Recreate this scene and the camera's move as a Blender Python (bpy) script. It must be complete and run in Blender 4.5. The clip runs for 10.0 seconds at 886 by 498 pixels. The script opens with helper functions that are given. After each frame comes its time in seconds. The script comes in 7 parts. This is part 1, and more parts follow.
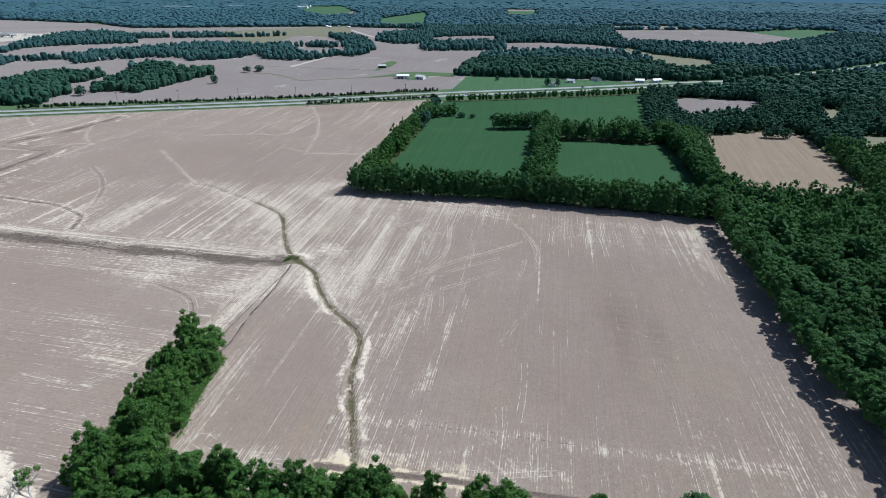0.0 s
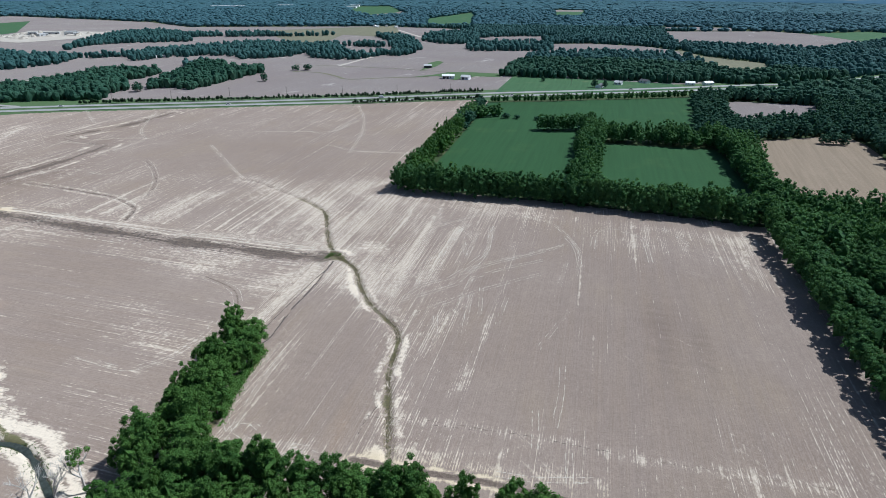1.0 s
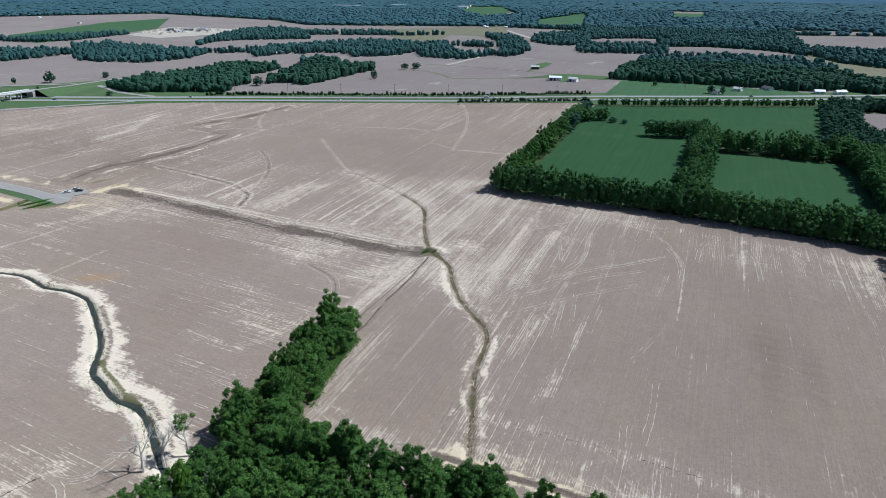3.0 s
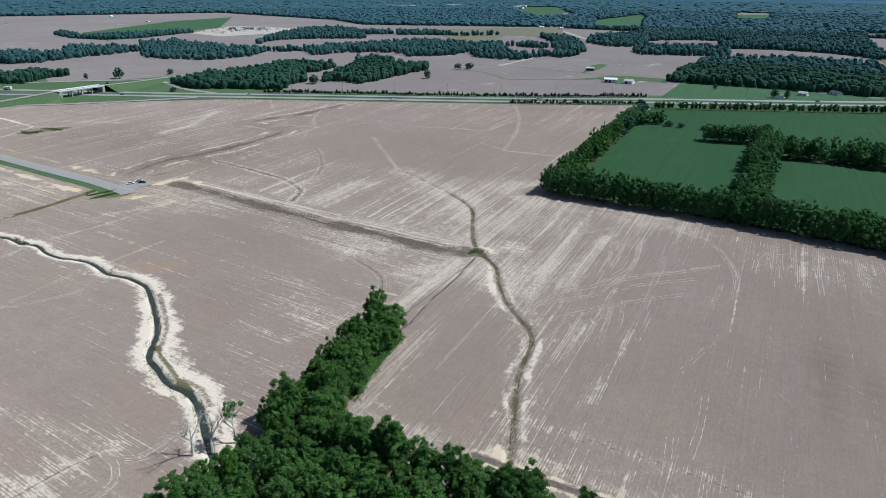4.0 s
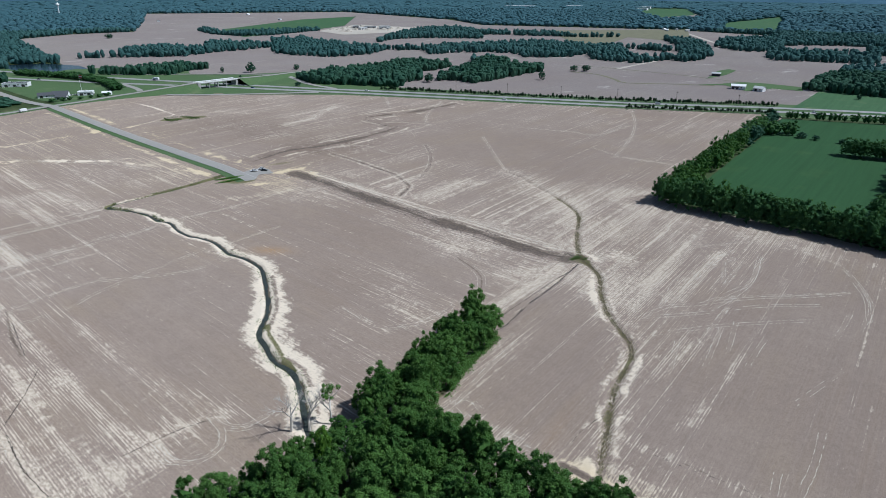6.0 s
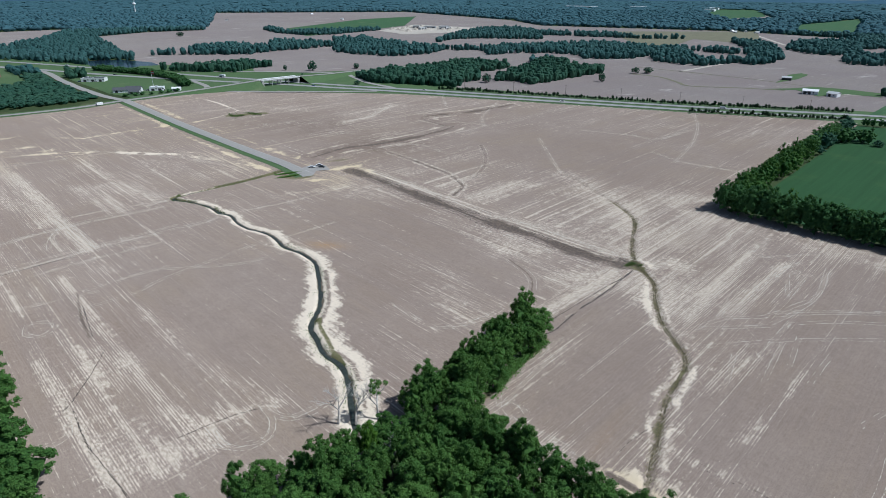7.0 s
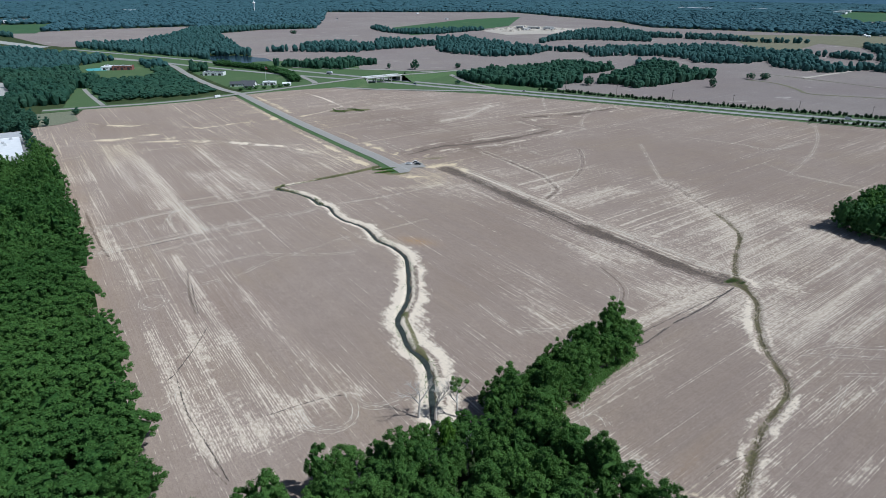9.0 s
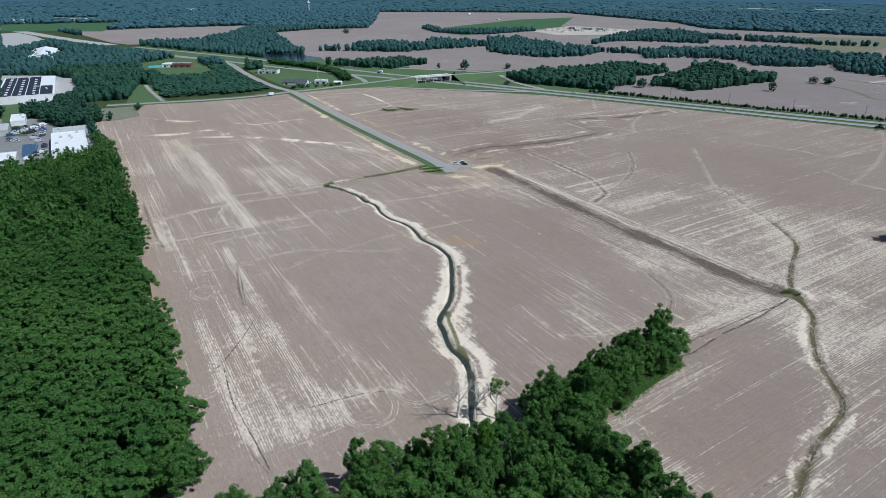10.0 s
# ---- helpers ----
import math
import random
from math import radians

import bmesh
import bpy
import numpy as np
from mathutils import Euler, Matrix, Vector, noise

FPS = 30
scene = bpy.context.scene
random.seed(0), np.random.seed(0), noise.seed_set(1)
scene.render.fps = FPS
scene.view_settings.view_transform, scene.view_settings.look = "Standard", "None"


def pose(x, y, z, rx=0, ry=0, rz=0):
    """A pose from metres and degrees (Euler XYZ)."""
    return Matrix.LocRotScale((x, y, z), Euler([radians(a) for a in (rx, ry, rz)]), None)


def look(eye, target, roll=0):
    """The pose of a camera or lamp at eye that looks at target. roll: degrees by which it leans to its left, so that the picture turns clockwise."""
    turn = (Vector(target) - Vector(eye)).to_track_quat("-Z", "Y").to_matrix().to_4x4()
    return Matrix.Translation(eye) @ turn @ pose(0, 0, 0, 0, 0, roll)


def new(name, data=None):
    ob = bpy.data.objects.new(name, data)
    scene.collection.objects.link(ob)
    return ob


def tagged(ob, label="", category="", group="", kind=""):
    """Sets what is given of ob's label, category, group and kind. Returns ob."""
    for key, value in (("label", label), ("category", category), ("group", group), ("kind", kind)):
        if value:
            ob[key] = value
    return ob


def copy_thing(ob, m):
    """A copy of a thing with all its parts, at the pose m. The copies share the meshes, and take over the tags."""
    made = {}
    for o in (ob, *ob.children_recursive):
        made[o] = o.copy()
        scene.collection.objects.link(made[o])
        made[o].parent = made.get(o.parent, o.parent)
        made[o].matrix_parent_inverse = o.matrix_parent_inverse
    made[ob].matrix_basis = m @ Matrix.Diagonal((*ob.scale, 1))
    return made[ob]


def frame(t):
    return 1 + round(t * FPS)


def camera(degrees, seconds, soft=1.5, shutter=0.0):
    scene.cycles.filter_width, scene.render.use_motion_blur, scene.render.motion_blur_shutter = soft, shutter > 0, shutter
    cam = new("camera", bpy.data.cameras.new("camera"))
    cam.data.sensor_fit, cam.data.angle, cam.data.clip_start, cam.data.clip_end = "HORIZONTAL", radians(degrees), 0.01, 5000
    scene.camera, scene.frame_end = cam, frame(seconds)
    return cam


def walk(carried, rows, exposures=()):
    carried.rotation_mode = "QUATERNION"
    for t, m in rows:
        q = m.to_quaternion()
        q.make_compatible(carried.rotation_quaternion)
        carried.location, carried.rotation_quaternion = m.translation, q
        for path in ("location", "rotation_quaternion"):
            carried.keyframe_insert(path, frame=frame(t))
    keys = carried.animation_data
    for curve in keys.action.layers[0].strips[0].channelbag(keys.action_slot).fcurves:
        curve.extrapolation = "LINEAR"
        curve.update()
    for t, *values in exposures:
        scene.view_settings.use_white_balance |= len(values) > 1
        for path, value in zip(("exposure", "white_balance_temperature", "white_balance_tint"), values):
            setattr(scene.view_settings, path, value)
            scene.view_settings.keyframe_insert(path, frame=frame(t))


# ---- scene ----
EYE_HEIGHT = 115.0
cam = camera(71.4, 10.0, soft=0.6)
TILT, LEAN = -23.42, 0.20
PAN = [(0.0, 0.65), (0.5, 2.64), (1.0, 4.75), (1.5, 7.09), (2.0, 9.44), (2.5, 11.91), (4.0, 19.11), (4.5, 21.6), (5.0, 24.14), (5.5, 26.73), (7.0, 34.59), (7.5, 36.99), (8.0, 39.22), (8.5, 41.42), (9.0, 43.65), (9.5, 45.9), (10.0, 48.12)]
walk(cam, [(t, pose(0, 0, EYE_HEIGHT, 0, 0, a) @ pose(0, 0, 0, 90 + TILT, 0, 0) @ pose(0, 0, 0, 0, 0, LEAN))
           for t, a in PAN], exposures=[(0, 0.32, 5500, 7), (2.5, 0.19, 5500, 7), (5, 0.06, 5500, 7), (7.5, 0.0, 5500, 7), (10, -0.03, 5500, 7)])

# ---- light ----
SUN_TURN, SUN_HEIGHT = radians(25), radians(54)
sun_way = Vector((math.cos(SUN_TURN) * math.cos(SUN_HEIGHT), math.sin(SUN_TURN) * math.cos(SUN_HEIGHT), math.sin(SUN_HEIGHT)))
world = bpy.data.worlds.new("sky")
scene.world = world
world.use_nodes = True
wn = world.node_tree.nodes
sky = wn.new("ShaderNodeTexSky")
sky.sky_type, sky.sun_disc = "NISHITA", False
sky.sun_elevation, sky.sun_rotation = SUN_HEIGHT, radians(90) - SUN_TURN
world.node_tree.links.new(sky.outputs[0], wn["Background"].inputs[0])
wn["Background"].inputs[1].default_value = 0.055
sun = new("sun", bpy.data.lights.new("sun", "SUN"))
sun.data.energy, sun.data.angle, sun.data.color = 4.5, radians(0.53), (1.0, 0.95, 0.88)
sun.matrix_world = look(sun_way * 400, (0, 0, 0))


# ---- materials ----
def material(name):
    m = bpy.data.materials.new(name)
    m.use_nodes = True
    return m, m.node_tree, m.node_tree.nodes["Principled BSDF"]


def node(tree, kind, **inputs):
    n = tree.nodes.new(kind)
    for key, value in inputs.items():
        k = key.replace("_", " ")
        if isinstance(value, bpy.types.NodeSocket):
            tree.links.new(value, n.inputs[k])
        else:
            n.inputs[k].default_value = value
    return n


def math_node(tree, op, a, b=0.0, clamp=False):
    n = tree.nodes.new("ShaderNodeMath")
    n.operation, n.use_clamp = op, clamp
    for i, v in enumerate((a, b)):
        if isinstance(v, bpy.types.NodeSocket):
            tree.links.new(v, n.inputs[i])
        else:
            n.inputs[i].default_value = v
    return n.outputs[0]


def mix(tree, fac, a, b):
    n = tree.nodes.new("ShaderNodeMix")
    n.data_type = "RGBA"
    for i, v in ((0, fac), (6, a), (7, b)):
        if isinstance(v, bpy.types.NodeSocket):
            tree.links.new(v, n.inputs[i])
        else:
            n.inputs[i].default_value = v if i == 0 else (*v, 1.0)
    return n.outputs[2]


def noise_tex(tree, vector, scale, detail=2.0, rough=0.5):
    n = node(tree, "ShaderNodeTexNoise", Vector=vector, Scale=scale, Detail=detail, Roughness=rough)
    return n.outputs[0]


def spread(tree, v, lo, hi):
    n = node(tree, "ShaderNodeMapRange", Value=v, From_Min=lo, From_Max=hi)
    return n.outputs[0]


def place(tree):
    return tree.nodes.new("ShaderNodeNewGeometry").outputs["Position"]


def turned(tree, vector, degrees_, sx, sy):
    """World place in row coordinates: x along the rows, y across them."""
    a = node(tree, "ShaderNodeVectorRotate", Vector=vector)
    a.rotation_type = "Z_AXIS"
    a.inputs["Angle"].default_value = -radians(degrees_)
    b = tree.nodes.new("ShaderNodeVectorMath")
    b.operation = "MULTIPLY"
    tree.links.new(a.outputs[0], b.inputs[0])
    b.inputs[1].default_value = (sx, sy, 1)
    return b.outputs[0]


def attribute(tree, name):
    n = tree.nodes.new("ShaderNodeAttribute")
    n.attribute_name = name
    return n.outputs["Fac"]


def plain(name, color, rough=0.8, metal=0.0, vary=0.12, scale=0.8, detail=3.0):
    m, tree, bsdf = material(name)
    p = place(tree)
    f = spread(tree, noise_tex(tree, p, scale, detail), 0.3, 0.7)
    f2 = spread(tree, noise_tex(tree, p, scale * 0.07, 2), 0.3, 0.7)
    lo, hi = [c * (1 - vary) for c in color], [min(1, c * (1 + vary)) for c in color]
    c = mix(tree, f, lo, hi)
    c = mix(tree, math_node(tree, "MULTIPLY", f2, 0.5), c, [k * (1 - vary * 0.8) for k in color])
    tree.links.new(c, bsdf.inputs["Base Color"])
    bsdf.inputs["Roughness"].default_value, bsdf.inputs["Metallic"].default_value = rough, metal
    return m


def soil_material(name, with_attributes, direction=81, tone=1.0):
    """Bare tilled soil, with pale dried silt in broken streaks along the rows."""
    m, tree, bsdf = material(name)
    p = place(tree)
    big = spread(tree, noise_tex(tree, p, 0.012, 3), 0.32, 0.68)
    mid = spread(tree, noise_tex(tree, p, 0.09, 4, 0.6), 0.3, 0.7)
    fine = noise_tex(tree, p, 1.3, 4, 0.65)
    grit = noise_tex(tree, p, 3.2, 3, 0.7)
    base = mix(tree, big, [c * tone for c in (0.226, 0.180, 0.144)], [c * tone for c in (0.310, 0.266, 0.230)])
    base = mix(tree, math_node(tree, "MULTIPLY", mid, 0.6), base, [c * tone for c in (0.205, 0.168, 0.142)])
    rows_e = turned(tree, p, 81, 0.009, 0.55)
    rows_w = turned(tree, p, 168, 0.009, 0.55)
    if with_attributes:
        west = attribute(tree, "west")
        rv = tree.nodes.new("ShaderNodeMix")
        rv.data_type = "VECTOR"
        tree.links.new(math_node(tree, "GREATER_THAN", west, 0.5), rv.inputs[0])
        tree.links.new(rows_e, rv.inputs[4])
        tree.links.new(rows_w, rv.inputs[5])
        rows = rv.outputs[1]
        cv = tree.nodes.new("ShaderNodeMix")
        cv.data_type = "VECTOR"
        tree.links.new(math_node(tree, "GREATER_THAN", west, 0.5), cv.inputs[0])
        tree.links.new(turned(tree, p, 128, 0.012, 0.55), cv.inputs[4])
        tree.links.new(rows_e, cv.inputs[5])
        crossing = cv.outputs[1]
    else:
        rows = turned(tree, p, direction, 0.012, 0.55)
    band = noise_tex(tree, rows, 0.35, 3, 0.6)
    line = noise_tex(tree, rows, 1.6, 5, 0.72)
    crumb = noise_tex(tree, p, 1.1, 5, 0.75)
    short = tree.nodes.new("ShaderNodeVectorMath")
    short.operation = "MULTIPLY"
    tree.links.new(rows, short.inputs[0])
    short.inputs[1].default_value = (70, 2.2, 1)
    dash = noise_tex(tree, short.outputs[0], 1.0, 3, 0.65)
    base = mix(tree, math_node(tree, "MULTIPLY", spread(tree, noise_tex(tree, p, 0.019, 2), 0.48, 0.66), 0.6), base, [c * tone for c in (0.262, 0.214, 0.158)])
    worked = math_node(tree, "ADD", math_node(tree, "MULTIPLY", attribute(tree, "silt"), 1.1), 0.42, True) if with_attributes else 0.8
    base = mix(tree, math_node(tree, "MULTIPLY", spread(tree, band, 0.38, 0.62), 0.5), base, [c * tone for c in (0.225, 0.19, 0.17)])
    base = mix(tree, math_node(tree, "MULTIPLY", math_node(tree, "MULTIPLY", spread(tree, line, 0.38, 0.64), 0.40), worked), base, [c * tone for c in (0.32, 0.275, 0.245)])
    thin = noise_tex(tree, rows, 4.2, 3, 0.65)
    lump = noise_tex(tree, p, 0.32, 5, 0.75)
    base = mix(tree, math_node(tree, "MULTIPLY", spread(tree, lump, 0.42, 0.64), 0.42), base, [c * tone for c in (0.19, 0.155, 0.132)])
    base = mix(tree, math_node(tree, "MULTIPLY", math_node(tree, "MULTIPLY", spread(tree, thin, 0.45, 0.62), 0.36), worked), base, [c * tone for c in (0.36, 0.31, 0.27)])
    base = mix(tree, math_node(tree, "MULTIPLY", spread(tree, grit, 0.5, 0.66), 0.55), base, [c * tone for c in (0.15, 0.125, 0.11)])
    base = mix(tree, math_node(tree, "MULTIPLY", math_node(tree, "MULTIPLY", spread(tree, dash, 0.47, 0.68), 0.38), worked), base, [c * tone for c in (0.37, 0.32, 0.28)])
    base = mix(tree, math_node(tree, "MULTIPLY", spread(tree, crumb, 0.48, 0.66), 0.36), base, [c * tone for c in (0.165, 0.137, 0.118)])
    pale = mix(tree, fine, (0.54, 0.49, 0.405), (0.76, 0.705, 0.60))
    if with_attributes:
        silt, solid, wet, grass, ochre = (attribute(tree, k) for k in ("silt", "pale", "wet", "grass", "ochre"))
        cut = tree.nodes.new("ShaderNodeSeparateXYZ")
        tree.links.new(rows, cut.inputs[0])
        drill = math_node(tree, "SINE", math_node(tree, "MULTIPLY", cut.outputs[1], 2 * math.pi / 0.55 / 0.76))
        clod = noise_tex(tree, p, 0.28, 4, 0.7)
        grain = math_node(tree, "ADD", math_node(tree, "MULTIPLY", dash, 0.13), math_node(tree, "ADD", math_node(tree, "MULTIPLY", crumb, 0.08), math_node(tree, "MULTIPLY", clod, 0.20)))
        ragged = math_node(tree, "ADD", math_node(tree, "ADD", math_node(tree, "MULTIPLY", line, 0.33), math_node(tree, "MULTIPLY", thin, 0.26)), grain)
        ragged = math_node(tree, "ADD", ragged, math_node(tree, "ADD", math_node(tree, "MULTIPLY", drill, 0.048), math_node(tree, "MULTIPLY", math_node(tree, "SUBTRACT", band, 0.5), 0.22)))
        edge = math_node(tree, "SUBTRACT", 0.614, math_node(tree, "MULTIPLY", silt, 0.155))
        streak = math_node(tree, "MULTIPLY", math_node(tree, "SUBTRACT", ragged, edge), 32.0, True)
        # a second set of streaks across the first, in patches
        over = math_node(tree, "ADD", math_node(tree, "MULTIPLY", noise_tex(tree, crossing, 1.8, 4, 0.7), 0.62), math_node(tree, "ADD", grain, math_node(tree, "MULTIPLY", spread(tree, noise_tex(tree, p, 0.022, 2), 0.40, 0.62), 0.05)))
        over = math_node(tree, "MULTIPLY", math_node(tree, "SUBTRACT", over, math_node(tree, "ADD", edge, 0.050)), 18.0, True)
        streak = math_node(tree, "MAXIMUM", streak, math_node(tree, "MULTIPLY", over, 0.5))
        streak = math_node(tree, "MULTIPLY", streak, math_node(tree, "ADD", math_node(tree, "MULTIPLY", spread(tree, dash, 0.40, 0.58), 0.72), 0.22))
        wide = math_node(tree, "ADD", math_node(tree, "MULTIPLY", noise_tex(tree, rows, 0.66, 2, 0.55), 0.74), math_node(tree, "MULTIPLY", clod, 0.26))
        wide = math_node(tree, "MULTIPLY", math_node(tree, "SUBTRACT", wide, math_node(tree, "ADD", edge, 0.035)), 26.0, True)
        streak = math_node(tree, "MAXIMUM", streak, math_node(tree, "MULTIPLY", wide, math_node(tree, "ADD", math_node(tree, "MULTIPLY", spread(tree, dash, 0.36, 0.60), 0.5), 0.36)))
        patch = math_node(tree, "ADD", math_node(tree, "MULTIPLY", noise_tex(tree, p, 0.35, 6, 0.7), 0.42), math_node(tree, "ADD", math_node(tree, "MULTIPLY", line, 0.28), math_node(tree, "MULTIPLY", dash, 0.30)))
        patch = math_node(tree, "MULTIPLY", math_node(tree, "SUBTRACT", patch, math_node(tree, "SUBTRACT", 0.69, math_node(tree, "MULTIPLY", solid, 0.36))), 8.5, True)
        sand = attribute(tree, "sand")
        pale = mix(tree, math_node(tree, "MULTIPLY", sand, 0.85), pale, mix(tree, crumb, (0.47, 0.40, 0.25), (0.66, 0.57, 0.39)))
        base = mix(tree, math_node(tree, "MULTIPLY", attribute(tree, "moist"), math_node(tree, "ADD", math_node(tree, "MULTIPLY", spread(tree, noise_tex(tree, turned(tree, p, 168, 0.12, 0.5), 0.35, 5, 0.7), 0.36, 0.62), 0.6), 0.25)), base, (0.150, 0.116, 0.096))
        base = mix(tree, math_node(tree, "MULTIPLY", math_node(tree, "MAXIMUM", math_node(tree, "MULTIPLY", streak, 0.85), patch), 0.9), base, pale)
        scratch = math_node(tree, "MULTIPLY", attribute(tree, "mark"), math_node(tree, "ADD", math_node(tree, "MULTIPLY", spread(tree, crumb, 0.38, 0.60), 0.75), 0.22), True)
        base = mix(tree, scratch, base, pale)
        damp = math_node(tree, "MULTIPLY", math_node(tree, "SUBTRACT", math_node(tree, "ADD", wet, math_node(tree, "ADD", math_node(tree, "MULTIPLY", noise_tex(tree, p, 0.6, 6, 0.75), 0.55), math_node(tree, "MULTIPLY", noise_tex(tree, turned(tree, p, 165, 0.05, 0.9), 1.0, 5, 0.75), 0.75))), 0.97), 4.5, True)
        base = mix(tree, math_node(tree, "MULTIPLY", damp, 0.85), base, mix(tree, spread(tree, crumb, 0.36, 0.66), (0.066, 0.053, 0.044), (0.175, 0.144, 0.120)))
        base = mix(tree, math_node(tree, "MULTIPLY", ochre, spread(tree, crumb, 0.35, 0.6)), base, (0.33, 0.21, 0.10))
        g = math_node(tree, "MULTIPLY", math_node(tree, "SUBTRACT", math_node(tree, "ADD", grass, noise_tex(tree, p, 0.9, 5, 0.7)), 0.9), 4.0, True)
        base = mix(tree, g, base, mix(tree, fine, (0.095, 0.104, 0.048), (0.185, 0.170, 0.098)))
    else:
        streak = math_node(tree, "MULTIPLY", math_node(tree, "SUBTRACT", noise_tex(tree, rows, 0.8, 5, 0.7), 0.61), 6.0, True)
        base = mix(tree, math_node(tree, "MULTIPLY", streak, 0.5), base, pale)
        stain = spread(tree, noise_tex(tree, p, 0.0045, 3, 0.6), 0.36, 0.64)
        base = mix(tree, math_node(tree, "MULTIPLY", stain, 0.62), base, [c * tone for c in (0.21, 0.165, 0.148)])
        smear = math_node(tree, "MULTIPLY", math_node(tree, "SUBTRACT", noise_tex(tree, turned(tree, p, 70, 0.6, 1.4), 0.02, 7, 0.7), 0.60), 9.0, True)
        base = mix(tree, math_node(tree, "MULTIPLY", smear, 0.5), base, pale)
    # near soil is warmed; far soil is tinted blue, haze put into its colour
    warm_or_haze = node(tree, "ShaderNodeMix")
    warm_or_haze.data_type, warm_or_haze.blend_type = "RGBA", "MULTIPLY"
    warm_or_haze.inputs[0].default_value, warm_or_haze.inputs[7].default_value = 1.0, (1.052, 1.0, 0.95, 1) if with_attributes else (0.96, 1.0, 1.06, 1)
    tree.links.new(base, warm_or_haze.inputs[6])
    tree.links.new(warm_or_haze.outputs[2], bsdf.inputs["Base Color"])
    bsdf.inputs["Roughness"].default_value = 0.95
    bsdf.inputs["Diffuse Roughness"].default_value = 0.3
    bsdf.inputs["Specular IOR Level"].default_value = 0.15
    bump = node(tree, "ShaderNodeBump", Height=math_node(tree, "ADD", line, crumb), Strength=0.4, Distance=0.3)
    tree.links.new(bump.outputs[0], bsdf.inputs["Normal"])
    return m


def grass_material(name, a, b, rows=None, dry=(0.30, 0.26, 0.15), dry_amount=0.3):
    m, tree, bsdf = material(name)
    p = place(tree)
    c = mix(tree, spread(tree, noise_tex(tree, p, 0.7, 5, 0.7), 0.3, 0.7), a, b)
    if rows is not None:
        r = noise_tex(tree, turned(tree, p, rows, 0.02, 0.5), 0.6, 4, 0.6)
        c = mix(tree, math_node(tree, "MULTIPLY", spread(tree, r, 0.4, 0.7), 0.5), c, [x * 0.72 for x in a])
    d = math_node(tree, "MULTIPLY", math_node(tree, "SUBTRACT", noise_tex(tree, p, 0.03, 5, 0.65), 0.56), 4.0, True)
    c = mix(tree, math_node(tree, "MULTIPLY", d, dry_amount), c, dry)
    tree.links.new(c, bsdf.inputs["Base Color"])
    bsdf.inputs["Roughness"].default_value = 0.9
    bsdf.inputs["Specular IOR Level"].default_value = 0.1
    return m


def leaf_material(name, dark, light, clear=0.25, grain=1.6):
    m, tree, bsdf = material(name)
    p = place(tree)
    clump = noise_tex(tree, p, grain, 3, 0.7)
    tint = attribute(tree, "tint")
    isl = tree.nodes.new("ShaderNodeNewGeometry").outputs["Random Per Island"]
    own = tree.nodes.new("ShaderNodeObjectInfo").outputs["Random"]
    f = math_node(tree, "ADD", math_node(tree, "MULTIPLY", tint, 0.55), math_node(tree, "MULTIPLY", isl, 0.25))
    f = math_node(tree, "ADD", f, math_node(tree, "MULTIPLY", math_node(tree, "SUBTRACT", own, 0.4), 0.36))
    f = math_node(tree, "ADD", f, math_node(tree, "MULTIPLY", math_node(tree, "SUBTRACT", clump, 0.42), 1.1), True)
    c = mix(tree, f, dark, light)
    tree.links.new(c, bsdf.inputs["Base Color"])
    bsdf.inputs["Roughness"].default_value = 0.7
    bsdf.inputs["Specular IOR Level"].default_value = 0.08
    bump = node(tree, "ShaderNodeBump", Height=clump, Strength=0.3, Distance=1.0 / grain)
    tree.links.new(bump.outputs[0], bsdf.inputs["Normal"])
    t = node(tree, "ShaderNodeBsdfTranslucent", Color=mix(tree, 0.5, c, [light[0] * 1.3, light[1] * 1.2, light[2] * 0.6]))
    s = node(tree, "ShaderNodeMixShader", Fac=clear)
    tree.links.new(bsdf.outputs[0], s.inputs[1])
    tree.links.new(t.outputs[0], s.inputs[2])
    tree.links.new(s.outputs[0], tree.nodes["Material Output"].inputs[0])
    return m


def water_material(name, color, rough=0.08):
    m, tree, bsdf = material(name)
    p = place(tree)
    c = mix(tree, spread(tree, noise_tex(tree, p, 0.9, 5, 0.7), 0.36, 0.64), [k * 0.6 for k in color], [k * 1.9 for k in color])
    tree.links.new(c, bsdf.inputs["Base Color"])
    bsdf.inputs["Roughness"].default_value = rough
    bsdf.inputs["Specular IOR Level"].default_value = 0.35
    b = node(tree, "ShaderNodeBump", Height=noise_tex(tree, p, 1.1, 4), Strength=0.25, Distance=0.2)
    tree.links.new(b.outputs[0], bsdf.inputs["Normal"])
    return m


SOIL = soil_material("tilled_soil", True, tone=1.06)
SOIL_FAR = soil_material("hazed_far_soil", False, 81, 1.0)
GRASS = grass_material("verge_grass", (0.058, 0.108, 0.046), (0.096, 0.142, 0.064), dry=(0.24, 0.24, 0.14), dry_amount=0.45)
WOODS_FLOOR = grass_material("woodland_floor", (0.035, 0.055, 0.022), (0.055, 0.075, 0.03))
CROP = grass_material("green_crop", (0.026, 0.070, 0.027), (0.034, 0.086, 0.034), rows=81, dry=(0.10, 0.15, 0.05), dry_amount=0.25)
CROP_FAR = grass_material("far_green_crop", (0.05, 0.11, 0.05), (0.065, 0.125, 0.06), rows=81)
BUFF = grass_material("buff_stubble", (0.200, 0.156, 0.110), (0.262, 0.210, 0.155), rows=75, dry=(0.33, 0.27, 0.20))
OLIVE = grass_material("stubble", (0.145, 0.145, 0.095), (0.20, 0.19, 0.13), rows=81)
LEAF = leaf_material("broad_leaves", (0.030, 0.086, 0.022), (0.112, 0.216, 0.050), 0.28)
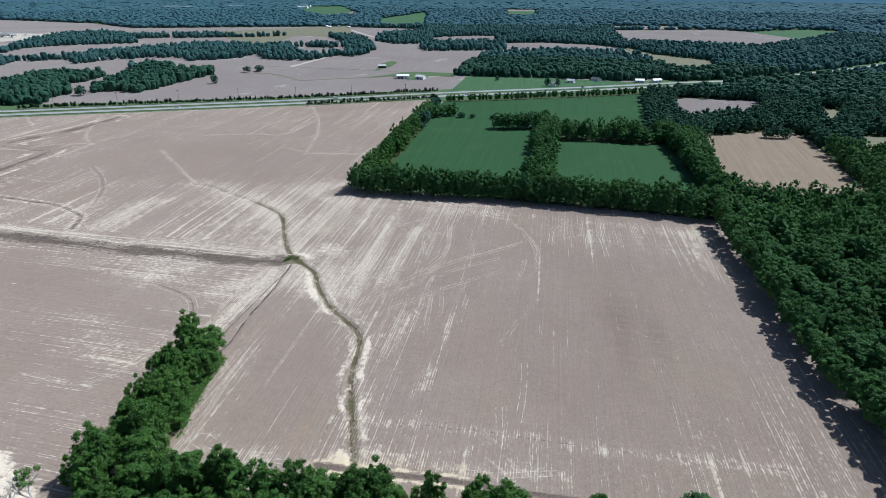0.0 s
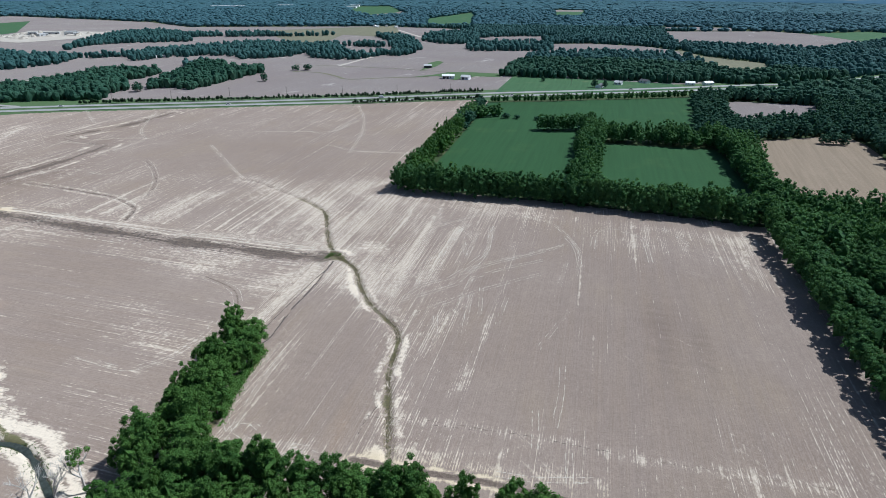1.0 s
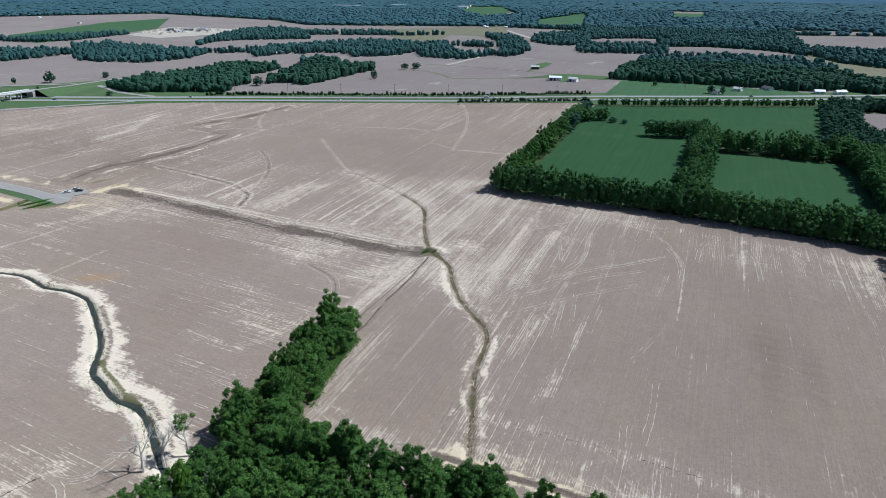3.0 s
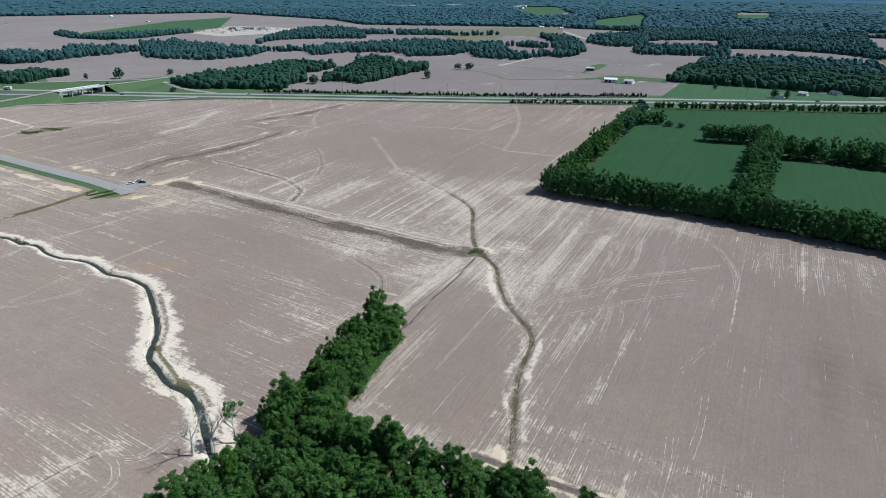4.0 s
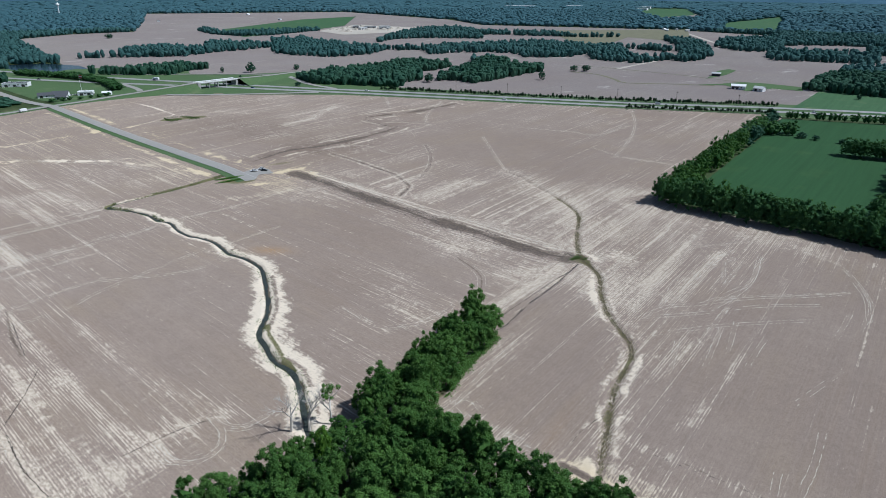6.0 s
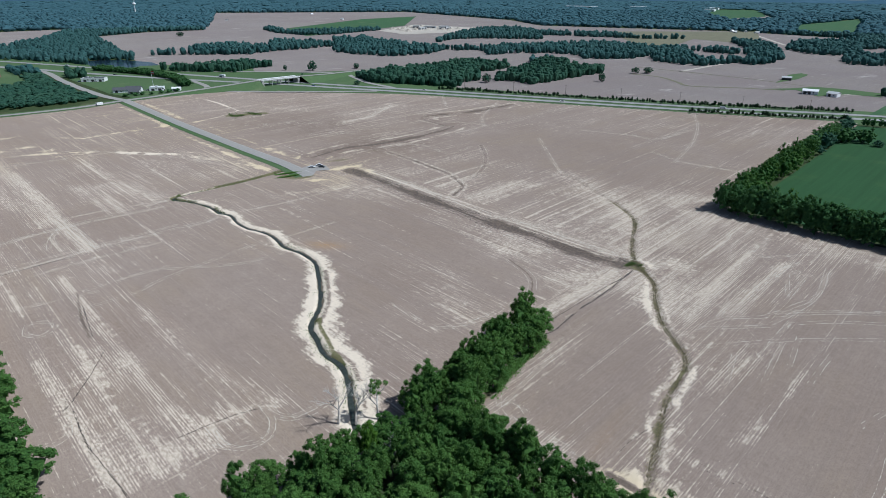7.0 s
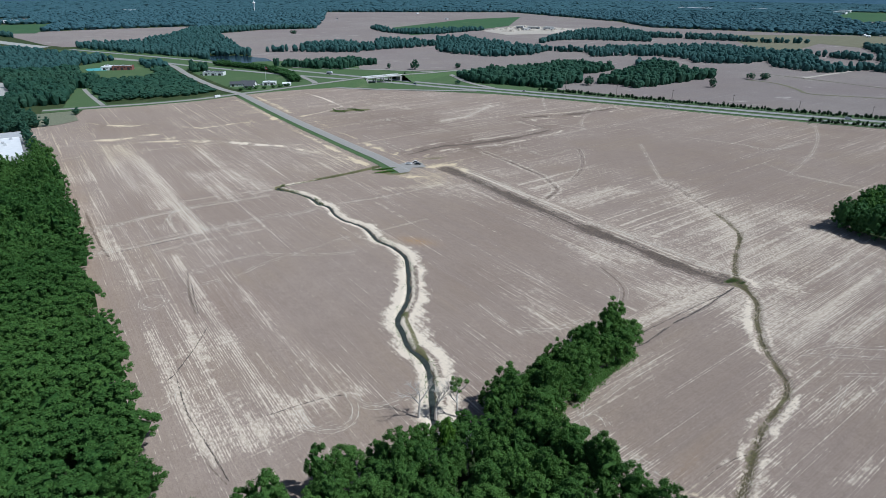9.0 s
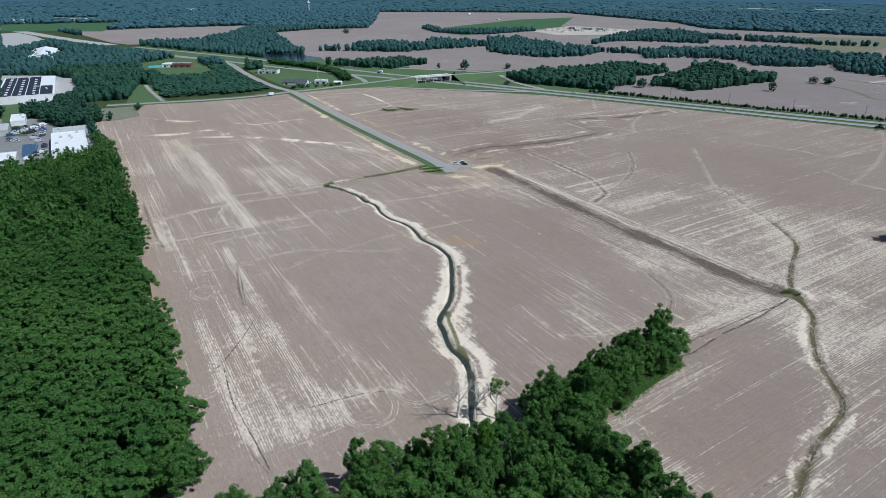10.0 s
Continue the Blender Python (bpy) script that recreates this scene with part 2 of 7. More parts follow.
# darker, bluer copy of broad_leaves: the shaded-side tone is put into the colour
LEAF_SHADED = leaf_material("shaded_leaves", (0.026, 0.078, 0.030), (0.096, 0.200, 0.066), 0.32)
LEAF_BRIGHT = leaf_material("young_leaves", (0.09, 0.20, 0.03), (0.16, 0.30, 0.05), 0.35)
# the next two carry aerial haze in their base colours, bluer farther off
LEAF_FAR_HAZE = leaf_material("far_hazed_leaves", (0.038, 0.102, 0.100), (0.074, 0.154, 0.146), 0.34, 0.4)
LEAF_REMOTE_HAZE = leaf_material("remote_hazed_leaves", (0.056, 0.132, 0.160), (0.088, 0.176, 0.205), 0.34, 0.2)
# middle-distance leaves: some of the blue haze is mixed into their green
LEAF_MID_HAZE = leaf_material("mid_hazed_leaves", (0.024, 0.074, 0.052), (0.068, 0.142, 0.088), 0.30, 0.6)
CEDAR = leaf_material("cedar_needles", (0.012, 0.032, 0.016), (0.028, 0.055, 0.026), 0.1)
BARK = plain("bark", (0.13, 0.10, 0.08), 0.9, vary=0.3, scale=3)
DEAD = plain("bleached_wood", (0.50, 0.47, 0.43), 0.85, vary=0.2, scale=2)
ASPHALT = plain("worn_asphalt", (0.285, 0.272, 0.250), 0.9, vary=0.10, scale=0.5)
CONCRETE = plain("concrete", (0.36, 0.355, 0.335), 0.85, vary=0.10, scale=0.6)
YARD_PAVING = plain("oily_yard_paving", (0.20, 0.20, 0.198), 0.9, vary=0.18, scale=0.25)
HIGHWAY_PAVING = plain("highway_paving", (0.27, 0.27, 0.26), 0.9, vary=0.10, scale=0.3)
GRAVEL = plain("pale_gravel", (0.42, 0.38, 0.32), 0.95, vary=0.18, scale=0.6)
WATER = water_material("muddy_water", (0.030, 0.036, 0.030), 0.35)
POND = water_material("brown_pond_water", (0.150, 0.155, 0.098), 0.5)
BASIN = water_material("blue_basin_water", (0.03, 0.065, 0.115), 0.15)
LAKE = water_material("lake_water", (0.012, 0.022, 0.035), 0.12)


# ---- helpers of this scene ----
def mesh_from(name, verts, tris, mat, attrs=None, smooth=False):
    me = bpy.data.meshes.new(name)
    verts, tris = np.asarray(verts, np.float32), np.asarray(tris, np.int32)
    k = tris.shape[1]
    me.vertices.add(len(verts))
    me.vertices.foreach_set("co", verts.ravel())
    me.loops.add(tris.size)
    me.loops.foreach_set("vertex_index", tris.ravel())
    me.polygons.add(len(tris))
    me.polygons.foreach_set("loop_start", np.arange(0, tris.size, k, dtype=np.int32))
    me.polygons.foreach_set("use_smooth", np.full(len(tris), smooth))
    for key, value in (attrs or {}).items():
        a = me.attributes.new(key, "FLOAT", "POINT")
        a.data.foreach_set("value", np.asarray(value, np.float32))
    me.update(calc_edges=True)
    me.materials.append(mat)
    return me


def part(name, bm, mat, parent=None, label="", smooth=False):
    me = bpy.data.meshes.new(name)
    bm.to_mesh(me)
    bm.free()
    me.materials.append(mat)
    if smooth:
        me.polygons.foreach_set("use_smooth", np.full(len(me.polygons), True))
    ob = new(name, me)
    ob.parent = parent
    return tagged(ob, label) if label else ob


def sheet(name, outline, z, mat, label, category="field", kind="structure"):
    bm = bmesh.new()
    bm.faces.new([bm.verts.new((x, y, z)) for x, y in outline])
    bmesh.ops.recalc_face_normals(bm, faces=bm.faces)
    if sum(f.normal.z for f in bm.faces) < 0:
        bmesh.ops.reverse_faces(bm, faces=bm.faces)
    bmesh.ops.triangulate(bm, faces=bm.faces)
    return tagged(part(name, bm, mat), label, category, kind=kind)


def inside(px, py, poly):
    c = np.zeros(len(px), bool)
    n = len(poly)
    for i in range(n):
        x0, y0 = poly[i]
        x1, y1 = poly[(i + 1) % n]
        if y0 == y1:
            continue
        c ^= ((y0 > py) != (y1 > py)) & (px < (x1 - x0) * (py - y0) / (y1 - y0) + x0)
    return c


def away(px, py, line):
    """Distance from a polyline, the signed side (+ to its left) and the run along it."""
    best, side, run, s = np.full(len(px), 1e9), np.zeros(len(px)), np.zeros(len(px)), 0.0
    for (x0, y0), (x1, y1) in zip(line, line[1:]):
        dx, dy = x1 - x0, y1 - y0
        l = math.hypot(dx, dy) + 1e-9
        t = np.clip(((px - x0) * dx + (py - y0) * dy) / l / l, 0, 1)
        d = np.hypot(px - x0 - t * dx, py - y0 - t * dy)
        k = d < best
        best[k] = d[k]
        side[k] = np.sign(dx * (py - y0) - dy * (px - x0))[k]
        run[k] = (s + t * l)[k]
        s += l
    return best, side, run


LATTICE = np.random.RandomState(7).rand(256, 256)


def vnoise(x, y, scale, seed=0):
    x, y = np.asarray(x) / scale + seed * 17.3, np.asarray(y) / scale + seed * 31.7
    i, j = np.floor(x).astype(int), np.floor(y).astype(int)
    f, g = x - i, y - j
    f, g = f * f * (3 - 2 * f), g * g * (3 - 2 * g)
    a, b = LATTICE[i & 255, j & 255], LATTICE[(i + 1) & 255, j & 255]
    c, d = LATTICE[i & 255, (j + 1) & 255], LATTICE[(i + 1) & 255, (j + 1) & 255]
    return (a * (1 - f) + b * f) * (1 - g) + (c * (1 - f) + d * f) * g


def fbm(x, y, scale, seed=0, octaves=4):
    return sum(vnoise(x, y, scale / 2 ** k, seed + k) * 0.5 ** k for k in range(octaves)) / (2 - 0.5 ** (octaves - 1))


def smooth_line(line, step=3.0):
    """A rounded line through the corner points of a plan."""
    pts = [Vector((*p, 0)) for p in line]
    pts = [pts[0] * 2 - pts[1]] + pts + [pts[-1] * 2 - pts[-2]]
    out = []
    for a, b, c, d in zip(pts, pts[1:], pts[2:], pts[3:]):
        n = max(1, int((c - b).length / step))
        for i in range(n):
            t = i / n
            q = 0.5 * (2 * b + (c - a) * t + (2 * a - 5 * b + 4 * c - d) * t * t + (3 * b - a - 3 * c + d) * t ** 3)
            out.append((q.x, q.y))
    return out + [tuple(line[-1])]


def ribbon(line, half, z, thick=0.0, shift=0.0, wobble=0.0, seed=0):
    """A strip along a line; half may be a number or a function of the run from 0 to 1."""
    bm = bmesh.new()
    rng = random.Random(seed)
    rows = []
    for i, (x, y) in enumerate(line):
        a, b = line[max(0, i - 1)], line[min(len(line) - 1, i + 1)]
        d = Vector((b[0] - a[0], b[1] - a[1]))
        d.normalize()
        n = Vector((-d.y, d.x))
        h = half(i / (len(line) - 1)) if callable(half) else half
        zz = z(i / (len(line) - 1)) if callable(z) else z
        l, r = h * (1 + wobble * rng.uniform(-1, 1)), h * (1 + wobble * rng.uniform(-1, 1))
        rows.append((bm.verts.new((x + n.x * (shift + l), y + n.y * (shift + l), zz)), bm.verts.new((x + n.x * (shift - r), y + n.y * (shift - r), zz))))
    for (a, b), (c, d) in zip(rows, rows[1:]):
        bm.faces.new((a, b, d, c))
    if thick:
        ret = bmesh.ops.extrude_face_region(bm, geom=bm.faces[:])
        for v in ret["geom"]:
            if isinstance(v, bmesh.types.BMVert):
                v.co.z -= thick
    bmesh.ops.recalc_face_normals(bm, faces=bm.faces)
    if not thick and sum(f.normal.z for f in bm.faces) < 0:
        bmesh.ops.reverse_faces(bm, faces=bm.faces)
    return bm


# ---- plan ----
plan_stream = [(-97, 99), (-102, 103), (-116, 116), (-124, 121), (-133, 123), (-142, 128), (-150, 133), (-156, 142), (-162, 150), (-175, 162), (-188, 173), (-195, 176), (-204, 178), (-213, 178), (-221, 181), (-229, 184), (-238, 185), (-247, 184), (-258, 186), (-270, 191), (-278, 190), (-291, 193), (-307, 192), (-318, 189), (-321, 194), (-317, 216), (-313, 242), (-312, 265)]
plan_ditch = [(-24, 122), (-26, 133), (-28, 145), (-30, 156), (-31, 165), (-31, 175), (-31, 184), (-33, 191), (-37, 197), (-44, 206), (-49, 215), (-54, 227), (-58, 239), (-64, 247), (-70, 253), (-76, 265), (-82, 282), (-89, 306), (-98, 319), (-111, 331), (-124, 341), (-143, 357), (-158, 364)]
plan_swale = [(-71, 252), (-86, 251), (-107, 254), (-129, 259), (-157, 263), (-179, 269), (-202, 274), (-228, 281), (-258, 288), (-276, 291)]
plan_furrow = [(-70, 247), (-72, 221), (-75, 201), (-76, 183), (-78, 176)]
plan_zig = [(-305, 561), (-316, 513), (-335, 478), (-340, 458), (-307, 442), (-295, 441), (-298, 390), (-309, 355), (-320, 332), (-320, 299)]
plan_track1 = [(-286, 343), (-259, 336), (-235, 328), (-218, 322), (-200, 309), (-195, 303), (-191, 287)]
plan_track2 = [(-241, 400), (-228, 384), (-215, 364), (-206, 345), (-199, 322)]
plan_rill = [(-93, 194), (-96, 202), (-102, 214), (-111, 221), (-120, 226)]
plan_rillw = [(-120, 48), (-129, 48), (-138, 50), (-156, 54), (-174, 58), (-182, 64), (-194, 76), (-213, 84), (-229, 89)]
plan_southline = [(-33, 142), (-28, 142), (-12, 141), (1, 139), (24, 135), (46, 130), (68, 127), (88, 124)]
plan_greenn2 = [(-19, 565), (41, 566), (42, 526), (83, 532), (96, 499), (163, 506), (214, 704), (156, 687), (99, 675), (61, 663), (-8, 650)]
plan_bfield2 = [(201, 494), (216, 505), (259, 520), (287, 517), (287, 495), (281, 465), (264, 406), (249, 352), (239, 325), (201, 324), (171, 333), (163, 350), (177, 404)]
plan_fb14 = [(-457, 2277), (-611, 3029), (-495, 3093), (-334, 2475)]
plan_fb16 = [(420, 1717), (707, 1756), (760, 1677), (831, 1476), (590, 1235), (495, 1286), (360, 1341)]
plan_fb18 = [(239, 676), (255, 683), (327, 668), (292, 586), (248, 564), (205, 563)]
plan_fb21 = [(-1815, 384), (-1803, 592), (-1743, 852), (-1427, 623), (-1311, 487), (-1359, 386), (-1423, 373)]
plan_farm = [(-833, 522), (-971, 554), (-1022, 578), (-1065, 587), (-1468, 750), (-1501, 896), (-1453, 1025), (-1649, 1185), (-2220, 1631), (-1919, 1944), (-1694, 2177), (-1054, 1913), (-846, 1723), (-672, 1755), (-346, 1816), (-66, 1731), (-49, 1495), (93, 1499), (104, 1328), (189, 1345), (285, 1300), (330, 1212), (271, 850), (255, 780), (225, 740), (-20, 700), (-150, 660), (-400, 592), (-600, 560), (-780, 585)]
plan_wa = [(-1017, 613), (-984, 653), (-928, 689), (-902, 719), (-910, 770), (-891, 850), (-891, 930), (-898, 928), (-953, 914), (-1029, 890), (-963, 819), (-1032, 773), (-1047, 731), (-994, 654), (-1016, 616)]
plan_wb = [(-810, 838), (-769, 829), (-694, 837), (-657, 893), (-673, 967), (-685, 969), (-783, 999), (-874, 1026), (-942, 1056), (-973, 1008)]
plan_wb2 = [(-1339, 1129), (-1227, 1071), (-1141, 1062), (-1091, 1121), (-1098, 1293), (-1097, 1293), (-1151, 1196), (-1210, 1082), (-1343, 1143)]
plan_wc = [(-565, 621), (-520, 601), (-485, 589), (-413, 610), (-428, 660), (-424, 688), (-476, 758), (-459, 773), (-457, 822), (-460, 821), (-504, 824), (-522, 791), (-530, 719), (-548, 670), (-542, 629)]
plan_wd = [(-399, 700), (-386, 711), (-353, 701), (-345, 726), (-338, 781), (-323, 852), (-326, 855), (-348, 844), (-376, 870), (-417, 919), (-461, 917), (-450, 896), (-418, 879), (-404, 746), (-401, 709)]
plan_we = [(-698, 989), (-652, 989), (-631, 1010), (-616, 1029), (-604, 1010), (-643, 1015), (-681, 971)]
plan_wf = [(-567, 956), (-550, 996), (-487, 1048), (-437, 1040), (-401, 999), (-374, 1021), (-345, 1055), (-336, 1122), (-298, 1030), (-242, 1013), (-217, 1025), (-204, 1095), (-168, 1075), (-136, 1137), (-142, 1133), (-180, 1136), (-199, 1063), (-261, 1085), (-310, 1220), (-342, 1233), (-410, 1228), (-475, 1242), (-550, 1158), (-586, 1083), (-610, 1031)]
plan_wg = [(-787, 1113), (-783, 1192), (-755, 1239), (-637, 1297), (-718, 1446), (-831, 1539), (-874, 1438), (-847, 1291), (-771, 1092)]
plan_wh = [(-687, 1399), (-626, 1429), (-650, 1465), (-710, 1456)]
plan_wi = [(-610, 1418), (-535, 1437), (-476, 1448), (-381, 1496), (-381, 1492), (-475, 1444), (-556, 1491), (-625, 1477)]
plan_wj = [(-314, 1238), (-257, 1254), (-200, 1234), (-178, 1136), (-142, 1185), (-174, 1330), (-213, 1438), (-280, 1508), (-283, 1509), (-202, 1273), (-230, 1220), (-299, 1240)]
plan_wk = [(-156, 1370), (-106, 1304), (-46, 1309), (-48, 1466), (131, 1554), (135, 1649), (-5, 1738), (-58, 1647), (-161, 1499)]
plan_wl = [(-56, 1320), (104, 1328), (95, 1181), (-50, 1174)]
plan_wm = [(11, 856), (54, 842), (106, 838), (191, 821), (248, 789), (271, 849), (290, 1030), (292, 1113), (183, 1155), (100, 1132), (58, 1077)]
plan_wn = [(-835, 508), (-793, 528), (-733, 562), (-748, 596), (-746, 629), (-745, 618), (-777, 609), (-793, 554), (-792, 530), (-822, 506)]
plan_fg3 = [(-1335, 1195), (-1472, 1657), (-1440, 1912), (-1156, 1479), (-1096, 1173), (-1110, 1051)]
plan_fg13 = [(-204, 1809), (-237, 2232), (-105, 2718), (-72, 1867)]
plan_fg15 = [(247, 2957), (385, 2980), (294, 2373), (200, 2358)]
plan_fg16 = [(760, 1678), (951, 1771), (1028, 1674), (785, 1424)]
plan_fg22 = [(-1914, 258), (-2218, 301), (-2128, 583), (-2196, 641), (-1761, 447)]
plan_sg2 = [(1187, 2595), (1290, 2559), (1215, 2429), (1116, 2461)]
plan_sg7 = [(-755, 3255), (-541, 3375), (-405, 2710), (-495, 2415), (-603, 2658)]
plan_sv1 = [(3, 3021), (378, 3026), (356, 2847), (3, 2871)]
plan_sv3 = [(1199, 2088), (1362, 2070), (1289, 1957), (1168, 2001)]
plan_sv4 = [(100, 1328), (189, 1345), (285, 1300), (325, 1233), (255, 1209), (100, 1245)]
plan_sv5 = [(-19, 1509), (120, 1517), (128, 1454), (-18, 1417)]
plan_sv6 = [(406, 1874), (561, 1909), (669, 1867), (620, 1772), (397, 1759)]
plan_sv8 = [(-2566, 496), (-2460, 631), (-2283, 581), (-2339, 460)]
plan_sv9 = [(40, 1602), (108, 1620), (108, 1529), (49, 1514)]
plan_fo8 = [(-601, 1613), (-290, 1845), (-212, 1434), (-363, 1505), (-352, 1269), (-449, 1344)]
plan_fo17 = [(336, 1245), (349, 1134), (415, 1035), (384, 910), (322, 873), (310, 972), (314, 1114)]
plan_fo19 = [(368, 640), (386, 614), (319, 517)]
plan_fo20 = [(331, 504), (357, 504), (361, 489), (284, 414)]
plan_quarry = [(-1086, 1278), (-1157, 1533), (-925, 1520), (-890, 1356), (-959, 1224)]
plan_plant = [(-719, 82), (-701, 112), (-736, 138), (-774, 164), (-916, 187), (-964, 178), (-1012, 122)]
plan_sch = [(-1029, 302), (-1067, 362), (-1040, 393), (-857, 350), (-837, 310), (-880, 260)]
plan_lawn2 = [(-779, 88), (-765, 104), (-591, 79), (-599, 64)]
plan_wroad = [(-2057, 277), (-1786, 304), (-1566, 327), (-1373, 357)]
plan_wlot = [(-1835, 244), (-1851, 281), (-1712, 291), (-1496, 285), (-1377, 213), (-1378, 179)]
plan_gtrack1 = [(-602, 404), (-558, 397), (-508, 383)]
plan_gtrack2 = [(-505, 382), (-495, 352), (-492, 326)]
plan_dirt7 = [(-287, 285), (-274, 294), (-264, 300)]
plan_dirt8 = [(-340, 458), (-297, 444), (-294, 456), (-271, 452)]
plan_wm6 = [(-132, 77), (-124, 75), (-118, 77), (-116, 83), (-120, 89), (-128, 92)]
plan_wm7 = [(-126, 94), (-122, 92), (-117, 94), (-115, 100)]
plan_wm8 = [(-323, 83), (-325, 128), (-319, 186)]
plan_wm9 = [(-296, 75), (-290, 112), (-280, 166)]
plan_wm10 = [(-231, 91), (-227, 110), (-229, 128), (-227, 172)]
plan_wm11 = [(-231, 72), (-235, 75), (-233, 78), (-228, 81), (-224, 78), (-223, 73), (-228, 71), (-231, 72)]
plan_wm12 = [(-489, 103), (-476, 150), (-459, 196), (-448, 229)]
plan_wm13 = [(-245, 395), (-247, 366), (-282, 374), (-300, 350)]
plan_wm14 = [(-526, 131), (-498, 172), (-475, 213), (-434, 231), (-392, 246), (-338, 253)]
plan_wm15 = [(-161, 46), (-161, 49), (-162, 53), (-169, 56)]
plan_wm16 = [(-245, 268), (-234, 285), (-220, 300)]
plan_wm17 = [(-237, 131), (-217, 151), (-211, 163)]
plan_wm18 = [(-126, 455), (-97, 439), (-65, 439)]
plan_wm19 = [(-202, 494), (-163, 500), (-135, 503), (-122, 550)]
plan_tl1 = [(-328, 83), (-326, 106), (-321, 140), (-311, 178)]
plan_tl2 = [(-295, 74), (-289, 92), (-286, 110), (-284, 131), (-278, 152)]
plan_tl3 = [(-277, 93), (-273, 119), (-266, 147)]
plan_tl4 = [(-245, 100), (-243, 115), (-239, 134)]
plan_tl5 = [(-251, 75), (-245, 92), (-240, 103)]
plan_tl6 = [(-336, 140), (-331, 158), (-321, 183)]
plan_tl7 = [(-344, 133), (-314, 129), (-286, 125)]
plan_tl8 = [(-345, 136), (-316, 133), (-286, 127)]
plan_tl9 = [(-294, 115), (-311, 119), (-322, 126), (-321, 136)]
plan_tl10 = [(-271, 196), (-261, 223), (-254, 258), (-252, 270)]
plan_tl11 = [(-272, 167), (-272, 182), (-274, 196)]
plan_tl12 = [(-223, 183), (-220, 198), (-217, 215)]
plan_tl13 = [(-321, 174), (-320, 182), (-319, 189)]
plan_tl14 = [(-215, 447), (-199, 424), (-179, 395), (-160, 368)]
plan_tl15 = [(-137, 617), (-121, 564), (-110, 504), (-105, 437)]
plan_tl16 = [(-100, 440), (-79, 439), (-60, 436)]
plan_tl17 = [(-397, 574), (-373, 542), (-351, 515)]
plan_tl18 = [(-324, 571), (-310, 529), (-295, 491), (-275, 461)]
plan_tl19 = [(-336, 447), (-316, 443), (-303, 440), (-305, 419), (-305, 402)]
plan_tl20 = [(-314, 453), (-301, 461), (-276, 465), (-276, 447), (-280, 425)]
plan_tl21 = [(-44, 318), (-45, 295), (-51, 259), (-56, 235)]
plan_tl22 = [(1, 295), (-1, 266), (-6, 247), (-13, 230)]
plan_tl23 = [(-13, 241), (1, 252), (17, 262), (34, 274)]
plan_tl24 = [(37, 242), (41, 260), (40, 277), (31, 303), (16, 313)]
plan_tl25 = [(-72, 178), (-73, 165), (-74, 153), (-74, 140), (-72, 134), (-67, 128), (-62, 126), (-54, 125), (-44, 125)]
plan_tl26 = [(-68, 173), (-69, 162), (-70, 150), (-70, 138), (-71, 130), (-73, 125)]
plan_tl27 = [(-69, 132), (-62, 128), (-53, 128), (-45, 127)]
plan_tl28 = [(-71, 132), (-69, 136), (-66, 136), (-63, 134)]
plan_dk1 = [(-355, 93), (-328, 87), (-302, 82), (-286, 80)]
plan_dk2 = [(-244, 97), (-228, 90), (-208, 83)]
plan_dk3 = [(-436, 98), (-425, 105)]
plan_sa1 = [(-534, 223), (-510, 236), (-508, 256), (-504, 276), (-500, 301)]
plan_sa2 = [(-469, 196), (-460, 216), (-447, 228), (-417, 242), (-400, 262)]
plan_sa3 = [(-447, 228), (-419, 243), (-400, 251), (-369, 255), (-341, 260), (-321, 259)]
plan_sa4 = [(-614, 327), (-552, 313), (-502, 302), (-451, 287), (-404, 278), (-362, 268), (-325, 261)]
plan_sa5 = [(-594, 256), (-588, 286), (-580, 310)]
plan_sa6 = [(-667, 219), (-653, 255), (-630, 281), (-613, 322)]
plan_sa7 = [(-617, 351), (-562, 339), (-508, 324)]
plan_sa8 = [(-471, 322), (-423, 312), (-373, 302), (-337, 294), (-321, 293)]
plan_sa9 = [(-608, 172), (-576, 186), (-558, 199), (-560, 208)]
plan_sa10 = [(-529, 152), (-521, 167), (-516, 179)]
plan_sa11 = [(-496, 180), (-476, 204), (-461, 221)]
plan_sa12 = [(-297, 285), (-283, 291), (-279, 299), (-281, 313)]
plan_sa13 = [(-285, 261), (-278, 261), (-269, 275), (-266, 286)]
plan_sa14 = [(-520, 187), (-513, 201), (-514, 221)]
plan_blot = [(-490, 228), (-566, 193), (-493, 200), (-448, 337), (-360, 297), (-517, 165), (-520, 194), (-378, 262)]
plan_gpatch = [(-490, 362), (-484, 374), (-476, 387)]
plan_bankgreen = [(-151, 138), (-146, 134), (-139, 130), (-131, 125), (-124, 121)]
plan_farmtrack = [(-234, 930), (-220, 999), (-206, 1057)]
plan_lane2 = [(-303, 1788), (-243, 1642), (-173, 1464)]
plan_lane1 = [(-803, 239), (-748, 228), (-670, 215)]
plan_drive = [(-54, 818), (-29, 840), (22, 849), (28, 857)]
plan_farmditch = [(-282, 865), (-243, 857), (-210, 824), (-189, 800), (-136, 820), (-89, 832)]
plan_farmline = [(-303, 942), (-221, 929), (-136, 908), (-73, 883), (-18, 871)]
plan_midhedge = [(41, 525), (57, 526), (74, 529)]
plan_lotrow = [(-906, 458), (-853, 467), (-804, 475), (-733, 467), (-678, 443)]
plan_lotrow2 = [(-669, 363), (-659, 388), (-653, 415)]
plan_farmlawn = [(-112, 827), (-78, 841), (-52, 806), (-27, 842), (5, 840), (6, 872), (-35, 883), (-65, 882), (-85, 852)]
plan_farmlawn2 = [(-108, 890), (-89, 941), (-82, 998), (-93, 1011), (-105, 981), (-105, 928)]
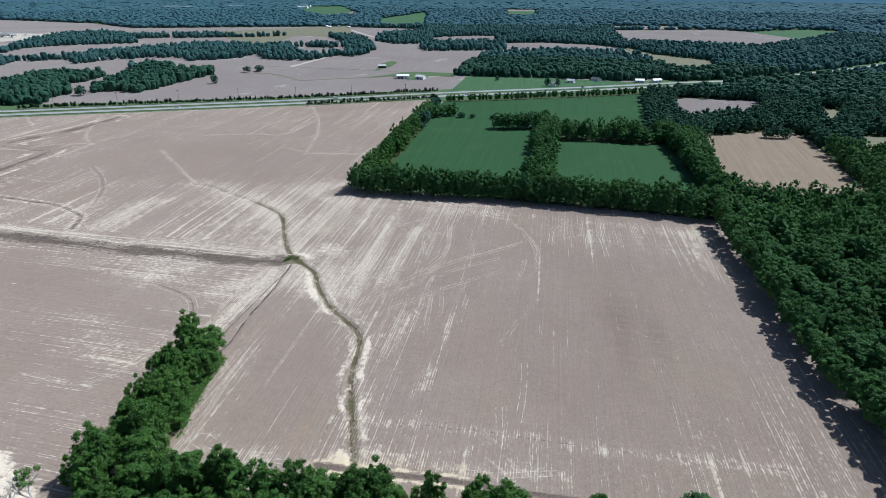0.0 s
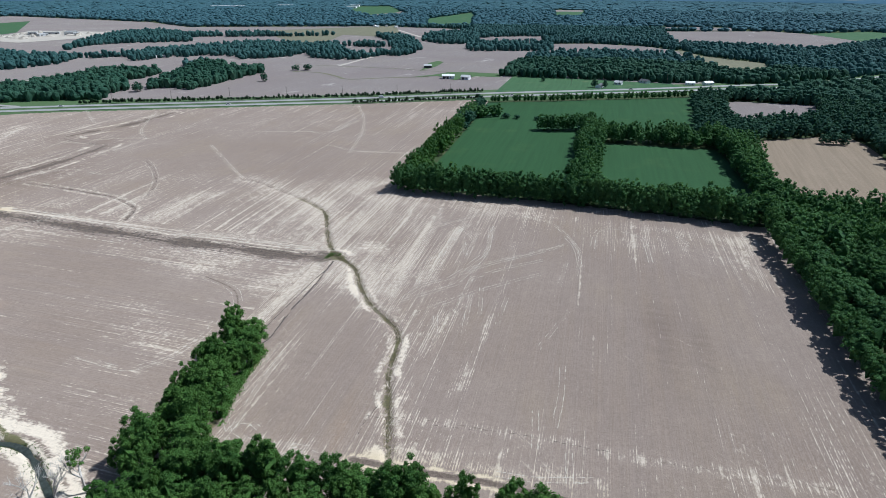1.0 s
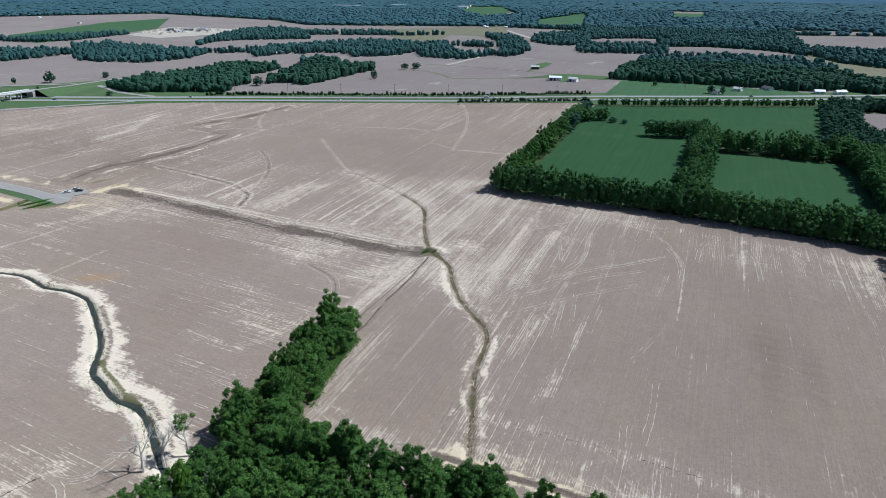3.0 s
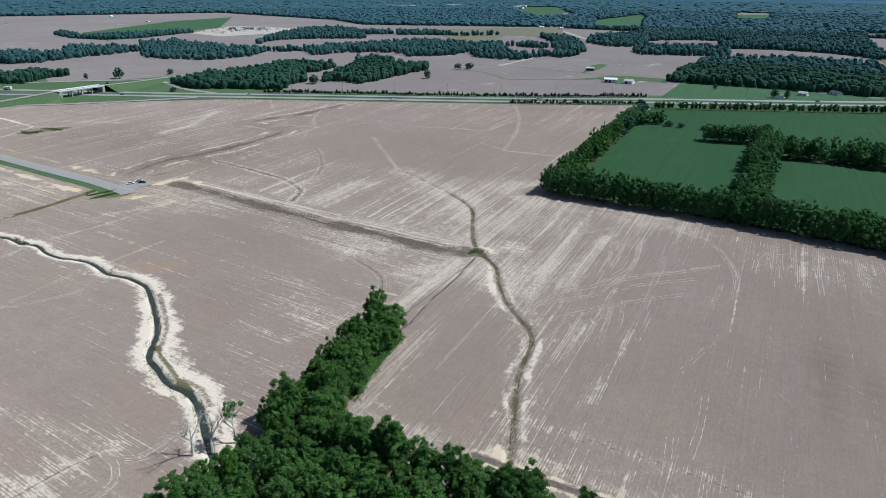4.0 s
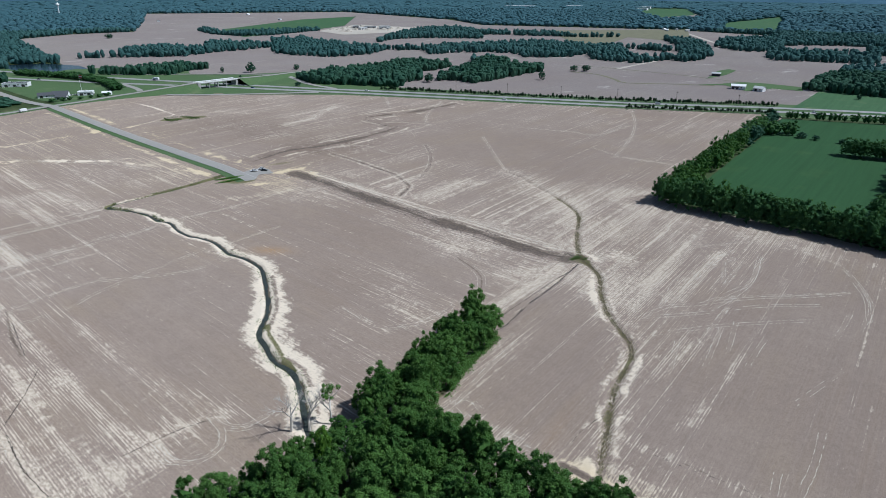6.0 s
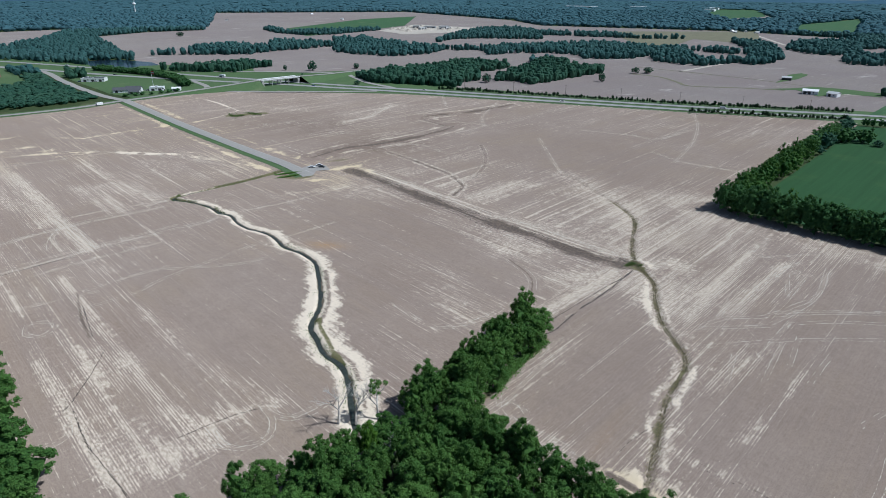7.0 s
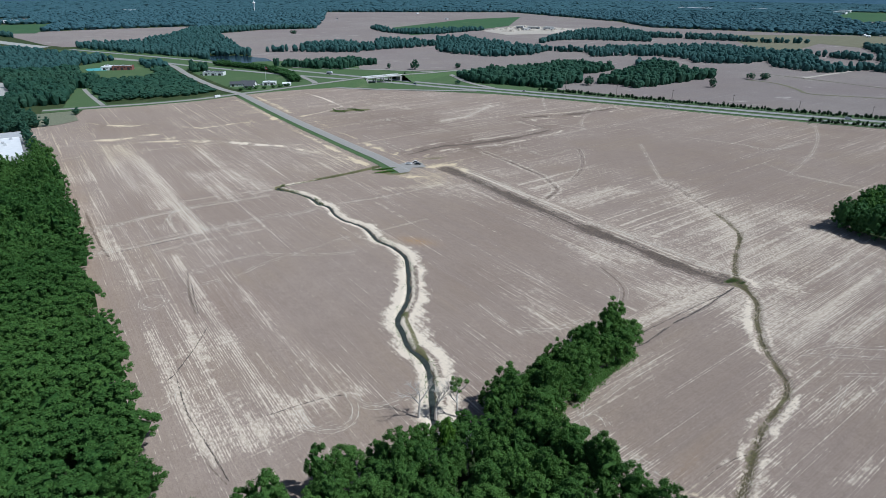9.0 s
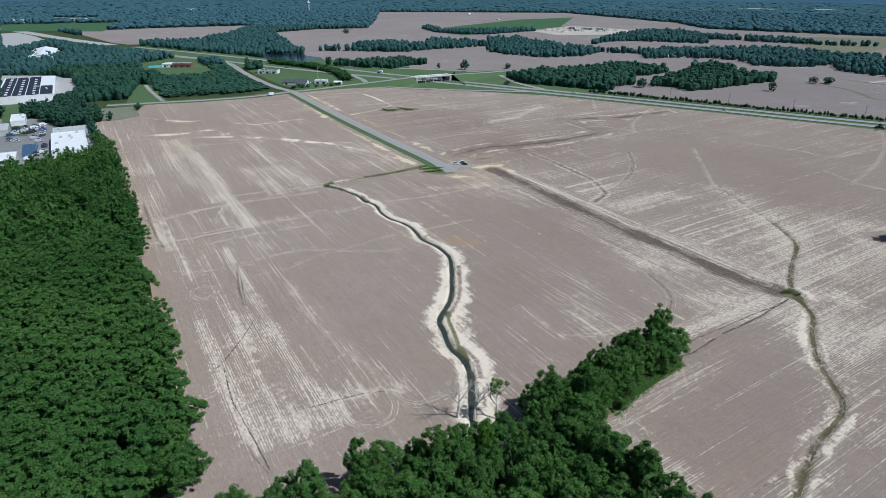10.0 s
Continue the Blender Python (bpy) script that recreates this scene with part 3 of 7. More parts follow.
plan_pool = [(-991, 303), (-986, 330), (-953, 318), (-964, 296)]
plan_houses = [(-558, 1003), (-554, 1010), (-550, 1018), (-343, 1802), (-310, 1804), (185, 808), (150, 792), (237, 797), (259, 800), (579, 1245), (934, 1596)]
plan_houses5 = [(-1845, 1786), (-1935, 1379), (-1766, 1336), (-1513, 1600), (-330, 1774), (-279, 1777), (123, 764)]
plan_lotcars = [(-602, 83), (-617, 89), (-578, 81), (-584, 88), (-564, 82), (-541, 81), (-522, 77), (-517, 71), (-508, 65), (-580, 64), (-601, 69), (-575, 69), (-641, 72), (-644, 78)]
plan_ln1 = [(-495, 162), (-418, 151), (-336, 134), (-286, 124)]
plan_ln2 = [(-502, 153), (-412, 135), (-337, 125)]
plan_ln3 = [(-454, 208), (-390, 193)]
plan_ln4 = [(-465, 201), (-414, 188)]
plan_ln5 = [(-378, 175), (-326, 161)]
plan_ln6 = [(-377, 186), (-328, 184)]
plan_ln7 = [(-385, 166), (-344, 158)]
plan_ln8 = [(-469, 114), (-418, 108)]
plan_ln9 = [(-318, 86), (-283, 82)]
plan_ln10 = [(-368, 97), (-300, 84)]
plan_ln11 = [(-265, 101), (-223, 92), (-174, 81), (-150, 76), (-125, 73)]
plan_ln12 = [(-214, 106), (-182, 99), (-160, 95), (-142, 94), (-125, 95)]
plan_ln13 = [(-194, 106), (-165, 101), (-143, 98), (-125, 95)]
plan_ln14 = [(-207, 65), (-177, 59), (-164, 56), (-145, 53), (-128, 51)]
plan_ln15 = [(-186, 70), (-153, 64), (-132, 60)]
plan_ln16 = [(-131, 58), (-131, 69), (-133, 82)]
plan_ln17 = [(-199, 80), (-173, 74)]
plan_ln18 = [(-134, 78), (-132, 85), (-126, 94)]
plan_ln19 = [(-181, 248), (-146, 247), (-118, 240)]
plan_ln20 = [(-151, 231), (-128, 228)]
plan_ln21 = [(-151, 186), (-124, 178), (-109, 172)]
plan_ln22 = [(-136, 162), (-119, 158), (-110, 156)]
plan_ln23 = [(-87, 191), (-78, 217)]
plan_ln24 = [(-94, 219), (-77, 231)]
plan_ln25 = [(-174, 289), (-170, 330)]
plan_ln26 = [(-39, 218), (-31, 294)]
plan_ln27 = [(-28, 229), (-17, 291)]
plan_ln28 = [(-66, 291), (-59, 337)]
plan_ln29 = [(-1, 187), (4, 222), (7, 249), (12, 275)]
plan_ln30 = [(-10, 154), (-6, 172), (0, 191)]
plan_ln31 = [(-7, 157), (-2, 179), (2, 203)]
plan_ln32 = [(-16, 189), (-8, 216)]
plan_ln33 = [(-21, 178), (-15, 202)]
plan_ln34 = [(-49, 232), (-49, 207)]
plan_ln35 = [(-57, 342), (10, 328), (70, 322), (125, 308)]
plan_ln36 = [(117, 285), (116, 253), (116, 229)]
plan_ln37 = [(125, 300), (121, 272)]
plan_ln38 = [(-183, 288), (-174, 302), (-165, 332)]
plan_ln39 = [(-110, 279), (-105, 322), (-87, 393)]
plan_ln40 = [(-103, 295), (-98, 344), (-80, 356)]
plan_ln41 = [(-23, 127), (-8, 125), (7, 122), (28, 122)]
plan_ln42 = [(-20, 128), (-8, 128), (4, 130), (15, 135)]
plan_ln43 = [(-31, 184), (-27, 155), (-26, 137)]
plan_ln44 = [(-257, 200), (-251, 232)]
plan_ln45 = [(-272, 232), (-264, 245), (-255, 264)]
plan_ln46 = [(-383, 399), (-382, 434), (-402, 492)]
plan_ln47 = [(-498, 409), (-445, 421)]
plan_tr1 = [(-16, 235), (1, 250), (22, 264), (36, 275)]
plan_tr2 = [(-33, 213), (-15, 227), (4, 244), (24, 256)]
plan_tr3 = [(-30, 200), (-8, 220), (8, 232), (23, 242)]
plan_tr4 = [(0, 297), (-1, 267), (-7, 252), (-16, 235), (-27, 226), (-35, 211)]
plan_tr5 = [(48, 272), (52, 290), (56, 296), (66, 299)]
plan_tr6 = [(66, 295), (73, 288), (74, 278), (72, 258)]
plan_tr7 = [(86, 301), (92, 290), (95, 279)]
plan_tr8 = [(37, 285), (40, 271), (40, 252)]
plan_tr9 = [(20, 142), (23, 156), (25, 172)]
plan_tr10 = [(-131, 76), (-124, 74), (-120, 77), (-116, 84), (-120, 89)]
plan_tr11 = [(-125, 91), (-118, 92), (-114, 97), (-113, 105)]
plan_tr12 = [(-112, 160), (-105, 166), (-100, 180), (-100, 192)]
plan_tr13 = [(-134, 163), (-116, 158), (-107, 162)]
plan_tr14 = [(-324, 82), (-323, 96), (-326, 112), (-323, 133), (-313, 179)]
plan_tr15 = [(-292, 72), (-290, 84), (-286, 105), (-282, 124), (-277, 157), (-272, 183)]
plan_tr16 = [(-336, 134), (-299, 126), (-284, 125)]
plan_tr17 = [(-300, 112), (-313, 119), (-324, 129), (-323, 133)]
plan_tr18 = [(-158, 502), (-135, 498), (-127, 557)]
plan_tr19 = [(4, 122), (14, 121), (28, 122)]
plan_tr20 = [(22, 120), (23, 132)]
plan_tr21 = [(15, 148), (14, 133)]
plan_fs1 = [(-195, 81), (-184, 70), (-176, 61), (-174, 58)]
plan_fs2 = [(-171, 59), (-154, 54), (-134, 51), (-121, 49)]
plan_fs3 = [(-232, 93), (-208, 84)]
plan_fs4 = [(-136, 69), (-134, 76), (-131, 85), (-127, 92)]
plan_fs5 = [(-288, 84), (-285, 104), (-281, 123)]
plan_fs6 = [(-29, 152), (-33, 142), (-35, 131)]
plan_fs7 = [(-81, 182), (-78, 199), (-74, 222), (-70, 241)]
plan_fs8 = [(-34, 142), (-27, 141), (-9, 139), (7, 138), (22, 135), (37, 132)]
STREAM = smooth_line(plan_stream, 2.0)
DITCH = smooth_line(plan_ditch, 2.0)
SWALE = smooth_line(plan_swale)
FURROW = plan_furrow
ZIGZAG = smooth_line(plan_zig)
TRACK_A = smooth_line(plan_track1)
TRACK_B = smooth_line(plan_track2)
RILL = smooth_line(plan_rill)
RILL_WEST = smooth_line(plan_rillw)
SOUTH_TRACK = [(-34, 124), (-22, 122), (1, 119), (21, 115), (60, 108), (112, 98)]
SOUTH_LINE = plan_southline
ROAD = [(-646, 349), (-496, 313), (-374, 287), (-324, 277), (-290, 267)]
COUNTY = smooth_line([(-690, 165), (-672, 213), (-657, 250), (-645, 300), (-645, 349), (-640, 392), (-630, 432), (-608, 493), (-596, 545), (-597, 600), (-599, 678), (-570, 790)], 6)
NORTH_ROAD = smooth_line([(-645, 349), (-690, 350), (-760, 362), (-837, 379), (-967, 408), (-1083, 380), (-1250, 330)], 10)
HIGHWAY = smooth_line([(-1300, 355), (-1012, 430), (-870, 456), (-780, 478), (-690, 504), (-600, 530), (-505, 554), (-404, 583), (-150, 650), (-22, 693), (160, 743), (299, 787), (376, 808), (457, 850), (634, 959), (892, 1149)], 20)
SOUTHBOUND = smooth_line([(-1300, 330), (-1012, 405), (-900, 428), (-776, 460), (-676, 492), (-600, 519), (-510, 543), (-408, 572), (-150, 640), (-20, 683), (163, 733), (302, 777), (380, 798), (462, 841), (640, 950), (900, 1140)], 20)
NORTHBOUND = smooth_line([(-1300, 380), (-1012, 452), (-870, 479), (-791, 497), (-706, 516), (-600, 541), (-500, 565), (-400, 594), (-150, 660), (-25, 703), (157, 753), (295, 797), (372, 818), (452, 860), (628, 968), (885, 1158)], 20)
MAIN = [(112, 96), (118, 131), (119, 174), (124, 200), (130, 240), (138, 300), (87, 316), (21, 333), (-60, 349), (-53, 412), (-43, 478), (-22, 600), (-14, 660),
        (-140, 622), (-405, 553), (-500, 520), (-585, 462), (-618, 425), (-630, 349), (-645, 330), (-640, 290), (-664, 200), (-612, 168), (-604, 132), (-590, 129),
        (-438, 106), (-350, 89), (-298, 75), (-251, 64), (-220, 56), (-168, 46), (-124, 36), (-116, -8), (-107, -8), (-110, 44), (-105, 56), (-103, 68), (-99, 76), (-95, 88), (-93, 101), (-92, 120), (-89, 170),
        (-74, 176), (-74, 127), (-68, 117), (-49, 113), (-27, 110), (5, 107), (30, 104)]

# ---- ground and fields ----
from mathutils.geometry import tessellate_polygon

GREEN_A = [(-47, 358), (43, 343), (76, 530), (60, 580), (-14, 590)]
GREEN_B = [(59, 339), (149, 317), (168, 469), (84, 482)]
GREEN_N = plan_greenn2
BROWN_E = plan_bfield2
BARE = [plan_fb14, plan_fb16, plan_fb18, plan_fb21]
FARMLAND = plan_farm
WOODS = [plan_wa, plan_wb, plan_wb2, plan_wc, plan_wd, plan_we,
         plan_wf,
         plan_wg, plan_wh, plan_wi, plan_wj, plan_wk,
         plan_wl, plan_wm, plan_wn]
GREENS = [plan_fg3, plan_fg13, plan_fg15, plan_fg16, plan_fg22, plan_sg2, plan_sg7, [(-2, 712), (104, 722), (231, 765), (216, 802), (24, 860)]]
SLIVERS = [plan_sv1, plan_sv3, plan_sv4, plan_sv5, plan_sv6, plan_sv8, plan_sv9]
STUBBLE = [plan_fo8, plan_fo17, plan_fo19, plan_fo20]
QUARRY = plan_quarry
LAKE_SHORE = [(-1030, 500), (-1000, 545), (-930, 556), (-880, 540), (-850, 505), (-880, 488), (-960, 478)]
POND_SHORE = [(-612, 140), (-676, 153), (-668, 184), (-618, 174), (-610, 155)]
YARD = [(-458, 42), (-458, 84), (-470, 99), (-514, 111), (-588, 124), (-602, 108), (-662, 98), (-690, 66), (-600, 40), (-510, 34)]
PLANT_LOT = plan_plant
DEPOT = [(-1180, 222), (-1240, 255), (-1370, 260), (-1330, 180)]
SCHOOL = plan_sch
LAWN = [(-679, 178), (-814, 234), (-804, 246), (-672, 219)]
LAWN_C = plan_lawn2
LAWN_B = [(-779, 88), (-765, 104), (-690, 98), (-705, 72)]
WEST_ROAD = smooth_line(plan_wroad, 15)
WEST_LOT = plan_wlot
CORNER_LOT = [(-655, 362), (-700, 362), (-850, 392), (-850, 428), (-724, 462), (-655, 440)]

INTERCHANGE = [(-655, 362), (-630, 430), (-500, 515), (-420, 560), (-415, 632), (-500, 640), (-598, 682), (-650, 622), (-720, 580), (-776, 620), (-860, 585), (-900, 520), (-860, 430), (-724, 462)]
SCRUB = [(-672, 219), (-804, 246), (-950, 318), (-935, 395), (-837, 372), (-690, 345), (-650, 300)]
ring = 96
rim = [Vector((6500 * math.cos(2 * math.pi * i / ring), 6500 * math.sin(2 * math.pi * i / ring), -0.3)) for i in range(ring)]
hole = [Vector((a, b, -0.3)) for a, b in MAIN[::-1]]
bm = bmesh.new()
corners = [bm.verts.new(c) for c in rim + hole]
for tri in tessellate_polygon([rim, hole]):
    bm.faces.new([corners[k] for k in tri])
for f in bm.faces:
    if f.normal.z < 0 or f.calc_area() and (f.normal_update() or f.normal.z < 0):
        f.normal_flip()
tagged(part("ground", bm, WOODS_FLOOR), "dark green overgrown ground reaching to the horizon", "ground", kind="structure")


DIRT_BANDS = [(plan_gtrack1, 1.2, 2.2), (plan_gtrack2, 1.2, 2.2), (plan_dirt7, 0.8, 3), (plan_dirt8, 0.7, 3)]
WHEEL_MARKS = [(smooth_line(plan_wm6, 2), 0.6), (smooth_line(plan_wm7, 2), 0.55), (plan_wm8, 0.45), (plan_wm9, 0.45), (plan_wm10, 0.4),
               (smooth_line(plan_wm11, 2), 0.5), (plan_wm12, 0.5), (smooth_line(plan_wm13, 3), 0.5), (smooth_line(plan_wm14, 3), 0.5), (smooth_line(plan_wm15, 2), 0.5), (plan_wm16, 0.6), (plan_wm17, 0.55), (plan_wm18, 0.5), (plan_wm19, 0.6)]


THIN_LINES = [(plan_tl1, 0.7), (plan_tl2, 0.9), (plan_tl3, 0.6), (plan_tl4, 0.55), (plan_tl5, 0.55), (plan_tl6, 0.9), (plan_tl7, 0.9), (plan_tl8, 0.8), (smooth_line(plan_tl9, 2), 0.6),
              (plan_tl10, 0.75), (plan_tl11, 0.6), (plan_tl12, 0.65), (plan_tl13, 0.6), (plan_tl14, 0.85), (smooth_line(plan_tl15, 4), 0.7), (plan_tl16, 0.6), (plan_tl17, 0.8), (smooth_line(plan_tl18, 4), 0.9),
              (plan_tl19, 0.9), (plan_tl20, 0.9), (plan_tl21, 0.45), (plan_tl22, 0.4), (plan_tl23, 0.45), (smooth_line(plan_tl24, 3), 0.4),
              (smooth_line(plan_tl25, 2), 0.8), (smooth_line(plan_tl26, 2), 0.78), (smooth_line(plan_tl27, 2), 0.72), (smooth_line(plan_tl28, 2), 0.6)]
SILT_LANES = [(plan_ln1, 5, 0.55), (plan_ln2, 5, 0.32), (plan_ln3, 4, 0.28), (plan_ln4, 3, 0.2), (plan_ln5, 5, 0.38), (plan_ln6, 6, 0.36), (plan_ln7, 4, 0.34), (plan_ln8, 5, 0.25), (plan_ln9, 4, 0.45), (plan_ln10, 3, 0.3), (plan_ln11, 2.6, 0.62), (plan_ln12, 3.2, 0.5), (plan_ln13, 0.9, 0.36), (plan_ln14, 3, 0.5), (plan_ln15, 7, 0.34), (plan_ln16, 7, 0.32), (plan_ln17, 4, 0.3), (plan_ln18, 3, 0.4), (plan_ln19, 9, 0.42), (plan_ln20, 6, 0.42), (plan_ln21, 7, 0.33), (plan_ln22, 3, 0.5), (plan_ln23, 5, 0.4), (plan_ln24, 7, 0.32), (plan_ln25, 6, 0.3), (plan_ln26, 2.6, 0.5), (plan_ln27, 3, 0.36), (plan_ln28, 9, 0.4), (plan_ln29, 1.8, 0.27), (plan_ln30, 1.6, 0.33), (plan_ln31, 1.4, 0.26), (plan_ln32, 4, 0.34), (plan_ln33, 3, 0.32), (plan_ln34, 3, 0.4), (plan_ln35, 4, 0.42), (plan_ln36, 3, 0.32), (plan_ln37, 3, 0.3), (plan_ln38, 8, 0.33), (plan_ln39, 20, 0.16), (plan_ln40, 12, 0.18), (plan_ln41, 2.5, 0.4), (plan_ln42, 1.2, 0.27), (plan_ln43, 3.0, 0.35), (plan_ln44, 14, 0.22), (plan_ln45, 4, 0.4), (plan_ln46, 4, 0.4), (plan_ln47, 6, 0.25)]
PLAIN_SPOTS = [(-153, 120, 24, 26), (-160, 175, 32, 26), (-213, 230, 40, 30), (-109, 198, 20, 12), (46, 207, 45, 45), (-51, 150, 12, 22), (-187, 428, 60, 50), (-180, 239, 40, 20), (-203, 135, 30, 20)]
TRACKS = [(smooth_line(line, 2), k) for line, k in ((plan_tr1, 0.8), (plan_tr2, 0.75), (plan_tr3, 0.5), (plan_tr4, 0.7), (plan_tr5, 0.7), (plan_tr6, 0.85), (plan_tr7, 0.6), (plan_tr8, 0.6), (plan_tr9, 0.6), (plan_tr10, 0.5), (plan_tr11, 0.55), (plan_tr12, 0.6), (plan_tr13, 0.5), (plan_tr14, 0.45), (plan_tr15, 0.5), (plan_tr16, 0.7), (plan_tr17, 0.5), (plan_tr18, 0.8), (plan_tr19, 0.5), (plan_tr20, 0.5), (plan_tr21, 0.45))]
FISSURES = [(plan_fs1, 0.75), (plan_fs2, 0.55), (plan_fs3, 0.5), (plan_fs4, 0.5), (plan_fs5, 0.4), (plan_fs6, 0.35), (plan_fs7, 0.8)]
# tyre scratches east of the ditch
scratches = random.Random(12)
for k in range(16):
    x0, y0, way, run = scratches.uniform(-48, 30), scratches.uniform(180, 300), radians(scratches.choice((62, 72, 81, 81, 88, 98, 40)) + scratches.uniform(-4, 4)), scratches.uniform(12, 40)
    THIN_LINES.append(([(x0, y0), (x0 + run * math.cos(way), y0 + run * math.sin(way))], scratches.uniform(0.3, 0.7)))
DARK_LINES = [(plan_dk1, 0.9), (smooth_line(plan_dk2, 3), 0.7), (plan_dk3, 0.8), (plan_tl1[:2], 0.6)]
SANDY = [(plan_sa1, 0.85, 4.5), (plan_sa2, 0.75, 3.5), (plan_sa3, 0.8, 4.5), (plan_sa4, 0.8, 2.6), (plan_sa5, 0.6, 3), (plan_sa6, 0.7, 4), (plan_sa7, 0.8, 4), (plan_sa8, 0.6, 3),
         (plan_sa9, 0.8, 3.5), (plan_sa10, 0.7, 4), (plan_sa11, 0.7, 3), (plan_sa12, 0.9, 4), (plan_sa13, 0.7, 3), (plan_sa14, 0.6, 3)]


def field_height(x, y):
    """How high the bare field lies: gently uneven, with the channels pressed into it."""
    sd, dd, wd, fd, ta = (away(x, y, line)[0] for line in (STREAM, DITCH, SWALE, FURROW, TRACK_A))
    z = -1.2 * np.clip(1.5 - sd / 1.05, 0, 1) - 0.55 * np.clip(1.3 - dd / 1.7, 0, 1) - 0.35 * np.clip(1.2 - fd / 0.9, 0, 1) - 0.3 * np.clip(1.2 - wd / 6.0, 0, 1) - 0.25 * np.clip(1.2 - ta / 1.4, 0, 1)
    return z + 0.25 * (fbm(x, y, 60, 1) - 0.5) + 0.12 * (fbm(x, y, 8, 9) - 0.5)


def field_mesh():
    """The great bare field: a fine grid near by, a coarse one far off, with the channels pressed into it."""
    step = 2.0
    gx, gy = np.meshgrid(np.arange(-700, 150, step), np.arange(20, 700, step))
    cx, cy = gx.ravel() + step / 2, gy.ravel() + step / 2
    keep = inside(cx, cy, MAIN)
    d, _, _ = away(cx, cy, MAIN + MAIN[:1])
    keep |= d < 7.0
    cx, cy = cx[keep], cy[keep]
    near, next_ = np.hypot(cx, cy) < 270, np.hypot(cx, cy) < 420
    verts, quads, count = [], [], 0
    for pick, n in ((near, 3), (next_ & ~near, 2), (~next_, 1)):
        s = step / n
        lx, ly = cx[pick] - step / 2, cy[pick] - step / 2
        i, j = np.meshgrid(np.arange(n), np.arange(n))
        ix = (np.round(lx / s).astype(int)[:, None] + i.ravel()).ravel()
        iy = (np.round(ly / s).astype(int)[:, None] + j.ravel()).ravel()
        key = np.stack([ix, iy], 1)
        corner = np.concatenate([key, key + (1, 0), key + (1, 1), key + (0, 1)])
        code = corner[:, 0].astype(np.int64) * 100000 + corner[:, 1]
        uniq, inv = np.unique(code, return_inverse=True)
        vx = np.floor_divide(uniq + 50000, 100000)
        vy = uniq - vx * 100000
        verts.append(np.stack([vx * s, vy * s], 1))
        m = len(key)
        quads.append(np.stack([inv[:m], inv[m:2 * m], inv[2 * m:3 * m], inv[3 * m:]], 1) + count)
        count += len(uniq)
    v, q = np.concatenate(verts), np.concatenate(quads)
    x, y = v[:, 0], v[:, 1]
    thin = np.select([np.hypot(x, y) < 268, np.hypot(x, y) < 418], [0.62, 0.85], 1.5)
    n1, n2, n3, n4 = fbm(x, y, 60, 1), fbm(x, y, 22, 5), fbm(x, y, 8, 9), fbm(x, y, 3.5, 13)

    def spot(px, py, rx, ry, turn=0.0):
        c, s = math.cos(radians(turn)), math.sin(radians(turn))
        u, w = (x - px) * c + (y - py) * s, -(x - px) * s + (y - py) * c
        return np.exp(-(u / rx) ** 2 - (w / ry) ** 2)

    sd, ss, sr = away(x, y, STREAM)
    dd, _, _ = away(x, y, DITCH)
    wd, ws, _ = away(x, y, SWALE)
    fd, fs, _ = away(x, y, FURROW)
    zd, _, _ = away(x, y, ZIGZAG)
    ta, _, _ = away(x, y, TRACK_A)
    tb, _, _ = away(x, y, TRACK_B)
    rl, _, _ = away(x, y, RILL)
    rw, _, _ = away(x, y, RILL_WEST)
    st, _, _ = away(x, y, SOUTH_TRACK)
    sl, _, _ = away(x, y, SOUTH_LINE)
    rd, _, _ = away(x, y, ROAD)
    # which side of the stream and the swale: rows turn there
    dividing = [(-60, 40), (-95, 101)] + STREAM[::6] + [(-300, 280), (-640, 345)]
    _, side, _ = away(x, y, dividing)
    line_y = np.interp(x, [p[0] for p in SWALE[::-1]], [p[1] for p in SWALE[::-1]])
    south_of_swale = (x < -72) & (y < line_y + 2)
    west = south_of_swale & (x < -80 - (y - 170) * 0.0)
    west |= (wd < 17) & (x < -85) & (x > -285)
    west &= ~((x > -92) & (y > 175) & (fd < 14))
    silt = 0.12 + 0.55 * np.clip(n1 - 0.42, 0, 1) + 0.45 * (n2 - 0.5)
    silt += np.where(y < 215, 0.30, 0.55) * np.exp(-(dd / 11) ** 2) + 0.30 * spot(-25, 262, 45, 60) + 0.26 * spot(-62, 345, 32, 75, -8)
    silt += 0.14 * spot(-120, 345, 60, 30) - 0.30 * spot(-170, 420, 60, 50) - 0.32 * spot(45, 205, 60, 62) - 0.2 * spot(-52, 165, 14, 32)
    silt += 0.36 * np.exp(-((wd - 9) / 5) ** 2) * (ws < 0) + 0.40 * np.exp(-((wd - 20) / 14) ** 2) * (ws > 0) + 0.2 * np.exp(-((wd - 18) / 14) ** 2) * (ws < 0)
    hd, _, _ = away(x, y, [(-60, 349), (21, 333), (87, 316), (138, 300)])
    silt += 0.30 * np.exp(-((hd - 17) / 6) ** 2) - 0.35 * np.exp(-(hd / 10) ** 2) + 0.45 * spot(68, 284, 26, 13, -10) + 0.25 * spot(110, 262, 10, 22)
    silt += 0.20 * spot(90, 118, 26, 13, -8) + 0.22 * spot(104, 160, 9, 26) + 0.15 * spot(5, 127, 32, 13, -8) + 0.15 * spot(-52, 122, 30, 8, -5)
    silt += 0.08 * spot(-185, 72, 90, 36, -12) + 0.06 * spot(-330, 130, 90, 45, -10) + 0.40 * spot(-112, 178, 26, 12, -30) + 0.30 * spot(-128, 200, 40, 16, -20) - 0.35 * spot(-200, 128, 45, 22, -10)
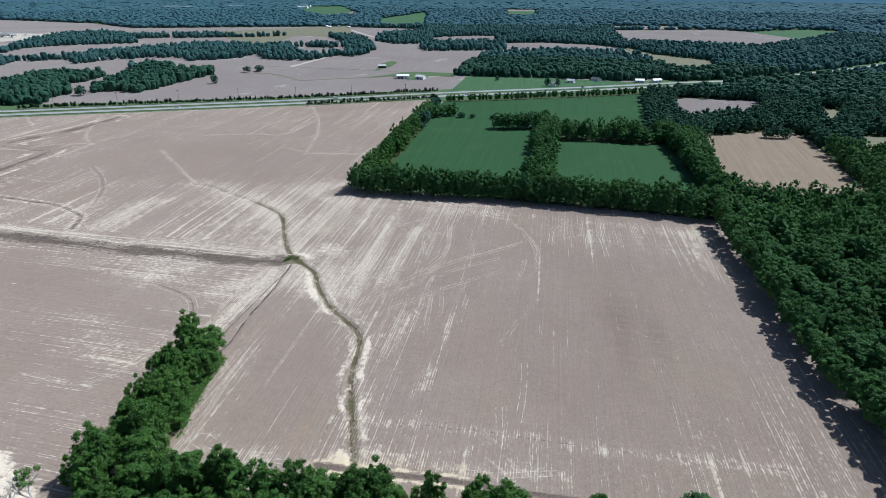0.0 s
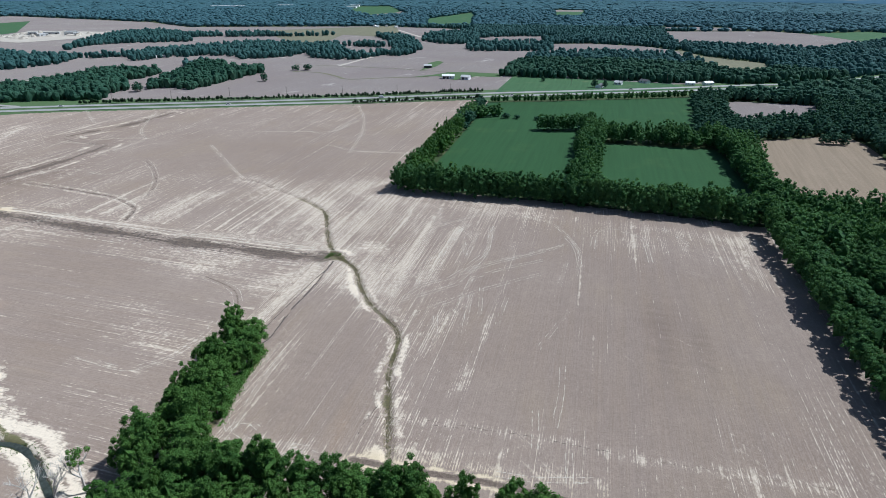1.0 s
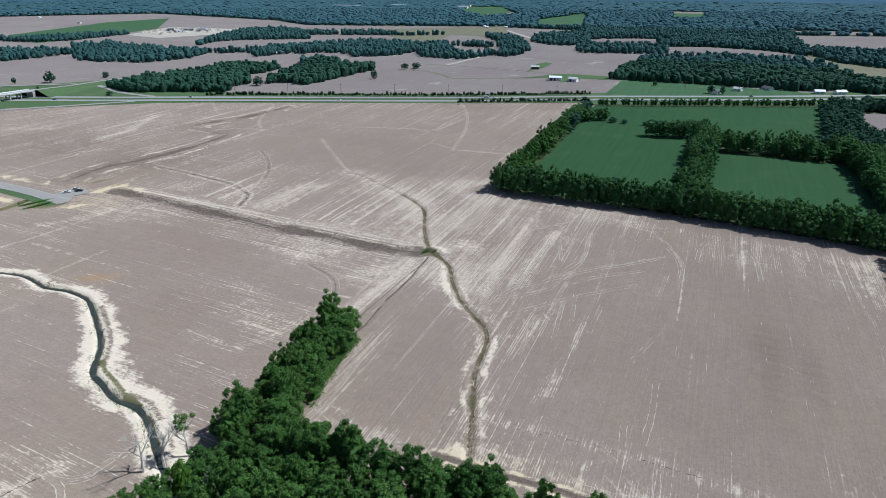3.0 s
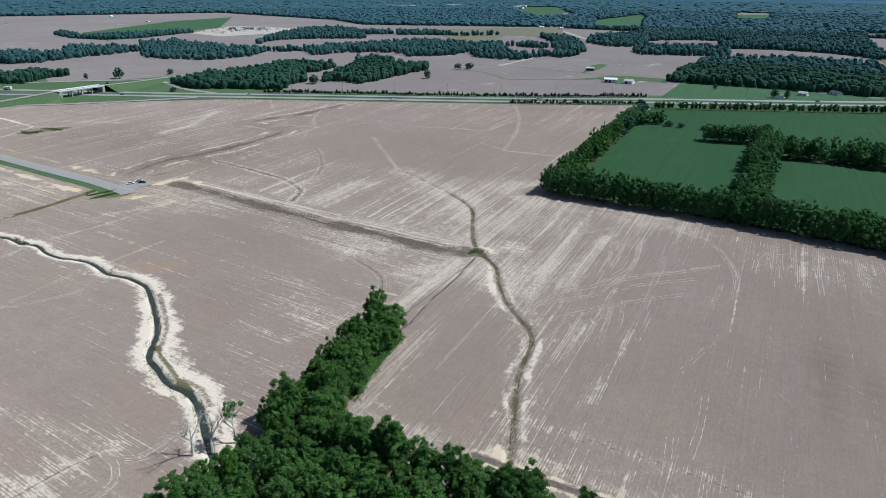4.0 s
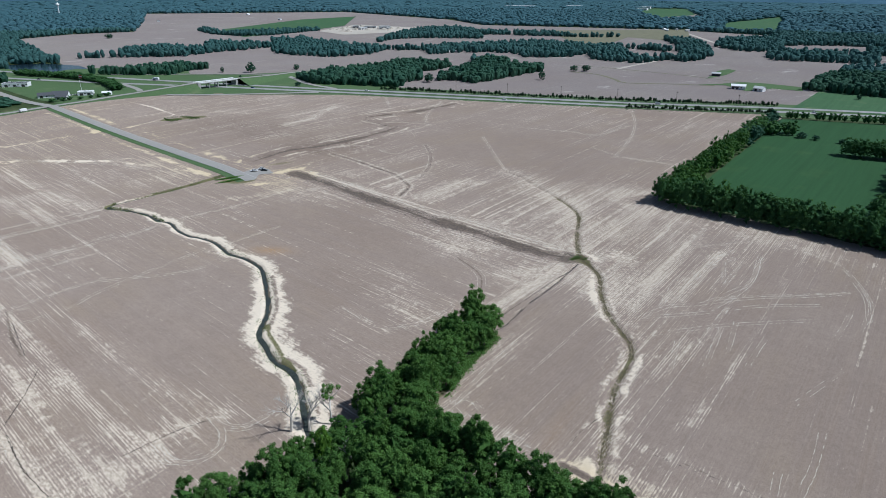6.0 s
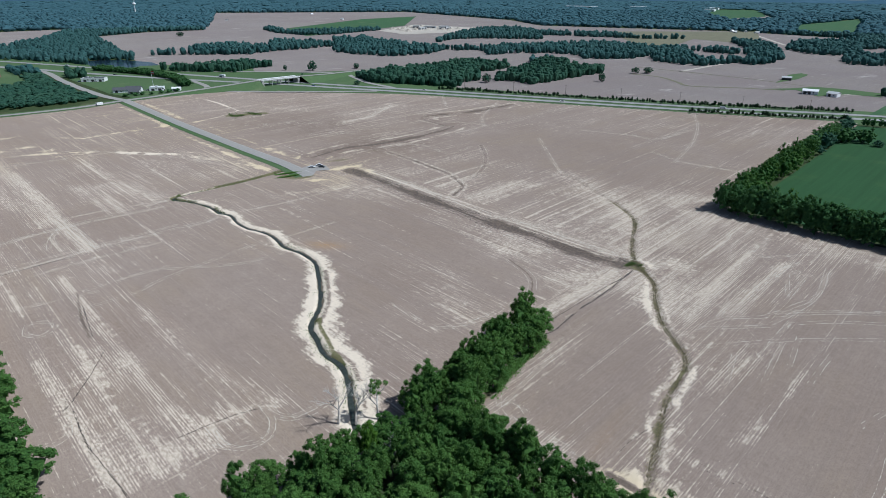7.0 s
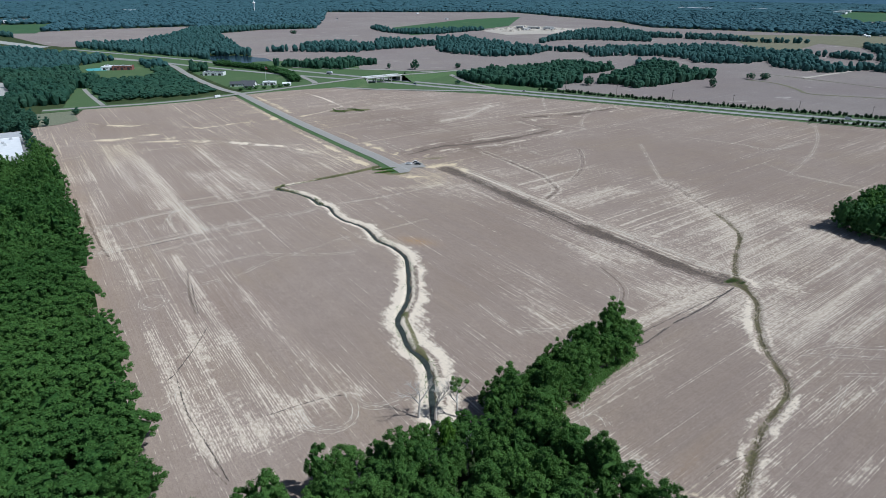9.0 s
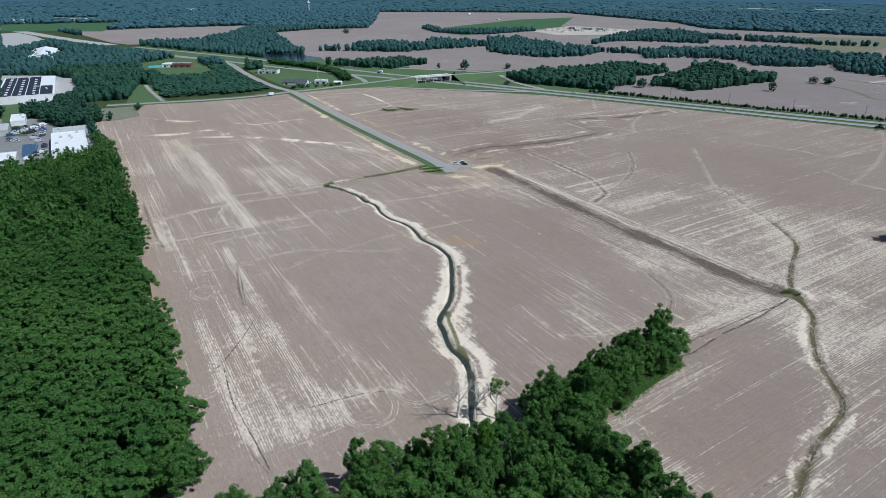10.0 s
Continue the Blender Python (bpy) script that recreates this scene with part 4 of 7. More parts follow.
    silt += 0.14 * spot(-25, 222, 26, 38) + 0.38 * spot(-68, 150, 6, 30) + 0.32 * spot(-55, 127, 20, 6) + 0.14 * spot(-400, 230, 120, 60) + 0.15 * spot(-400, 420, 110, 60) + 0.30 * spot(-92, 215, 14, 22)
    silt -= 0.45 * spot(-175, 225, 55, 22, -8)
    # long lanes of silt between the western rows
    a = radians(168)
    lane = vnoise(-x * math.sin(a) + y * math.cos(a), (x * math.cos(a) + y * math.sin(a)) * 0.05, 9, 21)
    silt += np.where(west, 0.32 * (lane - 0.5), 0)
    a = radians(81)
    lane_e = vnoise(-x * math.sin(a) + y * math.cos(a), (x * math.cos(a) + y * math.sin(a)) * 0.06, 7, 25)
    silt += np.where(west, 0, 0.34 * (lane_e - 0.5))
    silt += 0.3 * np.exp(-(fd - 8) ** 2 / 30) * (fs < 0) + 0.22 * np.exp(-((fd - 10) / 5) ** 2) * (y < 180) * (x > -76)
    silt += 0.18 * np.exp(-(rw / 4) ** 2) + 0.45 * np.exp(-(sl / 2.5) ** 2)
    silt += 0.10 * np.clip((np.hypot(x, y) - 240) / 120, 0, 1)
    silt = np.clip(silt + np.where(west & (x < -150), 0.03, 0), 0, 1)
    silt *= 0.85
    for px, py, rx, ry in PLAIN_SPOTS:
        silt -= 0.32 * spot(px, py, rx, ry)
    for line, half, strength in SILT_LANES:
        md = away(x, y, line)[0] + half * (1.1 * (n3 - 0.5) + 0.6 * (n4 - 0.5))
        silt += strength * np.exp(-(np.clip(md, 0, None) / half) ** 2)
    silt = np.clip(silt, 0, 1)
    # banks of white silt along the stream, patches at the meeting of the ditches
    reach = np.interp(sr, [0, 60, 110, 150, 190, 260, 330, 420], [9, 9, 8, 6, 5, 3.5, 1.0, 0.3]) * np.where(ss > 0, 0.72, 1.05)
    pale = np.clip(1.25 - sd / (reach * (0.45 + 1.2 * n3)), 0, 1) * (0.42 + 0.8 * n2) + 0.42 * np.clip(1.0 - sd / (reach * 2.3), 0, 1)
    pale += 0.62 * spot(-58, 266, 11, 12) + 0.4 * spot(-48, 258, 10, 10) + 0.55 * spot(-60, 222, 5, 16, 15) + 0.35 * np.exp(-((dd - 3.5) / 2.5) ** 2) * (y < 250) + 0.55 * np.exp(-((dd - 2.6) / 1.8) ** 2) * np.clip(2.6 * n3 - 0.8, 0, 1)
    pale += 0.45 * np.exp(-((wd - 8) / 2.5) ** 2) * (ws < 0) * (0.5 + n3) + 0.5 * np.exp(-((wd - 7) / 0.9) ** 2) * (ws < 0) + 0.62 * np.exp(-((st - 1.6) / 1.0) ** 2) * (0.2 + 1.3 * n3) + 0.3 * np.exp(-((st - 4.0) / 2.5) ** 2) * n3 + 0.4 * spot(-30, 121, 16, 5)
    pale += 0.7 * np.exp(-((ta - 2.6) / 2.0) ** 2) + 0.55 * np.exp(-((tb - 2.4) / 1.8) ** 2) + 0.4 * np.exp(-((rl - 2) / 2) ** 2)
    pale += 0.75 * np.exp(-((zd - 10) / 4.0) ** 2) * (n2 > 0.45) + 0.8 * spot(-268, 292, 26, 5, -12) + 0.4 * spot(-300, 268, 22, 5)
    pale += 0.25 * np.exp(-((rd - 11.5) / 3.5) ** 2) * (0.4 + n2)
    for line, strength, reach_ in DIRT_BANDS:
        md, _, _ = away(x, y, line)
        pale += strength * np.exp(-(md / reach_) ** 2) * (0.25 + 1.1 * n2)
    pale += 0.6 * (spot(92, 113, 18, 7, -8) + spot(100, 128, 6, 8)) * np.clip(2.2 * n3 - 0.5, 0, 1) + 0.4 * spot(2, 124, 34, 7, -8) * np.clip(2.2 * n3 - 0.7, 0, 1)
    old_line, _, _ = away(x, y, [(-250, 470), (-160, 450), (-150, 480), (-90, 500)])
    pale += 0.5 * np.exp(-(old_line / 2) ** 2) * (n2 > 0.42)
    pale += (0.45 * np.exp(-((hd - 4) / 1.0) ** 2) + 0.5 * np.exp(-((hd - 9) / 0.9) ** 2)) * np.clip(2.2 * n3 - 0.4, 0, 1)
    mark = np.zeros(len(x))
    for line, strength in WHEEL_MARKS:
        md, _, _ = away(x, y, line)
        mark += 0.35 * strength * np.exp(-(md / (thin * 0.72)) ** 2) * np.clip(2.6 * n4 - 0.55, 0, 1) * np.clip(1.9 * n3 - 0.1, 0, 1)
    for line, strength in THIN_LINES:
        md, _, _ = away(x, y, line)
        mark += np.where(thin < 0.7, 0.3, np.where(thin < 1, 0.7, 0.5)) * strength * np.exp(-(md / (thin * 0.72)) ** 2) * np.clip(2.6 * n4 - 0.5, 0, 1) * np.clip(1.9 * n3, 0, 1)
        pale += 0.12 * strength * np.exp(-(md / 2.5) ** 2) * (n3 - 0.3)
    sand = np.clip(1.2 - rd / 42, 0, 1) + np.clip((-430 - x) / 60, 0, 0.7) * (y < 320)
    for line, strength, reach_ in SANDY:
        md, _, _ = away(x, y, line)
        md = md + 4.5 * (n3 - 0.5) + 7 * (n2 - 0.5) + 4 * (n4 - 0.5)
        pale += 0.95 * strength * np.exp(-np.clip(md / (1.1 * reach_), 0, 9) ** 2) * np.clip(1.7 * n3 * (n2 + 0.3) - 0.05, 0, 1) + 0.45 * strength * np.exp(-np.clip((md - 1) / 1.6, 0, 9) ** 2) * n3
    for i, (bx, by) in enumerate(plan_blot):
        pale += 0.55 * spot(bx, by, 9 + 3 * (i % 3), 14 - 4 * (i % 2), 75) * (0.3 + 1.2 * n3)
    sand = np.clip(sand + spot(-290, 290, 30, 30) + 0.8 * np.exp(-(st / 6) ** 2), 0, 1)
    pale = np.clip(pale, 0, 1)
    wet = 0.66 * np.clip(1.35 - wd / (6.2 * (0.3 + 1.3 * n3)), 0, 1) * np.clip(2.6 * n2 - 0.6, 0.2, 1.2) + 0.35 * np.clip(1.5 - wd / (0.8 * (0.4 + n4)), 0, 1) + 0.50 * np.clip(1.3 - zd / (9 * (0.2 + 1.5 * n3)), 0, 1) * np.clip(3.2 * n2 - 0.9, 0, 1.2) + 0.35 * np.clip(1.4 - zd / (1.3 * (0.4 + n4)), 0, 1)
    wet += 0.45 * np.clip(1.6 - ta / (1.2 * (0.3 + 1.3 * n4)), 0, 1) * (0.4 + 1.2 * n3) + 0.40 * np.clip(1.5 - tb / (1.4 * (0.3 + 1.3 * n4)), 0, 1) * np.clip(2.4 * n4 - 0.4, 0, 1) + 0.55 * np.clip(1.5 - rl / 0.55, 0, 1) + 0.45 * np.clip(1.3 - rw / 0.55, 0, 1) * (0.2 + 1.2 * n3) + 0.4 * np.clip(1.4 - sl / 0.6, 0, 1)
    wet += 0.8 * np.clip(1.6 - sd / (0.95 * (0.6 + 0.8 * n4)), 0, 1) + 0.5 * np.exp(-((sd - 2.8) / 1.3) ** 2) * (ss < 0) * (n2 > 0.48) * (sr < 150) + 0.42 * np.clip(1.5 - dd / (0.95 * (0.3 + 1.4 * n4)), 0, 1) * (0.45 + 1.1 * n3) + 0.7 * np.clip(1.4 - np.abs(st - 0.2) / 0.9, 0, 1)
    wet += 0.30 * np.exp(-((fd - 4) / 4) ** 2) * (y > 175)
    wet += 0.4 * spot(-244, 375, 7, 3) + 0.35 * spot(-225, 340, 6, 3) + 0.35 * spot(72, 274, 6, 4)
    for line, strength in DARK_LINES:
        md, _, _ = away(x, y, line)
        wet += strength * np.clip(1.4 - md / (thin * 0.75), 0, 1) * (0.55 + 0.7 * n3)
    wet += 0.3 * spot(-415, 345, 14, 9, 0)
    wet = np.clip(wet, 0, 1)
    pale *= 1 - np.clip(wet * 1.5, 0, 1) * (sd > 3)
    grass = 0.58 * np.clip(1.5 - dd / (1.5 * (0.3 + 1.4 * n4)), 0, 1) * (y < 330) * (0.35 + 1.0 * n3) + 0.75 * spot(-70, 252, 6, 5) + 0.42 * np.clip(1.4 - sd / 3.0, 0, 1) * (n2 > 0.54) + 0.75 * np.clip(1.7 - sd / 2.0, 0, 1) * np.clip((sr - 230) / 60, 0, 1)
    grass += 0.6 * spot(-300, 305, 16, 4, 60) + 0.45 * spot(-298, 340, 16, 4, 60) + 0.55 * np.clip(1.5 - rd / (5.5 * (0.6 + 0.8 * n3)), 0, 1) + 0.8 * spot(-297, 258, 12, 6, 10)
    gd, _, _ = away(x, y, plan_gpatch)
    bg, _, _ = away(x, y, plan_bankgreen)
    grass += 0.95 * np.clip(1.4 - gd / (7 * (0.4 + n3)), 0, 1) + 0.7 * np.clip(1.4 - bg / (1.5 * (0.4 + n3)), 0, 1)
    edge_grass, _, _ = away(x, y, [(-76.5, 127), (-75.5, 174)])
    grass += 0.7 * np.clip(1.3 - edge_grass / 1.6, 0, 1)
    ochre = np.clip(0.8 * spot(-199, 190, 9, 4, 20) + 0.35 * spot(-330, 78, 120, 9, -14) + 0.15 * spot(-40, 135, 2, 14), 0, 1)
    z = field_height(x, y)
    moist = 0.5 * (spot(-302, 353, 40, 50) + spot(-380, 376, 50, 45) + spot(-434, 372, 40, 40)) + 0.45 * spot(-573, 185, 60, 25, 30)
    moist += 0.7 * spot(62, 195, 6, 26, -9) + 0.5 * spot(74, 190, 4, 18, -9)
    for px, py, rx, ry in PLAIN_SPOTS:
        moist += 0.08 * spot(px, py, rx, ry)
    moist = np.clip(moist * (0.5 + n1) + 0.5 * np.exp(-(zd / 16) ** 2) * (0.4 + n2) + 0.12 * np.exp(-(wd / 6) ** 2), 0, 1)
    co = np.stack([x, y, z], 1)
    return mesh_from("bare_field", co, q, SOIL, dict(silt=silt, pale=pale, wet=wet, grass=np.clip(grass, 0, 1), ochre=ochre, west=west.astype(float), sand=sand, mark=np.clip(mark, 0, 1), moist=moist), True)


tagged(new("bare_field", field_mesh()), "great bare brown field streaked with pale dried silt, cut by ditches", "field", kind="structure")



def dashes(name, lines, mat, label, seed, gauge=0.9, fill=0.95, broad=1.0):
    """Broken wheel tracks of dried silt: thin uneven flakes lying in pairs along the lines."""
    r = np.random.RandomState(seed)
    quads = []
    for line, strength in lines:
        pts = np.array(smooth_line(line, 0.8))
        d = np.gradient(pts, axis=0)
        d /= np.linalg.norm(d, axis=1)[:, None] + 1e-9
        side = np.stack([-d[:, 1], d[:, 0]], 1)
        for off in (-gauge, gauge):
            broken = vnoise(pts[:, 0], pts[:, 1], 5.0, seed + int(off > 0)) > 0.18 + 0.15 * r.rand(len(pts))
            for i in np.where(broken & (r.rand(len(pts)) < fill * min(1.0, 0.35 + strength)))[0]:
                far = min(1.5, max(1.0, math.hypot(*pts[i]) / 210))
                c = pts[i] + side[i] * (off + r.uniform(-0.10, 0.10)) + d[i] * r.uniform(-0.3, 0.3)
                a, b = d[i] * r.uniform(0.35, 1.0), side[i] * r.uniform(0.05, 0.13) * far * broad
                k = r.uniform(0.4, 1.0, 4)
                quads.append([c - a * k[0] - b, c + a * k[1] - b * k[2], c + a + b * k[3], c - a * k[2] + b])
    q = np.array(quads).reshape(-1, 2)
    z = field_height(q[:, 0], q[:, 1]) + 0.05
    me = mesh_from(name, np.column_stack([q, z]), np.arange(len(q)).reshape(-1, 4), mat)
    return tagged(new(name, me), label, "tracks", kind="stuff")


SILT = plain("dried_silt", (0.52, 0.47, 0.39), 0.95, vary=0.2, scale=1.6)
dashes("wheel_tracks", TRACKS + WHEEL_MARKS, SILT, "broken pale wheel tracks of dried silt", 31)
dashes("wheel_tracks", THIN_LINES, SILT, "thin pale tractor tracks across the bare soil", 37, 0.75, 0.7)


DITCH_SOIL = plain("ditch_soil", (0.125, 0.105, 0.062), 0.95, vary=0.35, scale=1.5)
MUD = plain("dark_wet_soil", (0.070, 0.056, 0.047), 0.9, vary=0.25, scale=1.2)
dashes("soil_cracks", FISSURES, MUD, "thin dark cracks washed into the bare soil", 41, 0.10, 1.0)
dashes("furrow_mud", [(FURROW, 1.0)], MUD, "black broken mud line in the straight furrow", 43, 0.16, 1.0, 2.2)
dashes("soil_cracks", [(plan_fs8, 0.1)], MUD, "faint broken crack across the bare soil", 53, 0.06, 0.55, 0.8)
dashes("ditch_mud", [(DITCH[:int(len(DITCH) * 0.72)], 0.5)], DITCH_SOIL, "damp olive brown soil in the bed of the ditch", 55, 0.45, 1.0, 3.0)
dashes("swale_mud", [([(x + dx, y + dy) for x, y in plan_swale], k) for dx, dy, k in ((0, 0, 0.8), (0.7, 2.4, 0.4), (-0.7, -2.6, 0.45), (-1.2, -5.0, 0.2), (1.1, 4.4, 0.15))], MUD, "dark broken mud streaks along the swale", 45, 0.6, 0.8, 1.7)
dashes("track_mud", [(TRACK_A, 0.5), (TRACK_B, 0.4), (ZIGZAG[len(ZIGZAG) // 3:], 0.5)], MUD, "dark mud streaks in the washed tracks", 47, 0.45, 0.8)
dashes("track_silt", [(TRACK_A, 0.5), (TRACK_B, 0.4), (RILL, 0.4)], SILT, "pale silt edges of the washed tracks", 49, 1.7, 0.9)
dashes("swale_silt", [([(x - 2.2, y - 9.0) for x, y in plan_swale], 0.1), ([(x + 2.0, y + 8.5) for x, y in plan_swale], 0.6)], SILT, "pale silt flecks along the swale", 51, 1.2, 0.75, 2.0)
dashes("silt_flecks", [([(-389, 317), (-358, 309), (-328, 303)], 0.4), ([(-375, 350), (-360, 366), (-346, 380)], 0.3), ([(-448, 342), (-422, 370), (-393, 393)], 0.2), ([(-376, 393), (-388, 442), (-403, 494)], 0.3)], SILT, "scattered pale silt flecks beside the road end", 57, 2.2, 0.6, 2.4)


def tufts(name, line, half, count, size, mat, label, seed, lift=0.0, first=0.0, last=1.0, bare=0.62):
    """Low weeds along a channel: small fans of blades."""
    r = np.random.RandomState(seed)
    pts = np.array(line)
    d = np.gradient(pts, axis=0)
    d /= np.linalg.norm(d, axis=1)[:, None] + 1e-9
    i = (r.uniform(first, last, count) * (len(pts) - 1)).astype(int)
    c = pts[i] + np.stack([-d[i, 1], d[i, 0]], 1) * r.normal(0, half, (count, 1)) + r.uniform(-1, 1, (count, 2))
    keep = vnoise(c[:, 0], c[:, 1], 6.0, seed) + 0.3 * vnoise(c[:, 0], c[:, 1], 1.7, seed) > bare
    c = c[keep]
    z = field_height(c[:, 0], c[:, 1]) + lift
    n = len(c)
    a = r.uniform(0, 6.28, (n, 5))
    s = size * r.uniform(0.5, 1.5, (n, 5))
    foot = np.concatenate([c, z[:, None] - 0.05], 1)[:, None, :]
    tip = foot + np.stack([np.cos(a) * s, np.sin(a) * s, s * r.uniform(0.5, 1.2, (n, 5))], 2)
    wide = np.stack([-np.sin(a) * s * 0.5, np.cos(a) * s * 0.5, 0 * a], 2)
    v = np.stack([foot - wide * 0.6, foot + wide * 0.6, tip + wide * 0.8], 2).reshape(-1, 3)
    me = mesh_from(name, v, np.arange(len(v)).reshape(-1, 3), mat, dict(tint=np.repeat(r.rand(n), 15)))
    return tagged(new(name, me), label, "weeds", kind="stuff")


WEEDS = leaf_material("ditch_weeds", (0.125, 0.125, 0.058), (0.235, 0.210, 0.125), 0.35, 1.2)
FRESH_WEEDS = leaf_material("fresh_weeds", (0.090, 0.190, 0.045), (0.150, 0.270, 0.080), 0.4, 1.2)
BANK_WEEDS = leaf_material("bank_weeds", (0.070, 0.120, 0.045), (0.150, 0.200, 0.085), 0.4, 1.2)
tufts("ditch_weeds", DITCH, 0.55, 9000, 0.20, WEEDS, "low green and brown weeds in the field ditch", 3, 0.0, 0.0, 0.8, 0.42)
tufts("bank_weeds", STREAM, 1.3, 3600, 0.24, BANK_WEEDS, "dark green weeds along the stream banks", 4, 0.0, 0.02, 0.45)
tufts("bank_weeds", STREAM, 0.9, 6000, 0.28, BANK_WEEDS, "dark green weeds filling the narrow upper ditch", 5, 0.0, 0.62, 1.0)
tufts("junction_weeds", [(-73, 253), (-70, 252), (-66, 250)], 1.6, 900, 0.32, BANK_WEEDS, "patch of green weeds where the ditches meet", 6, 0.1)
tufts("edge_weeds", smooth_line([(-76, 172), (-77, 155), (-76, 137), (-76, 125)], 2), 0.9, 3500, 0.45, FRESH_WEEDS, "bright green grass at the foot of the wood", 9, 0.0, 0.0, 1.0, 0.35)
tufts("road_end_weeds", [(-304, 262), (-298, 259), (-290, 256)], 3.0, 3600, 0.40, FRESH_WEEDS, "patch of green weeds at the end of the road", 7, 0.1)
tufts("patch_weeds", smooth_line(plan_gpatch, 2), 4.5, 2200, 0.45, BANK_WEEDS, "patch of green weeds in the bare field", 8, 0.1)

WATER_LINE = STREAM[1:int(len(STREAM) * 0.93)]
tagged(part("stream_water", ribbon(WATER_LINE, lambda t: 0.85 - 0.45 * t, -0.62, wobble=0.6, seed=3), WATER), "dark shallow stream winding between silted banks", "stream", kind="structure")

for poly, mat, label in ((GREEN_A, CROP, "deep green crop field enclosed by tall hedgerows"), (GREEN_B, CROP, "deep green crop field with faint wheel tracks"),
                         (GREEN_N, CROP, "deep green crop field before the highway"), (BROWN_E, BUFF, "buff brown stubble field between woods")):
    sheet("crop_field" if mat is CROP else "stubble_field", poly, 0.06 if poly is GREEN_N else 0.0, mat, label)
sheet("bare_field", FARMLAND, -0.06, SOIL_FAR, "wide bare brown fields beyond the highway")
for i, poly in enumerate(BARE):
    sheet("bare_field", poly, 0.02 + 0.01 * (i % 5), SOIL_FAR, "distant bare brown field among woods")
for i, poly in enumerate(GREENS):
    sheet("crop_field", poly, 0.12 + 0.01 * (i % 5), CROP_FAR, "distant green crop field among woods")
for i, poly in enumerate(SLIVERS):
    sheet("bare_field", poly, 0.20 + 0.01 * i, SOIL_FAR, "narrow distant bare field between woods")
for poly in STUBBLE:
    sheet("stubble_field", poly, 0.16, OLIVE, "pale olive stubble field among woods")
sheet("quarry_ground", QUARRY, 0.3, GRAVEL, "pale gravel ground of a distant works", "ground")
lay = -0.02
for poly, mat, name, label in ((YARD, YARD_PAVING, "yard", "pale paved yard beside the white warehouse"), (PLANT_LOT, CONCRETE, "yard", "paved ground round the large factory"), (DEPOT, GRAVEL, "yard", "pale ground round a distant depot"),
                               (SCHOOL, GRASS, "lawn", "mown grass round the brick school"), (LAWN, GRASS, "lawn", "mown green lawn beside the lane"), (CORNER_LOT, GRASS, "lawn", "green roadside lawn by the crossroads"), (INTERCHANGE, GRASS, "verge", "green grass between the slip roads"), (LAWN_B, GRASS, "lawn", "mown lawn before the factory"), (LAWN_C, GRASS, "lawn", "mown lawn between factory and yard"), (WEST_LOT, CONCRETE, "yard", "pale paved ground of distant works")):
    lay += 0.012
    sheet(name, poly, lay, mat, label, "ground")
sheet("pond_water", POND_SHORE, 0.25, POND, "brown muddy pond in the corner of the field", "pond")
sheet("lake_water", LAKE_SHORE, 0.05, LAKE, "dark blue lake behind the trees", "lake")

# ---- roads ----
tagged(part("verge", ribbon(HIGHWAY, lambda t: 62 - 26 * min(1, max(0, t * 2.6 - 0.25)), -0.05), GRASS), "wide green grass verge of the highway", "verge", kind="structure")
tagged(part("verge", ribbon(smooth_line(ROAD, 1.6), 2.7, 0.10, shift=-6.6, wobble=0.16, seed=5), GRASS), "green verge along one side of the new road", "verge", kind="structure")
for line in (SOUTHBOUND, NORTHBOUND):
    tagged(part("road", ribbon(line, 4.6, 0.35), HIGHWAY_PAVING), "pale concrete carriageway of the highway", "road", kind="structure")
tagged(part("road", ribbon(smooth_line(ROAD, 10), 4.0, 0.28, thick=0.25), ASPHALT), "grey asphalt access road ending in the field", "road", kind="structure")
for side in (-3.75, 3.75):
    tagged(part("road_edge", ribbon(smooth_line(ROAD, 10), 0.22, 0.29, shift=side), CONCRETE), "pale concrete edge of the access road", "road", kind="structure")
for line, half, mat, label in ((WEST_ROAD, 14, CONCRETE, "distant pale highway leading west"), (smooth_line(plan_farmtrack, 8), 3, GRAVEL, "pale farm track across the bare field"), (smooth_line(plan_lane2, 10), 4, GRAVEL, "pale lane between distant fields"),
                               (smooth_line(plan_lane1, 8), 2.2, ASPHALT, "grey lane between lawn and scrub"), (plan_drive, 2.5, GRAVEL, "pale drive of the farm"), (smooth_line(plan_farmditch, 8), 2.6, OLIVE, "grassy ditch line across the bare field"), (plan_farmline, 1.6, OLIVE, "thin grassy line across the bare field")):
    tagged(part("track", ribbon(line, half, 0.1), mat), label, "track", kind="structure")
tagged(part("road", ribbon(NORTH_ROAD, 4.2, 0.2), ASPHALT), "grey two-lane road curving away to the highway", "road", kind="structure")

# ---- trees ----
def ico(sub):
    bm = bmesh.new()
    bmesh.ops.create_icosphere(bm, subdivisions=sub, radius=1)
    v = np.array([x.co[:] for x in bm.verts])
    f = np.array([[x.index for x in p.verts] for p in bm.faces])
    bm.free()
    return v, f


def octahedron():
    """A small closed hull of eight faces, turned a little."""
    v = np.array([(1, 0, 0), (0, 1, 0), (-1, 0, 0), (0, -1, 0), (0, 0, 1), (0, 0, -1)], float)
    f = np.array([(0, 1, 4), (1, 2, 4), (2, 3, 4), (3, 0, 4), (1, 0, 5), (2, 1, 5), (3, 2, 5), (0, 3, 5)])
    return v @ np.array(Euler((0.4, 0.5, 0.3)).to_matrix()).T, f


ICO = {0: octahedron(), 1: ico(1)}


